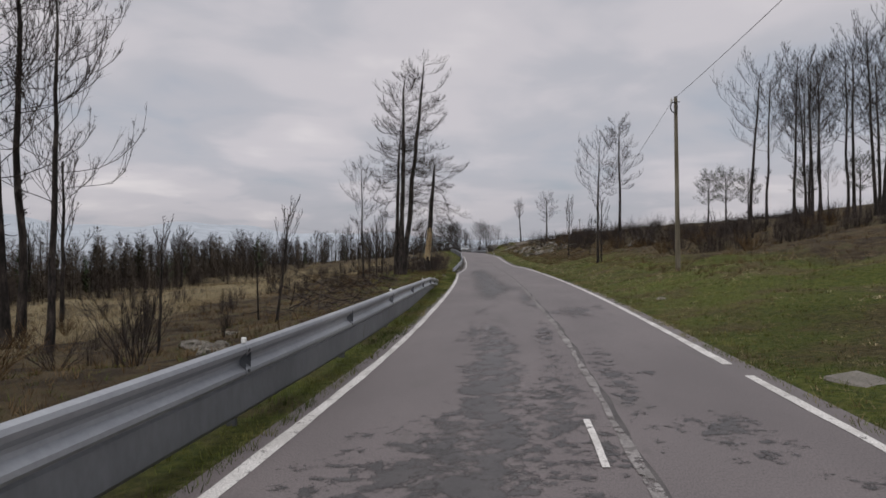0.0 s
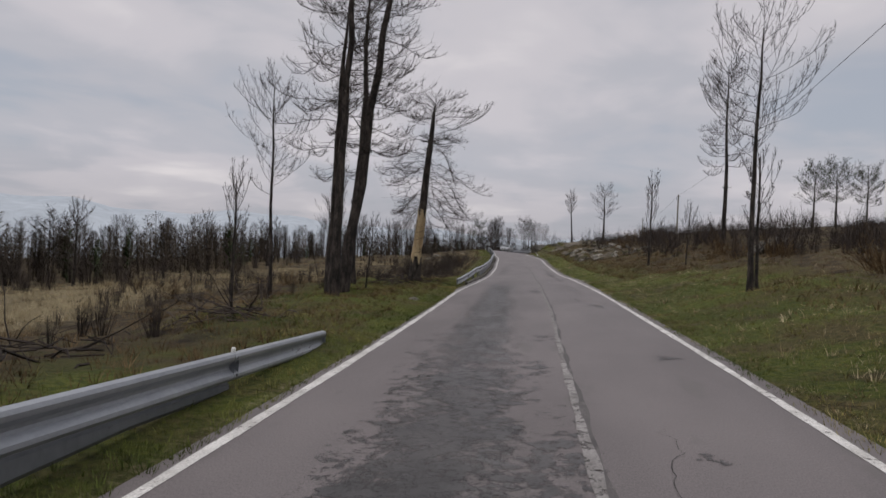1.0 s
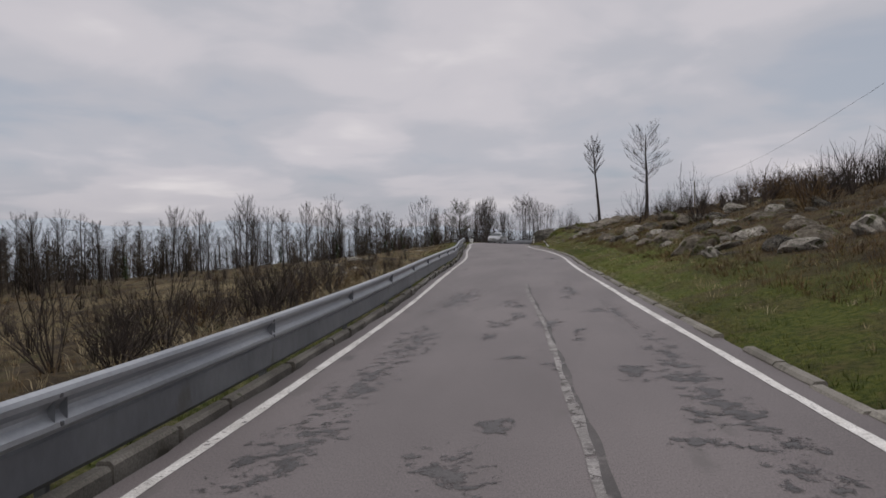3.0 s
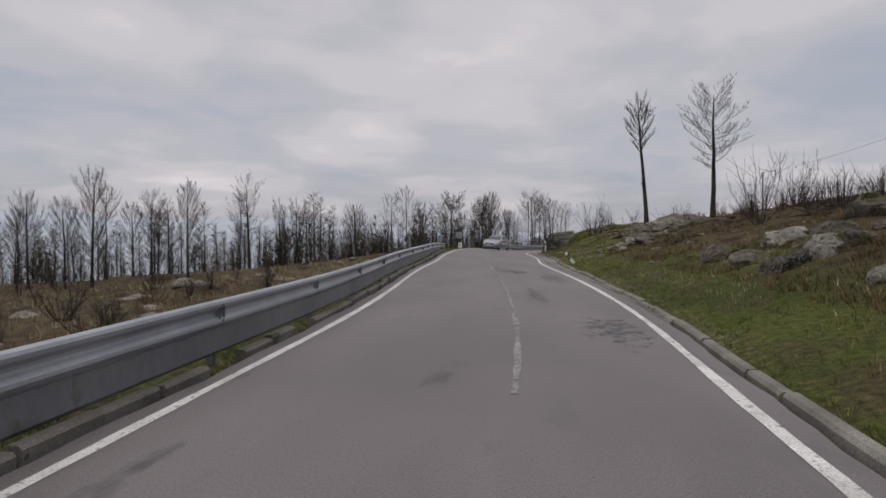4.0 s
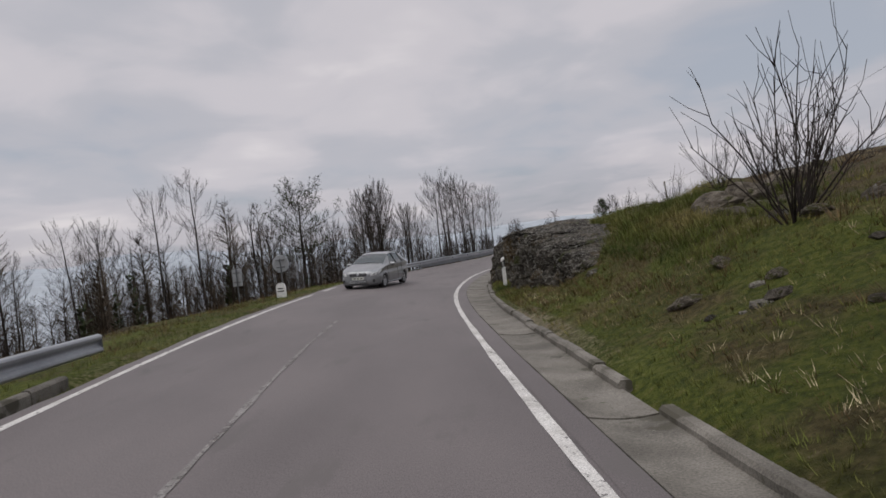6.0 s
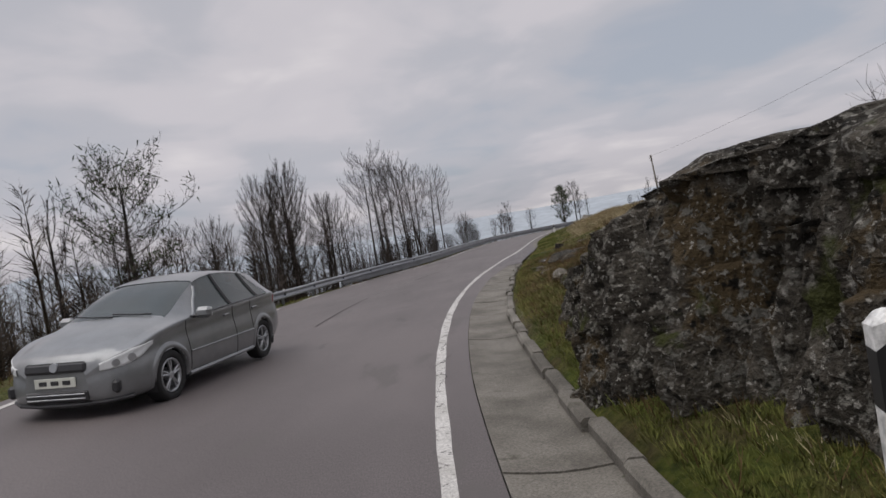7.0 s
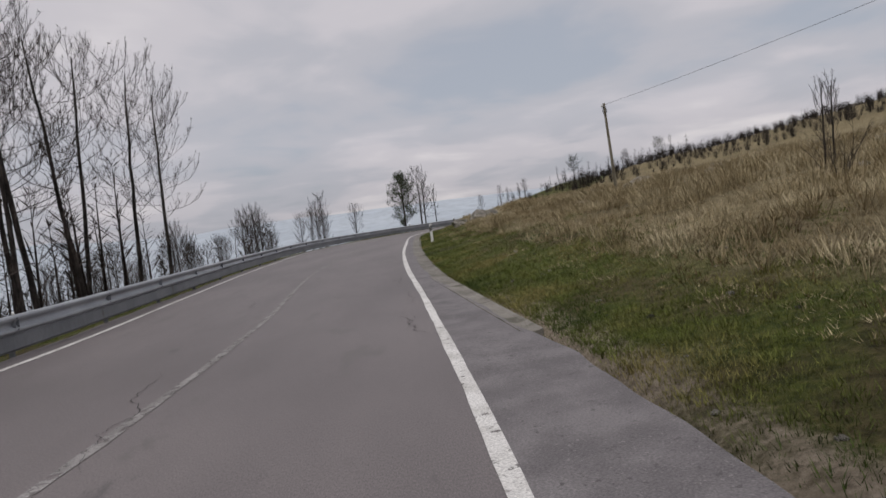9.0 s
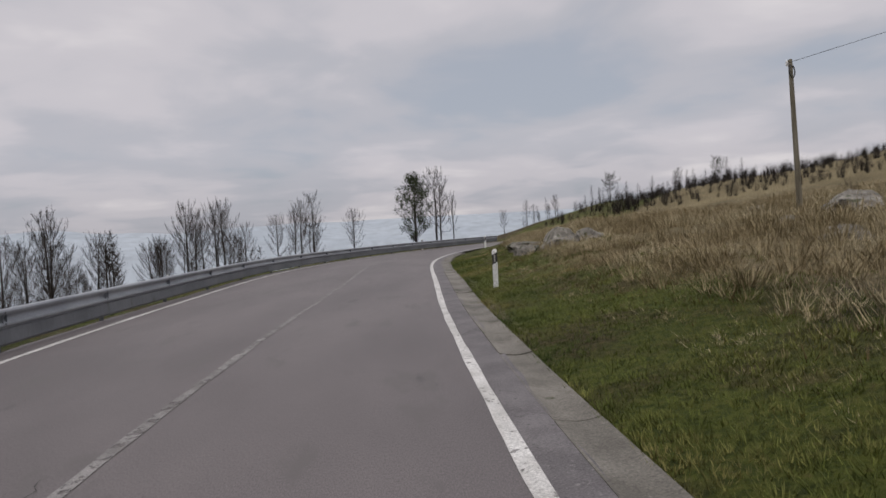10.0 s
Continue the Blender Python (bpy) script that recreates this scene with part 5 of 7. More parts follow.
for _ in range(48):  # below the rail
    s = rng.uniform(2, 118)
    shrub(rng.choice([0, 1, 2, 3, 4]), s, float(left_line(np.array([s]))[0]) - rng.uniform(3.5, 16), rng.uniform(0.5, 1.0), rng.uniform(0, 360), rng.uniform(-10, 10))
for _ in range(34):
    s = rng.uniform(60, 96)
    shrub(rng.choice([0, 1, 2, 3]), s, float(left_line(np.array([s]))[0]) - rng.uniform(2.6, 6), rng.uniform(0.7, 1.2), rng.uniform(0, 360), rng.uniform(-12, 12))
rng = np.random.RandomState(12)
for _ in range(46):  # low bushes in the straw
    s = rng.uniform(174, 245)
    shrub(rng.choice([3, 4, 0]), s, float(right_line(np.array([s]))[0]) + rng.uniform(5, 30), rng.uniform(0.3, 0.65), rng.uniform(0, 360))
for s, u, k in [(142.8, 5.2, 1.45), (143.6, 5.8, 1.2), (203.5, 9.8, 0.7), (197, 8.6, 0.6), (150, 7.0, 0.8), (161, 6.5, 0.8), (164, 7.5, 0.8)]:
    shrub(2, s, u, k, s * 37 % 360)


def thicket(name, label, rows, seed):
    """Burnt scrub too thick to tell one bush from the next: rows of (count, side, s0, s1, v0, v1, low, high)."""
    rng = np.random.RandomState(seed)
    tris = []
    for count, side, s0, s1, v0, v1, low, high in rows:
        s, v = rng.uniform(s0, s1, count), rng.uniform(v0, v1, count)
        le, ri, _ = across(np.clip(s, 0, 300))
        x, y, z = terrain(s, np.where(side > 0, ri + v, le - v))
        h = rng.uniform(low, high, count)
        for k in range(26):
            a, out = rng.uniform(0, 6.28, count), rng.uniform(0.05, 0.55, count) * h
            root = np.stack([x + np.cos(a) * out * 0.3, y + np.sin(a) * out * 0.3, z - 0.05], 1)
            tip = np.stack([x + np.cos(a) * out, y + np.sin(a) * out, z + h * rng.uniform(0.6, 1.1, count)], 1)
            wd = np.stack([-np.sin(a), np.cos(a), 0 * a], 1) * (0.010 * h * rng.uniform(0.6, 1.5, count))[:, None]
            tris.append(np.stack([root - wd, root + wd, tip], 1))
            for q in (0.4, 0.6, 0.78):
                p = root + (tip - root) * q
                b = rng.uniform(0, 6.28, count)
                e = p + np.stack([np.cos(b) * 0.22, np.sin(b) * 0.22, rng.uniform(0.1, 0.4, count)], 1) * h[:, None]
                tris.append(np.stack([p - wd * 0.5, p + wd * 0.5, e], 1))
    co = np.concatenate(tris).reshape(-1, 3)
    me = bpy.data.meshes.new(name)
    me.from_pydata(co.tolist(), [], np.arange(len(co)).reshape(-1, 3).tolist())
    me.materials.append(TWIG)
    return tagged(new(name, me), label, "scrub", kind="stuff")


thicket("burnt_scrub", "thick burnt heather scrub along the crest of the bank", [(190, 1, 56, 124, 9, 22, 0.7, 1.8), (150, 1, 40, 62, 10, 24, 0.8, 1.7)], 51)
thicket("burnt_scrub", "dark scrub along the skyline of the grass slope", [(520, 1, 180, 255, 44, 82, 1.0, 2.4), (1500, 1, 296, 356, -8, 60, 0.6, 1.7)], 52)
thicket("burnt_scrub", "low burnt scrub and brash below the road", [(260, -1, 5, 120, 4, 20, 0.4, 1.1), (420, -1, 5, 150, 26, 60, 0.8, 2.2), (160, -1, 150, 205, 8, 30, 0.6, 1.8)], 53)


# ---- rocks ----
def rock_mesh(seed, flat=0.7, rough=0.22, detail=3, cuts=7):
    rng = np.random.RandomState(seed)
    bm = bmesh.new()
    bmesh.ops.create_icosphere(bm, subdivisions=detail, radius=1.0)
    planes = [(Vector(rng.normal(0, 1, 3)).normalized(), rng.uniform(0.55, 0.85)) for _ in range(cuts)]
    for v in bm.verts:
        p = v.co.copy()
        for n, d in planes:
            over = p.dot(n) - d
            if over > 0:
                p -= n * over * 0.9
        p *= 1 + rough * noise.noise(p * 1.7 + Vector((seed, 0, 0))) + rough * 0.5 * noise.noise(p * 4.5 + Vector((0, seed, 0)))
        v.co = Vector((p.x, p.y, p.z * flat))
    sh = Shape().take(bm)
    return sh


ROCKS = [rock_mesh(k, f).mesh("rock", m) for k, (f, m) in enumerate([(0.7, ROCK), (0.45, PALE_ROCK), (0.55, ROCK), (0.8, PALE_ROCK), (0.4, ROCK), (0.6, MOSSY_ROCK), (0.75, MOSSY_ROCK)])]
STONES = [rock_mesh(20 + k, 0.6, 0.2, 2, 6).mesh("stone", m) for k, m in enumerate([PALE_ROCK, PALE_ROCK, ROCK, MOSSY_ROCK])]


def rock(i, s, u, size, yaw=0.0, tilt=0.0, label="lichen-covered granite rock in the grass", name="rock", stretch=(1, 1, 1), sink=0.3, pool=None):
    x, y, z = spot(s, u)
    ob = new(name, (pool or ROCKS)[i])
    ob.matrix_basis = pose(x, y, z - sink * size * 0.3, tilt, tilt * 0.6, yaw) @ Matrix.Diagonal((size * stretch[0], size * stretch[1], size * stretch[2], 1))
    return tagged(ob, label, "rock", "granite rocks" if name == "rock" else "loose stones")


for row in [(0, 174.2, 3.3, .62, 20, 10, (1.5, .8, .8)), (5, 170.3, 3.9, .4, 70, 5, (1.4, .8, .5)), (6, 171.6, 4.6, .45, 0, 0, (1, 1, .6)), (5, 168.6, 3.3, .24, 0, 0, (1.3, 1, .7)), (3, 168.0, 2.2, .28, 40, 0, (1, 1, 1)), (2, 167, 4.6, .7, 140, 0, (1, 1, .7)),
            (3, 197.8, 11.2, .75, 0, 0, (1.2, 1, 1.1)), (3, 197.0, 10.6, .4, 50, 0, (1.4, 1, 1)), (1, 206, 12.0, .5, 90, 0, (1, 1, 1)), (0, 186.8, 3.6, .26, 10, 0, (2.0, .8, .6)), (1, 184, 4.8, .4, 0, 0, (1.4, 1, .5)), (1, 187.6, 2.9, .3, 0, 0, (1.4, 1, .3)),
            (0, 63.5, 14.8, 1.5, 0, 0, (1.3, 1, 1)), (3, 229, 6.0, .85, 20, 0, (1.2, 1, 1.1)), (1, 230.2, 5.2, .7, 70, 0, (1.2, 1, 1.2)), (3, 228.2, 6.9, .6, 70, 0, (1.6, 1, .9)), (1, 232, 5.6, .8, 0, 0, (1.5, 1, .9)), (1, 231, 7.4, .7, 0, 0, (1.5, 1, .8)), (3, 227, 15, 1.0, 0, 0, (1.8, 1, .7)), (1, 226, 17, .8, 0, 0, (1.6, 1, .8)), (3, 224, 11, .6, 0, 0, (1.4, 1, .8)), (1, 222, 19, .9, 60, 0, (1.6, 1, .6)),
            (3, 228, 20, 1.1, 0, 0, (1.5, 1, .6)), (1, 216, 14, .6, 60, 0, (1.6, 1, .6)), (6, 343.7, 25.2, 4.2, 0, 0, (1.4, 1, .8)), (5, 346, 33, 4.5, 0, 0, (1.7, 1, .7)), (6, 338, 40, 3.4, 0, 0, (1.6, 1, .6)), (3, 330, 33, 2.0, 0, 0, (1.6, 1, .6)),
            (0, 128.5, 6.8, .8, 30, 12, (1.5, 1, .9)), (2, 127, 8.4, .8, 80, 0, (1.4, 1, .9)), (0, 130.4, 8.2, .8, 0, 0, (1.2, 1, 1)), (1, 126.3, 6.2, .7, 0, 20, (1.4, 1, .8)), (2, 133, 7.6, .9, 60, 0, (1.3, 1, .8)),
            (1, 13.8, -6.7, .35, 0, 0, (1.2, 1, 1)), (3, 13.0, -6.2, .3, 40, 0, (1.2, 1, 1)), (1, 14.6, -7.4, .4, 40, 0, (1.2, 1, 1)), (3, 12.2, -6.0, .25, 80, 0, (1.2, 1, 1)), (1, 15.6, -7.0, .3, 80, 0, (1.2, 1, 1))]:
    rock(row[0], *row[1:4], row[4], row[5], stretch=row[6])
# boulders and ledges on the bank above the bend
for row in [(0, 129.5, 8.0, 0.85, 30, 8, (1.3, 1, 1.35)), (3, 131.6, 9.2, 0.95, 80, -6, (1.3, 1, 1.20)), (1, 133.6, 8.4, 0.8, 10, 10, (1.4, 1, 1.35)), (0, 134.8, 9.8, 0.9, 140, 0, (1.4, 1, 1.35)), (3, 136.2, 7.8, .8, 60, 6, (1.5, 1, 1.20)), (1, 137.8, 9.4, 0.8, 20, -8, (1.5, 1, 1.20)),
            (2, 127.6, 7.6, 0.75, 0, 14, (1.2, 1, 1.35)), (1, 128.4, 9.7, 0.85, 100, 0, (1.4, 1, 1.20)), (3, 130.6, 6.5, .6, 40, 0, (1.6, 1, 0.90)), (1, 126.2, 6.8, .6, 70, 12, (1.4, 1, 1.20)), (3, 139.4, 8.4, .7, 0, 0, (1.6, 1, 0.90)), (1, 141.6, 7.6, .6, 30, 0, (1.5, 1, 1.05)),
            (2, 143.2, 7.9, .55, 90, 0, (1.5, 1, 1.20)), (3, 147.4, 6.6, .75, 20, 0, (1.1, 1, 1.50)), (1, 146.6, 5.9, .45, 120, 0, (1.5, 1, 1.05)), (3, 142.2, 6.2, .35, 0, 0, (1.3, 1, 1.20)), (1, 135.2, 11.5, 0.9, 0, 0, (1.5, 1, 1.20)), (0, 124.6, 8.4, 0.7, 0, 0, (1.4, 1, 1.20))]:
    rock(5 + row[0] % 2, row[1], row[2], row[3] * 0.8, row[4], row[5], "mossy brown granite boulder on the grassy bank", stretch=(row[6][0], 1, row[6][2] * 0.7))
for i, s, u, size, yaw in [(6, 147.7, 6.3, .7, 20), (5, 148.6, 7.0, .6, 80), (6, 150.0, 8.8, .8, 0), (5, 146.5, 6.7, .5, 140), (6, 138.0, 9.0, 1.05, 30), (5, 136.5, 10.2, 1.15, 100), (6, 134.5, 8.2, .95, 60), (5, 132.5, 9.5, 1.15, 10), (6, 131.0, 7.5, .85, 150),
                         (5, 129.0, 8.5, 1.05, 70), (6, 127.5, 6.9, .85, 0), (0, 126.2, 6.5, .85, 40), (0, 125.0, 7.0, .95, 110), (0, 127.4, 8.0, 1.0, 160), (5, 124.0, 6.2, .55, 30), (3, 125.6, 5.3, .42, 90), (1, 127.0, 5.1, .4, 10), (3, 123.6, 5.0, .36, 60), (5, 141.0, 11.5, 1.1, 20), (6, 144.5, 12.8, 1.0, 80)]:
    rock(i, s, u, size, yaw, (s * 7) % 30 - 15, "weathered granite ledge breaking out of the bank", stretch=(1.5, 1.1, 0.75), sink=0.7)
rng = np.random.RandomState(22)
for _ in range(60):
    s = rng.uniform(112, 142)
    rock(rng.randint(3), s, float(right_line(np.array([s]))[0]) + rng.uniform(2.2, 7.5), rng.uniform(0.06, 0.22), rng.uniform(0, 360), 0, "pale loose stone on the verge", "stone", pool=STONES, stretch=(1.4, 1, .7))
for _ in range(46):
    s = rng.uniform(160, 178)
    rock(rng.choice([0, 5, 6, 5]), s, float(right_line(np.array([s]))[0]) + rng.uniform(2.4, 8.0), rng.uniform(0.1, 0.36), rng.uniform(0, 360), rng.uniform(-12, 12), stretch=(1.4, 1.0, rng.uniform(0.6, 1.0)))
for _ in range(26):
    s = rng.uniform(190, 245)
    rock(rng.choice([1, 3]), s, float(right_line(np.array([s]))[0]) + rng.uniform(7, 26), rng.uniform(0.25, 0.7), rng.uniform(0, 360), 0, "pale granite slab in the straw grass", stretch=(1.6, 1.0, .5))
rng = np.random.RandomState(21)
for _ in range(120):  # broken slabs on the bank
    s = rng.uniform(84, 112)
    v = rng.uniform(3.2, 9.5)
    rock(rng.choice([0, 1, 5, 6, 5, 3]), s, float(right_line(np.array([s]))[0]) + v, rng.uniform(0.18, 0.62), rng.uniform(0, 360), rng.uniform(-40, 40), "broken granite slab on the burnt bank", stretch=(1.3, 1.0, rng.uniform(0.6, 1.25)))
for _ in range(44):
    s = rng.uniform(122, 146)
    rock(rng.choice([0, 5, 6, 5]), s, float(right_line(np.array([s]))[0]) + rng.uniform(4.5, 12), rng.uniform(0.2, 0.55), rng.uniform(0, 360), rng.uniform(-15, 15), stretch=(1.4, 1.0, rng.uniform(0.5, 1.0)))
for _ in range(150):  # rubble on the bare shoulder of the bank
    s = rng.uniform(124, 143)
    rock(3, s, float(right_line(np.array([s]))[0]) + 2.6 + 6.5 * rng.rand() ** 0.8, rng.uniform(0.07, 0.24), rng.uniform(0, 360), rng.uniform(-20, 20), "small mossy stone on the bare bank", "stone", pool=STONES, stretch=(1.4, 1.0, 0.8))
for _ in range(26):  # rubble beyond the rail
    s = rng.uniform(100, 144)
    rock(rng.choice([1, 3]), s, float(left_line(np.array([s]))[0]) - rng.uniform(5, 12), rng.uniform(0.2, 0.6), rng.uniform(0, 360), rng.uniform(-15, 15), "pale granite rubble below the road", stretch=(1.4, 1.0, .6))
for s, u, k, i in [(44.2, -3.95, .2, 0), (185.9, 1.98, .13, 0), (186.6, 2.2, .06, 1), (187.3, 2.5, .05, 0), (185.2, 2.3, .05, 2), (188.5, 2.6, .06, 0), (122.8, 4.2, .08, 0), (123.6, 3.6, .06, 1), (18.4, 3.9, .14, 0), (131, 3.3, .08, 0), (140.6, 3.6, .16, 1), (141.3, 3.9, .12, 0)]:
    rock(i, s, u, k, s * 31 % 360, 0, "pale loose stone on the verge", "stone", pool=STONES)
for _ in range(70):
    s = rng.uniform(184, 210)
    rock(rng.randint(3), s, float(right_line(np.array([s]))[0]) + rng.uniform(1.3, 4.5), rng.uniform(0.02, 0.06), rng.uniform(0, 360), 0, "pale loose stone on the verge", "stone", pool=STONES)

# the cut rock face beside the bend
ns, nh = 540, 60
ss = np.linspace(141.0, 167.0, ns)
hh = np.interp(ss, [141, 144, 147, 150, 153, 156, 157.9, 158.6, 161, 163, 165, 167], [0.05, 0.2, 0.5, 1.1, 1.8, 1.95, 1.85, 1.5, 1.2, 0.85, 0.45, 0.05])
co = []
foot = np.interp(ss, *np.array(KERB).T) + across(ss)[1] + np.interp(ss, [141, 146, 151, 156, 158.0, 159, 162, 165, 167], [3.4, 2.5, 1.5, 1.05, 0.95, 0.75, 0.7, 0.95, 1.5])
fissures = [(145.3, 0.06, 0.3), (148.1, 0.07, 0.35), (150.6, 0.06, 0.4), (152.4, 0.09, 0.5), (154.9, 0.08, 0.5), (157.0, 0.06, 0.35), (158.2, 0.07, 0.4), (161.5, 0.06, 0.3), (163.4, 0.05, 0.25)]
for i, s in enumerate(ss):
    f = np.linspace(0, 1, nh)
    out = foot[i] + 0.45 * f + np.clip((f - 0.78) / 0.22, 0, 1) ** 1.5 * 1.6
    z = -0.15 + (hh[i] + 0.15) * np.minimum(1, f * 1.18) ** 0.9 + np.clip((f - 0.85) / 0.15, 0, 1) * 0.12
    x, y, zz = places(np.full(nh, s), out)
    lift = -across(np.array([s]))[2][0] * across(np.array([s]))[1][0]
    nx, ny = math.cos(float(heading(np.array([s]))[0])), -math.sin(float(heading(np.array([s]))[0]))
    for k in range(nh):
        p = Vector((s * 1.0, out[k], z[k] * 0.5))
        q = p + 0.35 * Vector((noise.noise(p * 1.3), noise.noise(p * 1.3 + Vector((7, 0, 0))), noise.noise(p * 1.3 + Vector((0, 9, 0)))))
        d = 0.36 * (noise.cell(Vector((q.x * 0.8, 0, 0.3))) - 0.5) + 0.20 * (noise.cell(Vector((q.x * 2.2, 3, q.z * 2.6))) - 0.5) + 0.13 * noise.noise(p * 3.1) + 0.10 * noise.noise(p * 7.0) + 0.08 * noise.noise(p * 15.0)
        d += sum(deep * math.exp(-(((q.x + 0.3 * q.z * math.sin(at) - at) / wide) ** 2)) for at, wide, deep in fissures)
        d *= min(1.0, hh[i]) * (1.0 if f[k] < 0.9 else 0.4)
        co.append((x[k] + nx * d, y[k] + ny * d, zz[k] + lift + z[k] + 0.08 * noise.noise(p * 2.0)))
outcrop = thing("rock_outcrop", "dark lichened granite face cut beside the road", "rock")
cuts_at = [0, 65, 120, 179, 241, 283, 354, 420, 480, ns - 1]
grid_co = np.array(co).reshape(ns, nh, 3)
for a, b in zip(cuts_at, cuts_at[1:]):
    block = Shape()
    block.add(grid_co[a : b + 1].reshape(-1, 3), [(r * nh + c, r * nh + c + 1, (r + 1) * nh + c + 1, (r + 1) * nh + c) for r in range(b - a) for c in range(nh - 1)])
    part("rock_block", block, ROCK, outcrop)

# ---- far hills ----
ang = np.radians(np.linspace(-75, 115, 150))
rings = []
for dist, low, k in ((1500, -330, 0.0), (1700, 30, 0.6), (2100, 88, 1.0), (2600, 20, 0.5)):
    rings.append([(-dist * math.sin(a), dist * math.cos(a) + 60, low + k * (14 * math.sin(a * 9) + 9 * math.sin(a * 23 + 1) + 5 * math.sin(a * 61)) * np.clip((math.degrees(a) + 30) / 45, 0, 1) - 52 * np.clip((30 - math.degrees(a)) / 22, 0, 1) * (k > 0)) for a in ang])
single("far_hills", Shape().loft(rings, close=False), HAZE_GLOW, "blue hills across the valley, haze painted on as a glow", "hills", kind="structure", smooth=True)

# ---- grass ----


def blades(name, label, mat, rows, seed):
    """rows: count of clumps, side, s range, reach from the painted line, height range, blades per clump, lean."""
    rng = np.random.RandomState(seed)
    out = []
    for count, side, s0, s1, v0, v1, low, high, per, lean in rows:
        s = rng.uniform(s0, s1, count)
        le, ri, _ = across(s)
        v = v0 + (v1 - v0) * rng.rand(count) ** 1.4
        if side > 0:
            v = v + np.interp(s, *np.array(SHOULDER).T)
        else:
            v = v + np.interp(s, *np.array(VERGE).T)
        u = np.where(side > 0, ri + v, le - v)
        x, y, _ = places(s, u)
        keep = rng.rand(count) < 0.45 + 0.9 * np.clip(0.5 + wave(x, y, 1.6, seed), 0, 1)
        s, u = s[keep], u[keep]
        n = len(s)
        x, y, z = terrain(s, u)
        root = np.repeat(np.stack([x, y, z - 0.02], 1), per, 0)
        m = n * per
        size = np.repeat(rng.uniform(low, high, n), per) * rng.uniform(0.55, 1.1, m)
        a = rng.uniform(0, 6.28, m)
        spread = (np.repeat(rng.uniform(0.03, 0.09, n), per) + 0.12 * size) * (1 + per / 14)
        root = root + np.stack([np.cos(a), np.sin(a), 0 * a], 1) * (spread * rng.rand(m))[:, None]
        out_way = np.stack([np.cos(a), np.sin(a), 0 * a], 1) * (size * lean * rng.uniform(0.3, 1.2, m))[:, None]
        tip = root + out_way + np.stack([0 * a, 0 * a, size], 1)
        b = a + rng.uniform(0.8, 2.2, m)
        if high > 0.35:  # tall blades bow over in the wind
            wd = np.stack([np.cos(b), np.sin(b), 0 * b], 1) * (0.003 + 0.006 * size)[:, None]
            mid = root + (tip - root) * 0.58 + np.stack([0 * a, 0 * a, 0.10 * size], 1)
            tip = tip + np.stack([-0.22 * size, -0.10 * size, -0.12 * size], 1)
            out += [np.stack([root - wd, root + wd, mid + wd * 0.8], 1), np.stack([root - wd, mid + wd * 0.8, mid - wd * 0.8], 1), np.stack([mid - wd * 0.8, mid + wd * 0.8, tip], 1)]
        else:
            wd = np.stack([np.cos(b), np.sin(b), 0 * b], 1) * (0.004 + 0.010 * size)[:, None]
            out.append(np.stack([root - wd, root + wd, tip], 1))
    co = np.concatenate(out).reshape(-1, 3)
    me = bpy.data.meshes.new(name)
    me.from_pydata(co.tolist(), [], np.arange(len(co)).reshape(-1, 3).tolist())
    me.materials.append(mat)
    return tagged(new(name, me), label, "grass", kind="stuff")


blades("verge_grass", "short wet green grass on the verge", GRASS,
       [(15000, 1, -2, 90, 0.75, 8.5, 0.03, 0.11, 9, 0.7), (11000, 1, 90, 150, 0.75, 7.0, 0.03, 0.12, 9, 0.7), (7000, 1, 150, 185, 0.75, 6.0, 0.03, 0.11, 9, 0.8), (3200, 1, 150, 180, 0.75, 1.7, 0.04, 0.13, 9, 0.8), (11000, 1, 185, 240, 0.9, 5.5, 0.03, 0.11, 9, 0.7), (2500, 1, 183, 201, 0.9, 4.0, 0.03, 0.10, 9, 0.7), (6000, 1, 184, 207, 0.42, 1.9, 0.03, 0.10, 9, 0.8), (260, 1, 176.0, 177.6, -0.62, -0.25, 0.05, 0.14, 9, 0.9), (500, 1, 183.5, 187, 0.3, 0.9, 0.05, 0.12, 8, 0.8), (15000, 1, 196, 236, 0.74, 4.4, 0.03, 0.11, 9, 0.9), (2200, 1, 145, 160, 3.4, 7.0, 0.12, 0.32, 9, 0.7),
        (1500, -1, -2, 60, 0.72, 1.2, 0.03, 0.09, 9, 0.8), (1500, 1, -2, 60, 0.72, 1.2, 0.03, 0.09, 9, 0.8), (3000, -1, -2, 36, 0.75, 2.4, 0.04, 0.14, 8, 0.6), (7000, -1, 34, 62, 0.75, 6.0, 0.03, 0.12, 9, 0.7), (3500, -1, 60, 150, 0.6, 2.2, 0.05, 0.18, 8, 0.6), (2600, -1, 146, 182, 0.7, 4.0, 0.04, 0.14, 8, 0.6), (1200, -1, 182, 240, 0.9, 2.4, 0.05, 0.16, 8, 0.6),
        (700, -1, 2, 30, 3.0, 7.0, 0.05, 0.14, 8, 0.8), (3500, 1, 143, 168, 3.0, 6.5, 0.08, 0.28, 9, 0.6), (1500, 1, 140, 215, 1.0, 7.0, 0.05, 0.13, 12, 0.9)], 31)
blades("rock_foot_weeds", "rank weeds and dead stems at the foot of the rock", GRASS, [(1000, 1, 146, 176, 0.8, 2.0, 0.05, 0.16, 10, 0.9), (600, 1, 144, 172, 2.0, 3.2, 0.06, 0.18, 9, 0.9)], 36)
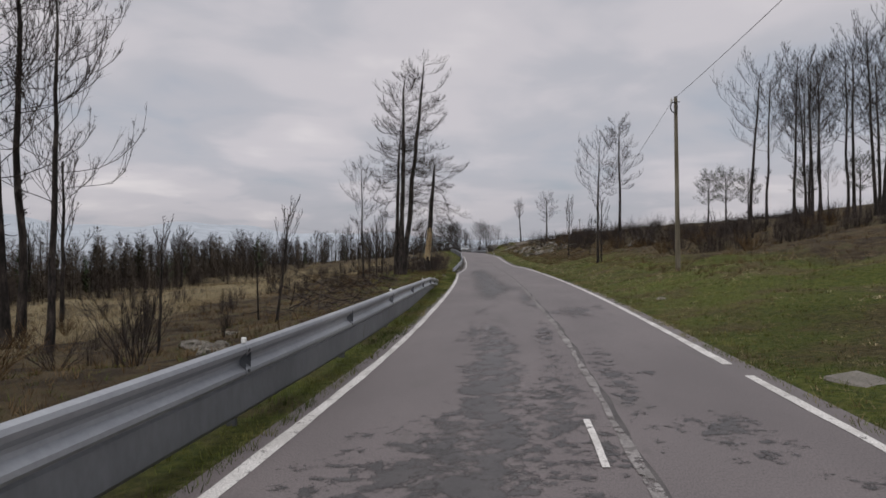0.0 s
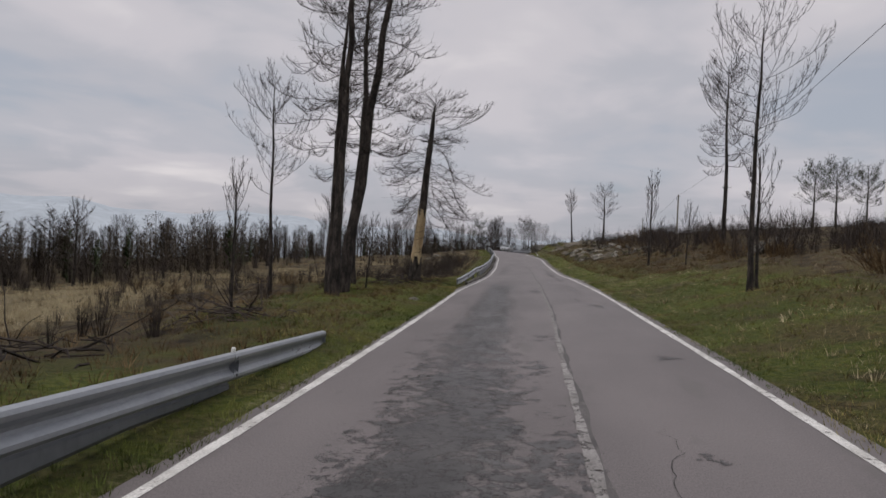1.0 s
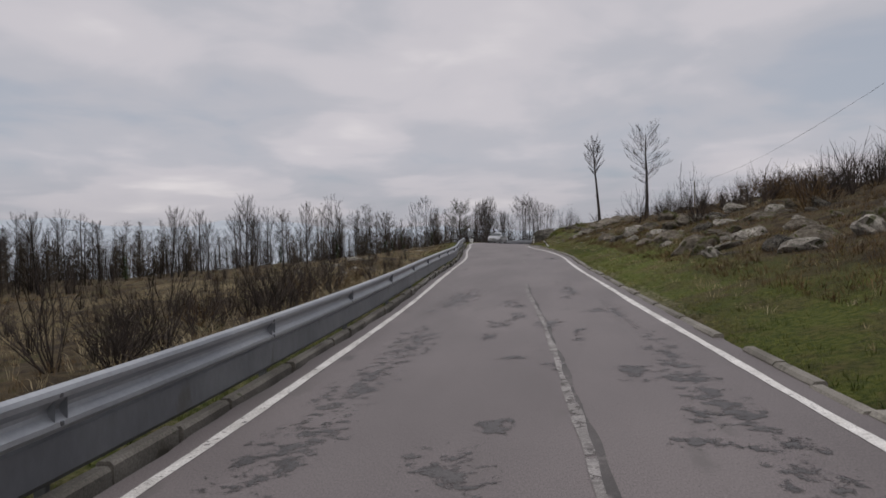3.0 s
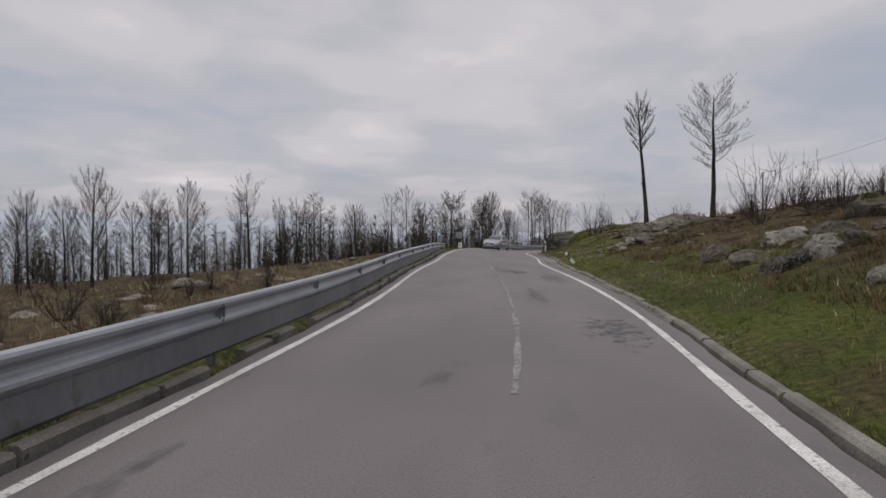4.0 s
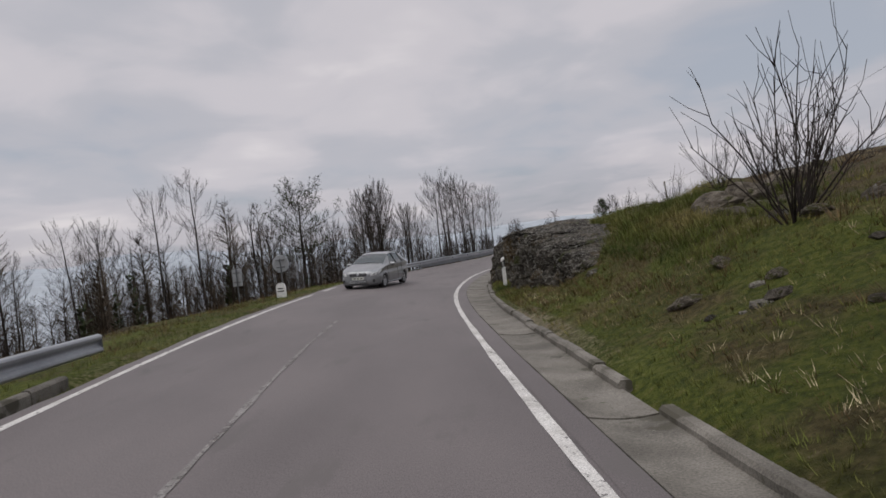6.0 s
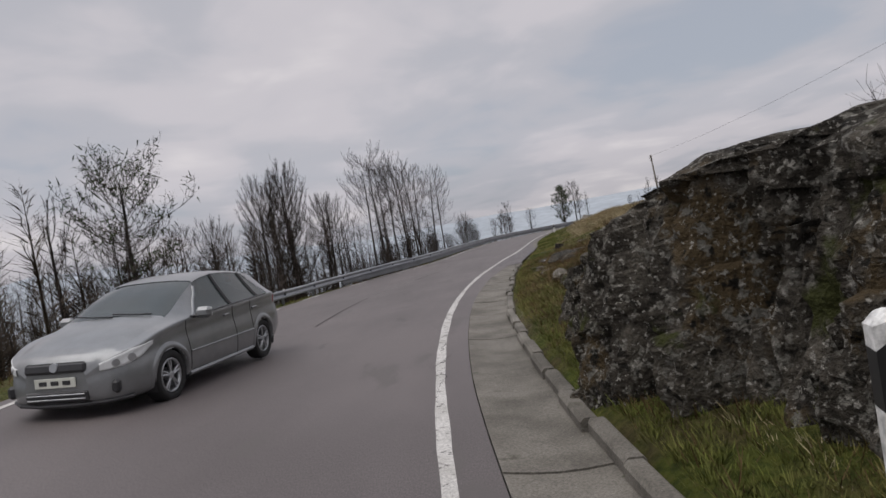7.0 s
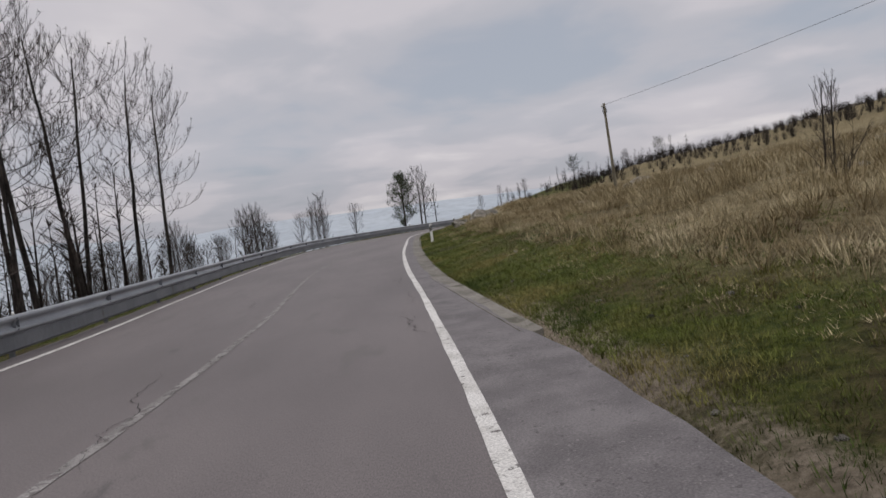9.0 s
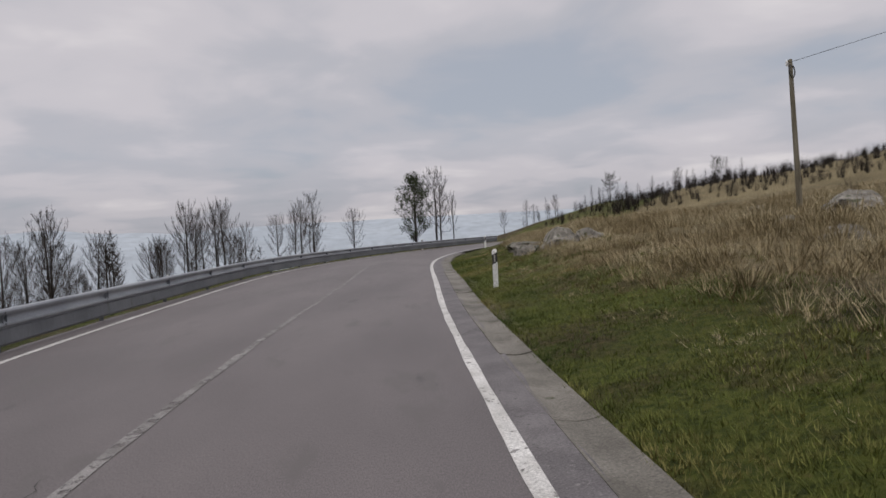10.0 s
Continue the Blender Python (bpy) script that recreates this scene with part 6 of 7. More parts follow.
blades("rock_foot_litter", "brown dead stems at the foot of the rock", BRACKEN, [(1700, 1, 146, 178, 0.8, 2.4, 0.05, 0.18, 9, 1.0), (1600, 1, 144, 178, 2.0, 5.0, 0.06, 0.20, 9, 0.9), (2600, 1, 163, 177, 1.6, 5.0, 0.05, 0.18, 12, 1.0)], 37)
blades("straw_grass", "tall dead straw-coloured grass", STRAW,
       [(2600, 1, 190, 245, 3.2, 9, 0.1, 0.34, 14, 1.0), (8000, 1, 170, 245, 6, 40, 0.15, 0.42, 14, 0.9), (2500, 1, 166, 245, 6, 18, 0.10, 0.32, 10, 0.8), (1300, 1, 194, 250, 3.6, 9, 0.16, 0.42, 30, 0.85), (3400, 1, 172, 262, 7.0, 44, 0.36, 0.7, 60, 0.75), (5000, 1, 183, 240, 2.0, 9, 0.03, 0.09, 9, 1.6), (2500, 1, 120, 175, 1.2, 7, 0.04, 0.13, 9, 1.2), (3600, 1, 0, 62, 0.8, 7, 0.03, 0.08, 9, 1.6), (2500, 1, 150, 240, 2.2, 8, 0.05, 0.13, 8, 0.9), (2500, 1, 20, 120, 1.5, 10, 0.06, 0.2, 7, 0.8), (4500, -1, 2, 85, 11, 32, 0.2, 0.5, 9, 0.6), (2600, -1, 60, 130, 3, 14, 0.15, 0.4, 8, 0.6)], 32)
blades("bracken", "dead brown bracken and burnt heather litter", BRACKEN,
       [(9000, 1, 58, 125, 2.4, 12, 0.08, 0.28, 8, 0.9), (8000, 1, 20, 142, 4.0, 22, 0.10, 0.34, 8, 0.9), (4500, 1, 112, 185, 1.2, 7, 0.04, 0.14, 8, 1.1), (6500, 1, 158, 184, 1.0, 9, 0.04, 0.14, 9, 1.1), (3000, 1, 142, 185, 2.2, 12, 0.08, 0.24, 8, 0.9), (5500, -1, 0, 60, 1.5, 10, 0.06, 0.22, 8, 1.2), (3500, 1, 0, 62, 1.0, 8, 0.03, 0.11, 8, 1.2), (3500, 1, 185, 240, 2.5, 20, 0.06, 0.2, 8, 1.0), (9000, -1, 0, 145, 2.4, 26, 0.10, 0.34, 8, 0.9), (5000, -1, 0, 150, 24, 60, 0.2, 0.34, 8, 0.9), (2500, -1, 145, 230, 1.5, 12, 0.12, 0.34, 8, 0.9), (700, 1, -2, 120, 0.7, 3.5, 0.04, 0.1, 6, 1.5)], 33)

# brush piles of cut, burnt branches
for k, (s, u, r) in enumerate([(21, -6.5, 2.2), (26, -7.0, 2.4), (31, -7.6, 2.2), (52.5, -6.4, 1.8), (57.5, -6.9, 1.6), (36.5, -6.9, 1.7), (64.5, -6.5, 2.0), (71, -6.2, 2.0), (142.5, 10.8, 1.2), (118, 12.0, 2.0), (112, 13.5, 2.0)]):
    rng = np.random.RandomState(70 + k)
    sh = Shape()
    gz = spot(s, u)[2]
    for _ in range(70):
        ds, du = rng.normal(0, r * 0.42, 2)
        x, y, z = spot(s + ds, u + du)
        a = rng.uniform(0, 6.28)
        el = rng.normal(0.12, 0.28)
        pts, _ = bend(rng, (x, y, z + rng.uniform(0.0, 0.28)), (math.cos(a) * math.cos(el), math.sin(a) * math.cos(el), math.sin(el)), rng.uniform(0.4, 1.7), 4, rng.normal(0, 0.3), 0.12)
        th = rng.uniform(0.007, 0.024)
        sh.tube(pts, np.linspace(th, th * 0.4, 4), 4)
    single("brush_pile", sh, TWIG, "heap of cut and charred branches on the ground", "brush pile", "brush piles", kind="stuff")
# stump, and a scrap of sheeting caught in the grass
x, y, z = spot(185.4, 3.5)
stump = thing("tree_stump", "short charred tree stump in the grass", "stump", at=pose(x, y, z))
part("stump", Shape().tube([(0, 0, -.1), (0, 0, .1), (.02, 0, .22)], [.26, .2, .18], 10, True), BARK, stump)
part("root", Shape().tube([(0, 0, .05), (.3, .1, .06), (.55, .15, -.05)], [.1, .07, .03], 6, True), BARK, stump)
x, y, z = spot(176.2, 2.5)
rng = np.random.RandomState(8)
sheet_co = [(i * 0.09 - 0.2, j * 0.08 - 0.12, 0.10 + 0.07 * rng.rand() + 0.05 * math.sin(i * 2.1 + j)) for i in range(6) for j in range(5)]
litter = Shape().add(sheet_co, [(i * 5 + j, i * 5 + j + 1, i * 5 + j + 6, i * 5 + j + 5) for i in range(5) for j in range(4)])
ob = single("litter", litter, GREY_BACK, "crumpled pale scrap of sheeting in the grass", "litter")
ob.matrix_world = pose(x, y, z, 8, 5, 30) @ Matrix.Diagonal((0.5, 0.5, 0.45, 1))
ob.modifiers.new("thickness", "SOLIDIFY").thickness = 0.004


# ---- the oncoming car, a silver five-door hatchback ----
SILVER = plain("silver_car_paint", (0.225, 0.233, 0.238), 0.33, 0.5)
SILVER.node_tree.nodes["Principled BSDF"].inputs["Coat Weight"].default_value = 0.6
RUBBER = plain("tyre_rubber", (0.018, 0.018, 0.018), 0.85)
ALLOY = plain("alloy_wheel", (0.40, 0.41, 0.42), 0.35, 0.7)
GLASS = plain("tinted_car_glass", (0.035, 0.05, 0.05), 0.04, spec=0.9)
GLASS.node_tree.nodes["Principled BSDF"].inputs["Transmission Weight"].default_value = 0.25
LENS = plain("clear_headlamp", (0.66, 0.68, 0.68), 0.10)
TRIM = plain("dark_car_trim", (0.025, 0.025, 0.027), 0.45)
CABIN = plain("dark_grey_cabin", (0.03, 0.031, 0.033), 0.9)
PLATE = plain("pale_plate", (0.55, 0.56, 0.50), 0.5)
RED = plain("red_lamp_glass", (0.22, 0.01, 0.01), 0.15)

# along the car: x, half width, underside, shoulder, roof or bonnet, its half width
STATION = [(2.15, 0.40, 0.28, 0.54, 0.62, 0.36), (2.09, 0.57, 0.23, 0.64, 0.715, 0.50), (1.98, 0.71, 0.20, 0.715, 0.785, 0.60), (1.80, 0.835, 0.19, 0.775, 0.845, 0.66), (1.5, 0.905, 0.19, 0.865, 0.935, 0.70), (1.15, 0.915, 0.19, 0.92, 1.01, 0.72),
           (0.95, 0.92, 0.19, 0.94, 1.09, 0.715), (0.5, 0.92, 0.18, 0.955, 1.30, 0.665), (0.12, 0.92, 0.18, 0.965, 1.435, 0.61), (-0.35, 0.92, 0.18, 0.98, 1.50, 0.58), (-0.9, 0.92, 0.18, 0.995, 1.495, 0.565), (-1.4, 0.915, 0.19, 1.01, 1.445, 0.555),
           (-1.75, 0.90, 0.22, 1.02, 1.385, 0.55), (-1.98, 0.87, 0.28, 1.0, 1.24, 0.57), (-2.12, 0.80, 0.36, 0.90, 1.05, 0.60), (-2.19, 0.62, 0.42, 0.70, 0.76, 0.46)]


def car_ring(x):
    w, zb, zs, zt, wt = spline([(-r[0], *r[1:]) for r in STATION], [-x])[0]
    side = [(0.0, zb), (w * 0.84, zb), (w * 0.95, zb + 0.05)]
    for q in np.linspace(0.12, 0.88, 9):
        z = zb + 0.05 + (zs - zb - 0.05) * q
        side.append((w * (0.95 + 0.05 * math.sin(math.pi * min(1, q * 1.25 + 0.05))), z))
    side += [(w * 0.965, zs), (w * 0.955, zs + 0.012)]
    top = zs + 0.012
    for q in np.linspace(1 / 9, 1, 9):
        side.append((w * 0.955 + (wt - w * 0.955) * (q ** 0.85), top + (zt - 0.035 - top) * q))
    side += [(wt * 0.93, zt - 0.008), (wt * 0.6, zt + 0.012), (0.0, zt + 0.02)]
    return side


xs = np.concatenate([np.linspace(2.15, 1.9, 8), np.linspace(1.85, -1.85, 75), np.linspace(-1.9, -2.19, 6)])
rings = np.array([[(x, y, z) for y, z in car_ring(x)] for x in xs])
N = rings.shape[1]
WELL = 14  # first row of the glass band
AXLES = (1.28, -1.36)


def car_faces():
    """Sorts the skin's faces into body and panes, for the left half."""
    sets = {}
    for i in range(len(xs) - 1):
        xm = (xs[i] + xs[i + 1]) / 2
        for j in range(N - 1):
            c = rings[[i, i, i + 1, i + 1], [j, j + 1, j, j + 1]].mean(0)
            if any(math.hypot(c[0] - a, c[2] - 0.32) < 0.345 for a in AXLES) and j < 12:
                continue
            key = "body"
            if 13 <= j < 22:
                if -0.38 < xm < 0.64 - (j - 13) * 0.058:
                    key = "front_side_window"
                elif -1.28 < xm < -0.46:
                    key = "rear_side_window"
                elif -1.72 + (j - 13) * 0.034 < xm < -1.34:
                    key = "quarter_window"
            if j >= 22 and 0.14 < xm < 1.06:
                key = "windscreen"
            if j >= 22 and -1.95 < xm < -1.48:
                key = "rear_window"
            sets.setdefault(key, []).append((i, j))
    return sets


def skin(cells, mirror, sink=0.0, both=False):
    sh = Shape()
    for sgn in ((1, -1) if both else ((-1,) if mirror else (1,))):
        index, verts, faces = {}, [], []
        for i, j in cells:
            f = []
            for a, b in ((i, j), (i, j + 1), (i + 1, j + 1), (i + 1, j)):
                if (a, b) not in index:
                    index[a, b] = len(verts)
                    p = rings[a, b] * (1, sgn, 1)
                    if sink:
                        p = p - np.array([0, sgn * sink if b < 22 else 0, sink if b >= 22 else 0])
                    verts.append(p)
                f.append(index[a, b])
            faces.append(f[::-1] if sgn > 0 else f)
        sh.add(verts, faces)
    return sh


s0, u0 = 162.3, -4.42
px, py, pz = places(np.array([s0]), np.array([u0]))
tilt = math.degrees(math.atan(float(across(np.array([s0]))[2][0])))
hd = math.degrees(float(heading(np.array([s0]))[0]))
car = thing("car", "silver five-door hatchback on the oncoming lane of the road", "car", at=pose(float(px[0]), float(py[0]), float(pz[0]) - float(across(np.array([s0]))[2][0]) * u0, 0, 0, -hd) @ pose(0, 0, 0, 0, tilt, 0) @ pose(0, 0, 0, 0, 0, -90 - 8))
sets = car_faces()
hull = skin(sets["body"], False, both=True)
for e in (0, -1):
    hull.add(np.concatenate([rings[e], rings[e][::-1] * (1, -1, 1)]), [tuple(range(2 * N)) if e == 0 else tuple(range(2 * N))[::-1]])
body = part("body", hull, SILVER, car, smooth=True)
part("windscreen", skin(sets["windscreen"], False, 0.008, True), GLASS, car, "large sloping windscreen", True)
part("rear_window", skin(sets["rear_window"], False, 0.008, True), GLASS, car, "dark rear window", True)
for key in ("front_side_window", "rear_side_window", "quarter_window"):
    for mir in (False, True):
        part(key, skin(sets[key], mir, 0.008), GLASS, car, "tinted side window", True)
part("cabin_floor", Shape().box((2.4, 1.5, 0.5), (-0.5, 0, 0.55), 0.05), CABIN, car)
part("dashboard", Shape().box((0.4, 1.4, 0.25), (0.6, 0, 0.88), 0.08), CABIN, car)
for y in (0.37, -0.37):
    seat = Shape().box((0.18, 0.5, 0.6), (-0.45, y, 0.98), 0.07, pose(0, 0, 0, 0, -14, 0)).box((0.10, 0.27, 0.17), (-0.55, y, 1.33), 0.04)
    part("seat", seat, CABIN, car)
def on_skin(x, z, out=0.0):
    """A point of the left side at x and height z."""
    r = np.array(car_ring(x))
    y = np.interp(z, r[1:14, 1], r[1:14, 0])
    return np.array([x, y + out, z])


for ax in AXLES:
    for sgn in (1, -1):
        wheel = part("wheel", Shape().tube([(ax, sgn * 0.66, 0.315), (ax, sgn * 0.80, 0.315)], 0.10, 14, True), TRIM, car)
        ang = np.linspace(0, 2 * np.pi, 36, endpoint=False)
        prof = [(0.205, 0.69), (0.30, 0.685), (0.315, 0.71), (0.316, 0.85), (0.302, 0.885), (0.255, 0.892), (0.215, 0.875), (0.205, 0.86)]
        rr = [[(ax + r * math.cos(a), sgn * y, 0.315 + r * math.sin(a)) for a in ang] for r, y in prof]
        part("tyre", Shape().loft(rr), RUBBER, wheel, "black tyre", True)
        rim = Shape()
        prof = [(0.212, 0.70), (0.212, 0.878), (0.195, 0.880), (0.190, 0.83), (0.190, 0.72)]
        rim.loft([[(ax + r * math.cos(a), sgn * y, 0.315 + r * math.sin(a)) for a in ang] for r, y in prof])
        part("rim", rim, ALLOY, wheel, "silver alloy rim", True)
        part("hub", Shape().tube([(ax, sgn * 0.80, 0.315), (ax, sgn * 0.875, 0.315), (ax, sgn * 0.882, 0.315)], [0.06, 0.05, 0.03], 14, True), ALLOY, wheel)
        for k in range(5):
            a = k * 2 * np.pi / 5 + 0.3
            for da in (-0.13, 0.13):
                p0 = (ax + 0.045 * math.cos(a + da), sgn * 0.868, 0.315 + 0.045 * math.sin(a + da))
                p1 = (ax + 0.20 * math.cos(a + da * 1.1), sgn * 0.862, 0.315 + 0.20 * math.sin(a + da * 1.1))
                part("spoke", Shape().tube([p0, p1], [0.016, 0.014], 6, True), ALLOY, wheel)
        arch = []
        for a in np.linspace(-0.25, np.pi + 0.25, 34):
            arch.append([np.array(on_skin(ax + q * math.cos(a), max(0.24, 0.32 + q * math.sin(a)), d)) * (1, sgn, 1) for q, d in ((0.335, -0.06), (0.337, 0.008), (0.35, 0.016), (0.385, 0.012), (0.41, 0.001))])
        part("wheel_arch", Shape().loft(arch, close=False), SILVER, car, smooth=True)
        well = Shape()
        wa = np.linspace(-0.4, np.pi + 0.4, 24)
        well.loft([[(ax + 0.36 * math.cos(a), sgn * y, 0.32 + 0.36 * math.sin(a)) for a in wa] for y in (0.895, 0.55)], close=False)
        well.add([(ax, sgn * 0.56, 0.3)] + [(ax + 0.36 * math.cos(a), sgn * 0.55, 0.32 + 0.36 * math.sin(a)) for a in wa], [(0, k, k + 1) for k in range(1, 24)])
        part("wheel_well", well, TRIM, car)


for sgn in (1, -1):
    fl = lambda p: np.asarray(p) * (1, sgn, 1)  # noqa: E731
    lamp, cols = Shape(), []
    for x in np.linspace(1.56, 2.10, 12):
        low, high = np.interp(x, [1.58, 1.75, 1.95, 2.115], [0.755, 0.655, 0.585, 0.565]), np.interp(x, [1.58, 1.85, 2.03, 2.115], [0.80, 0.765, 0.70, 0.64])
        cols.append([fl(on_skin(x, z, 0.010) + (0.006, 0, 0)) for z in np.linspace(low, high, 6)])
    lamp.loft([[p - fl((0.05, 0.05, 0)) for p in c[:1]] + c + [p - fl((0.05, 0.05, 0)) for p in c[-1:]] for c in cols], close=False)
    light = part("headlight", lamp, LENS, car, "clear swept headlight", True)
    for x, z, rad in ((1.86, 0.665, 0.050), (2.0, 0.635, 0.046)):
        c = on_skin(x, z, 0.012)
        part("reflector", Shape().tube([fl(c), fl(c + (0.012, 0.012, 0))], [rad, rad * 0.9], 14, True), ALLOY, light, "round chrome reflector")
    ring = [[rings[np.argmin(abs(xs - x)), j] for x, j in zip(np.linspace(0.68, 0.20, 9), range(13, 22))]]
    part("pillar", Shape().tube([fl(p + (0.01, 0.004, 0)) for p in ring[0]], 0.022, 8), SILVER, car, smooth=True)
    for x in (-0.42, -1.31):
        i = int(np.argmin(abs(xs - x)))
        part("pillar", Shape().tube([fl(rings[i, j] + (0, 0.0, 0)) for j in range(13, 23)], 0.026, 6), TRIM, car, "black window pillar")
    part("fog_lamp", Shape().tube([fl((1.95, 0.61, 0.375)), fl((2.035, 0.60, 0.375))], 0.045, 14, True), LENS, car)
    part("fog_lamp_recess", Shape().box((0.09, 0.27, 0.15), fl((1.985, 0.60, 0.375)), 0.03, pose(0, 0, 0, 0, 0, -34 * sgn)), TRIM, car)
    mirror = part("door_mirror", Shape().box((0.12, 0.22, 0.15), fl((0.62, 1.02, 1.0)), 0.045), SILVER, car, smooth=False)
    part("mirror_arm", Shape().box((0.08, 0.12, 0.04), fl((0.63, 0.91, 0.96)), 0.012), TRIM, mirror)
    part("mirror_glass", Shape().box((0.012, 0.17, 0.11), fl((0.557, 1.02, 1.0)), 0.004), LENS, mirror)
    for x in (-0.22, -1.12):
        p = on_skin(x, 0.86, 0.018)
        part("door_handle", Shape().box((0.17, 0.03, 0.035), fl(p), 0.010), SILVER, car)
    for x0, z0, z1 in ((0.86, 0.30, 0.93), (-0.42, 0.24, 0.965), (-1.02, 0.55, 0.985)):
        pts = [fl(on_skin(x0 + (0.0 if x0 > -1 else 0.10 * (0.985 - z)), z, 0.001)) for z in np.linspace(z0, z1, 9)]
        part("door_gap", Shape().tube(pts, 0.006, 5), TRIM, car)
    part("side_moulding", Shape().tube([fl(on_skin(x, 0.53, 0.006)) for x in np.linspace(0.86, -0.98, 14)], 0.013, 6, True), SILVER, car)
    part("sill", Shape().tube([fl(on_skin(x, 0.245, 0.0)) for x in np.linspace(0.88, -0.96, 14)], 0.03, 6, True), SILVER, car)
    part("tail_light", Shape().box((0.16, 0.12, 0.30), fl((-1.94, 0.775, 0.88)), 0.04, pose(0, 0, 0, 0, -14, 0)), RED, car)
    part("window_trim", Shape().tube([fl(np.array([x, np.interp(x, [-1.6, 0.65], [0.88, 0.895]), np.interp(x, [-1.6, 0.65], [1.03, 0.965])])) for x in np.linspace(0.65, -1.6, 16)], 0.012, 5), TRIM, car)
part("grille", Shape().box((0.05, 0.78, 0.125), (2.135, 0, 0.635), 0.03, pose(0, 0, 0, 0, -14, 0)), TRIM, car, "dark upper grille")
part("badge", Shape().tube([(2.14, 0, 0.645), (2.168, 0, 0.65)], [0.055, 0.05], 18, True), ALLOY, car, "small oval badge")
part("lower_grille", Shape().box((0.05, 0.80, 0.13), (2.145, 0, 0.315), 0.02), TRIM, car)
for z in (0.29, 0.34):
    part("grille_bar", Shape().box((0.03, 0.74, 0.014), (2.168, 0, z), 0.004), ALLOY, car)
plate = part("number_plate", Shape().box((0.015, 0.52, 0.11), (2.16, 0, 0.475), 0.004), PLATE, car, "pale number plate")
for y in (-0.15, 0.0, 0.15):
    part("plate_bar", Shape().box((0.004, 0.10, 0.05), (2.169, y, 0.475), 0.001), TRIM, plate, "dark bar in place of characters")
part("front_bumper_lip", Shape().tube([(1.88, 0.78, 0.225), (2.06, 0.55, 0.215), (2.13, 0.25, 0.21), (2.14, 0, 0.21), (2.13, -0.25, 0.21), (2.06, -0.55, 0.215), (1.88, -0.78, 0.225)], 0.025, 8, True), TRIM, car)
for y0, y1 in ((0.55, -0.05), (0.0, -0.58)):
    part("wiper", Shape().tube([(1.06, y0, 1.075), (1.04, (y0 + y1) / 2, 1.085), (0.99, y1, 1.105)], 0.011, 5, True), TRIM, car)
part("aerial", Shape().tube([(-1.2, 0, 1.46), (-1.38, 0, 1.66)], 0.006, 5, True), TRIM, car)

# ---- kerbs and gutters, stone by stone ----


def kerb_row(name, a, b, length, off, width, height, side, label, gap=0.025, seed=1):
    """A row of kerb stones; off: distance of the inner face from the painted line, as a table."""
    rng = np.random.RandomState(seed)
    row = tagged(new(name), label, "kerb", kind="structure")
    for p in np.arange(a, b, length):
        q = p + length - gap - rng.uniform(0, 0.02)
        h = float(np.interp(p, *np.array(height).T)) + rng.uniform(-0.03, 0.012)
        jog = rng.uniform(-0.03, 0.03)
        if rng.rand() < 0.06 and p < 150:
            continue
        ends = []
        for s, k in ((p, 0), ((p + q) / 2, 0), (q, 0)):
            o = float(np.interp(s, *np.array(off).T)) + jog
            line = float((right_line if side > 0 else left_line)(np.array([s]))[0])
            prof = [(o, -0.25), (o + width, -0.25), (o + width, h - 0.02), (o + width - 0.02, h), (o + 0.03, h), (o, h - 0.035)]
            us = line + side * np.array([w for w, _ in prof])
            x, y, z = places(np.full(len(us), s), us)
            ends.append(np.stack([x, y, z - across(np.full(len(us), s))[2] * us + np.array([d for _, d in prof])], 1))
        part("kerb_stone", Shape().loft(ends, caps=True), CONCRETE, row)
    return row


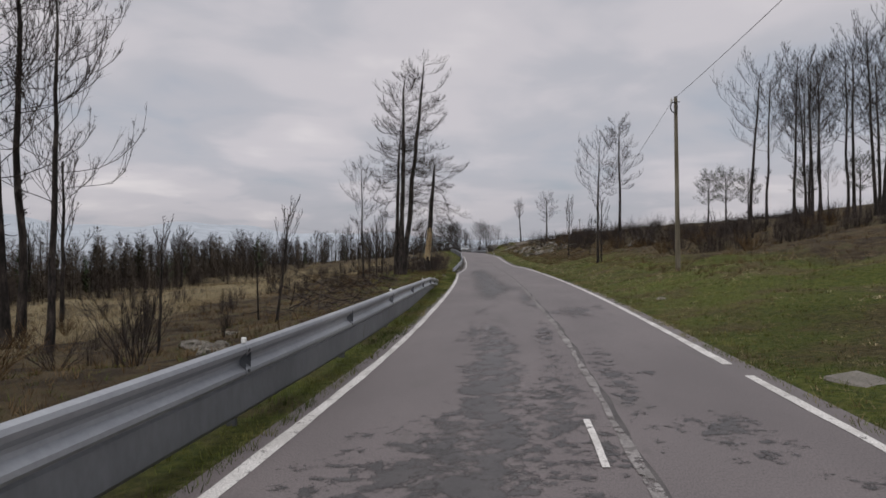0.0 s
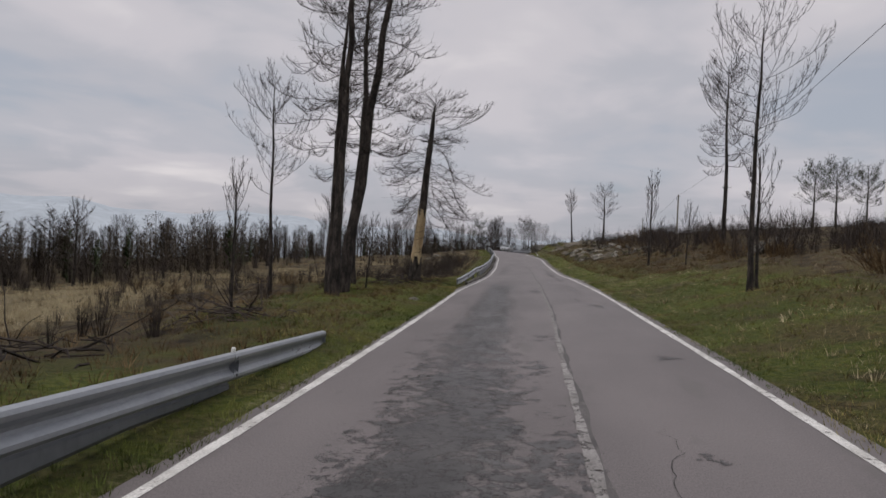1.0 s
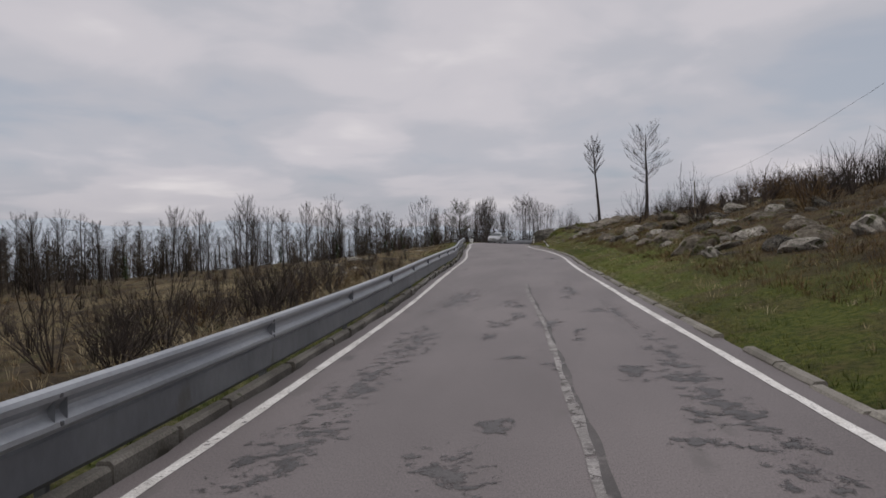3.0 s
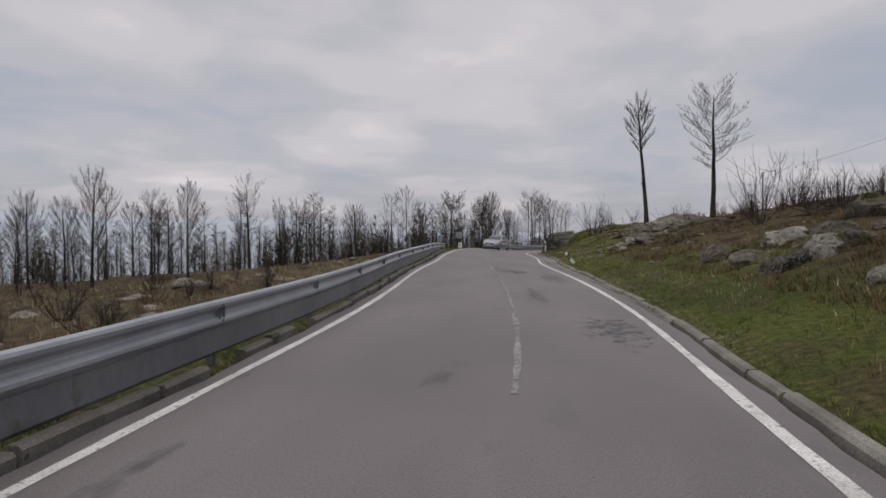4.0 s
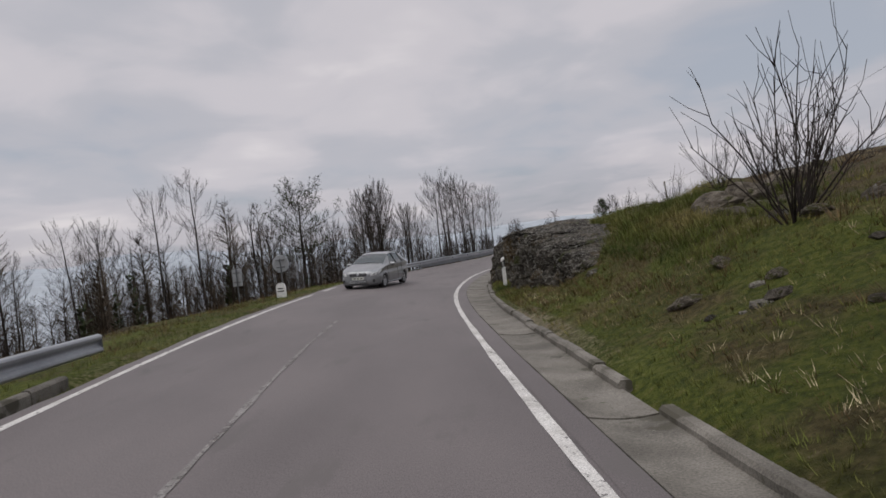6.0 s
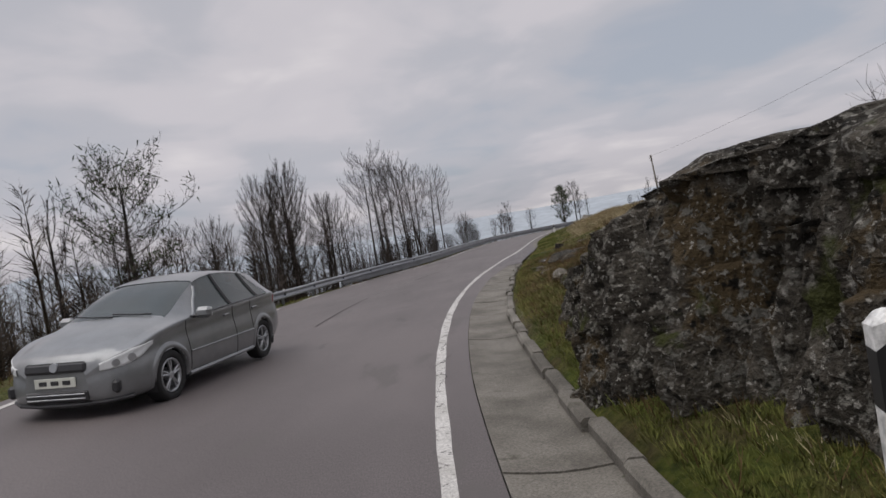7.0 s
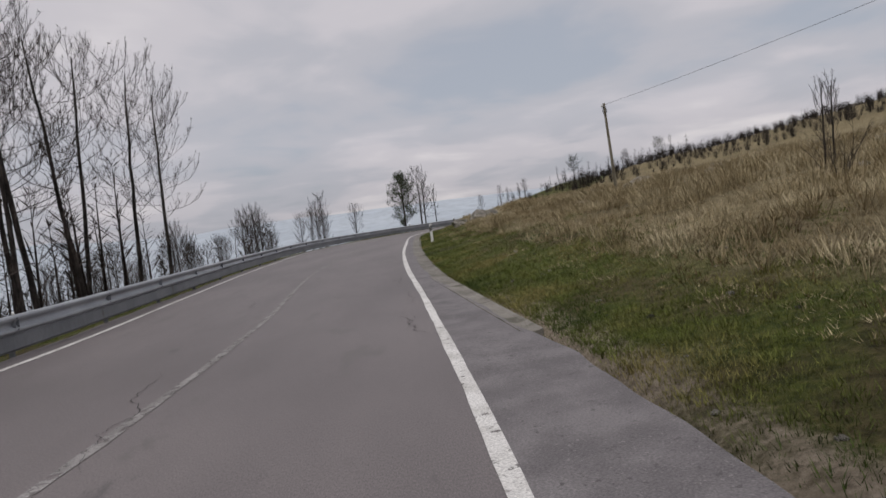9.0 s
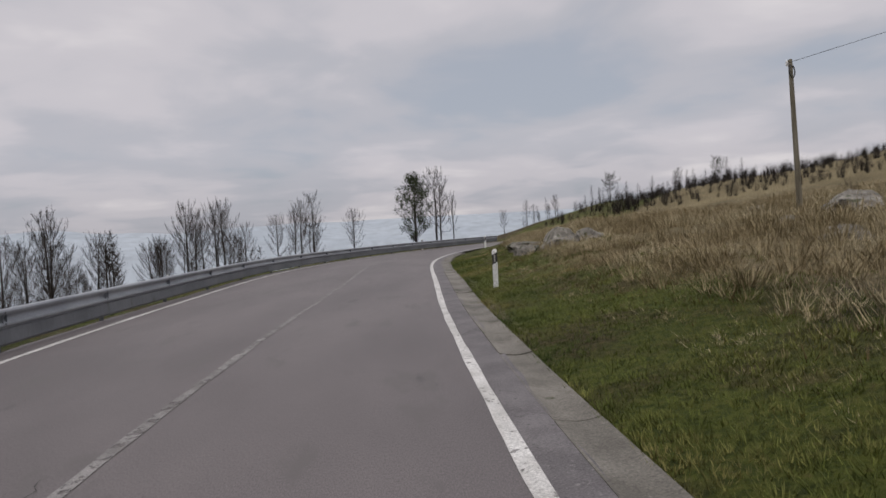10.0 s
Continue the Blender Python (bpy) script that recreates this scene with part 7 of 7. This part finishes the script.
def slab_row(a, b, length, inner, outer, label, seed):
    rng = np.random.RandomState(seed)
    row = tagged(new("gutter"), label, "gutter", kind="structure")
    p = a
    while p < b:
        q = min(p + length * rng.uniform(0.9, 1.1), b)
        dz = rng.uniform(-0.006, 0.008)
        f = np.linspace(0, 1, 5)
        ss = np.linspace(p + 0.012, q - 0.012, 4)
        lo = np.interp(ss, *np.array(inner).T) + right_line(ss)
        hi = np.interp(ss, *np.array(outer).T) + right_line(ss)
        rings_ = []
        for s, l, h in zip(ss, lo, hi):
            us = np.concatenate([l + (h - l) * f, (l + (h - l) * f)[::-1]])
            zs = np.concatenate([0.012 + dz - 0.035 * np.sin(np.pi * (f * 0.9)), np.full(5, -0.2)])
            x, y, z = places(np.full(10, s), us)
            rings_.append(np.stack([x, y, z - across(np.full(10, s))[2] * us + zs], 1))
        part("gutter_slab", Shape().loft(rings_, caps=True), CONCRETE, row)
        p = q
    return row


slab_row(104, 184.2, 3.0, [(104, 0.3), (130, 0.37), (160, 0.37), (172, 0.52), (178, 0.62), (184.6, 0.9)], [(104, 0.40), (112, 0.45), (128, 0.98), (140, 1.02), (157, 1.12), (166, 1.22), (173, 1.42), (185, 1.42)], "worn concrete gutter slabs beside the road", 3)
slab_row(198.5, 246, 2.6, [(198.5, 0.9), (203, 0.58), (206, 0.40), (246, 0.36)], [(198.5, 1.2), (203, 0.92), (206, 0.80), (246, 0.80)], "narrow rough concrete gutter edge in the grass", 4)
kerb_row("kerb", 61, 182.6, 1.0, KERB, 0.15, [(60, 0.05), (110, 0.06), (130, 0.10), (160, 0.12)], 1, "old concrete kerb stones along the bank", seed=5)
kerb_row("kerb", 58, 143, 1.0, [(58, 0.42), (72, 0.40), (120, 0.42), (143, 0.6)], 0.15, [(50, 0.09), (150, 0.09)], -1, "old concrete kerb stones under the guard rail", seed=6)
# broken culvert edge in the first verge
x, y, z = spot(7.5, 3.75)
culvert = thing("culvert_slab", "broken concrete culvert slab at the grass edge", "slab", at=pose(x, y, z - 0.03, 3, -5, 12))
part("slab", Shape().box((0.5, 0.95, 0.16), (0, 0, -0.05), 0.03), CONCRETE, culvert)
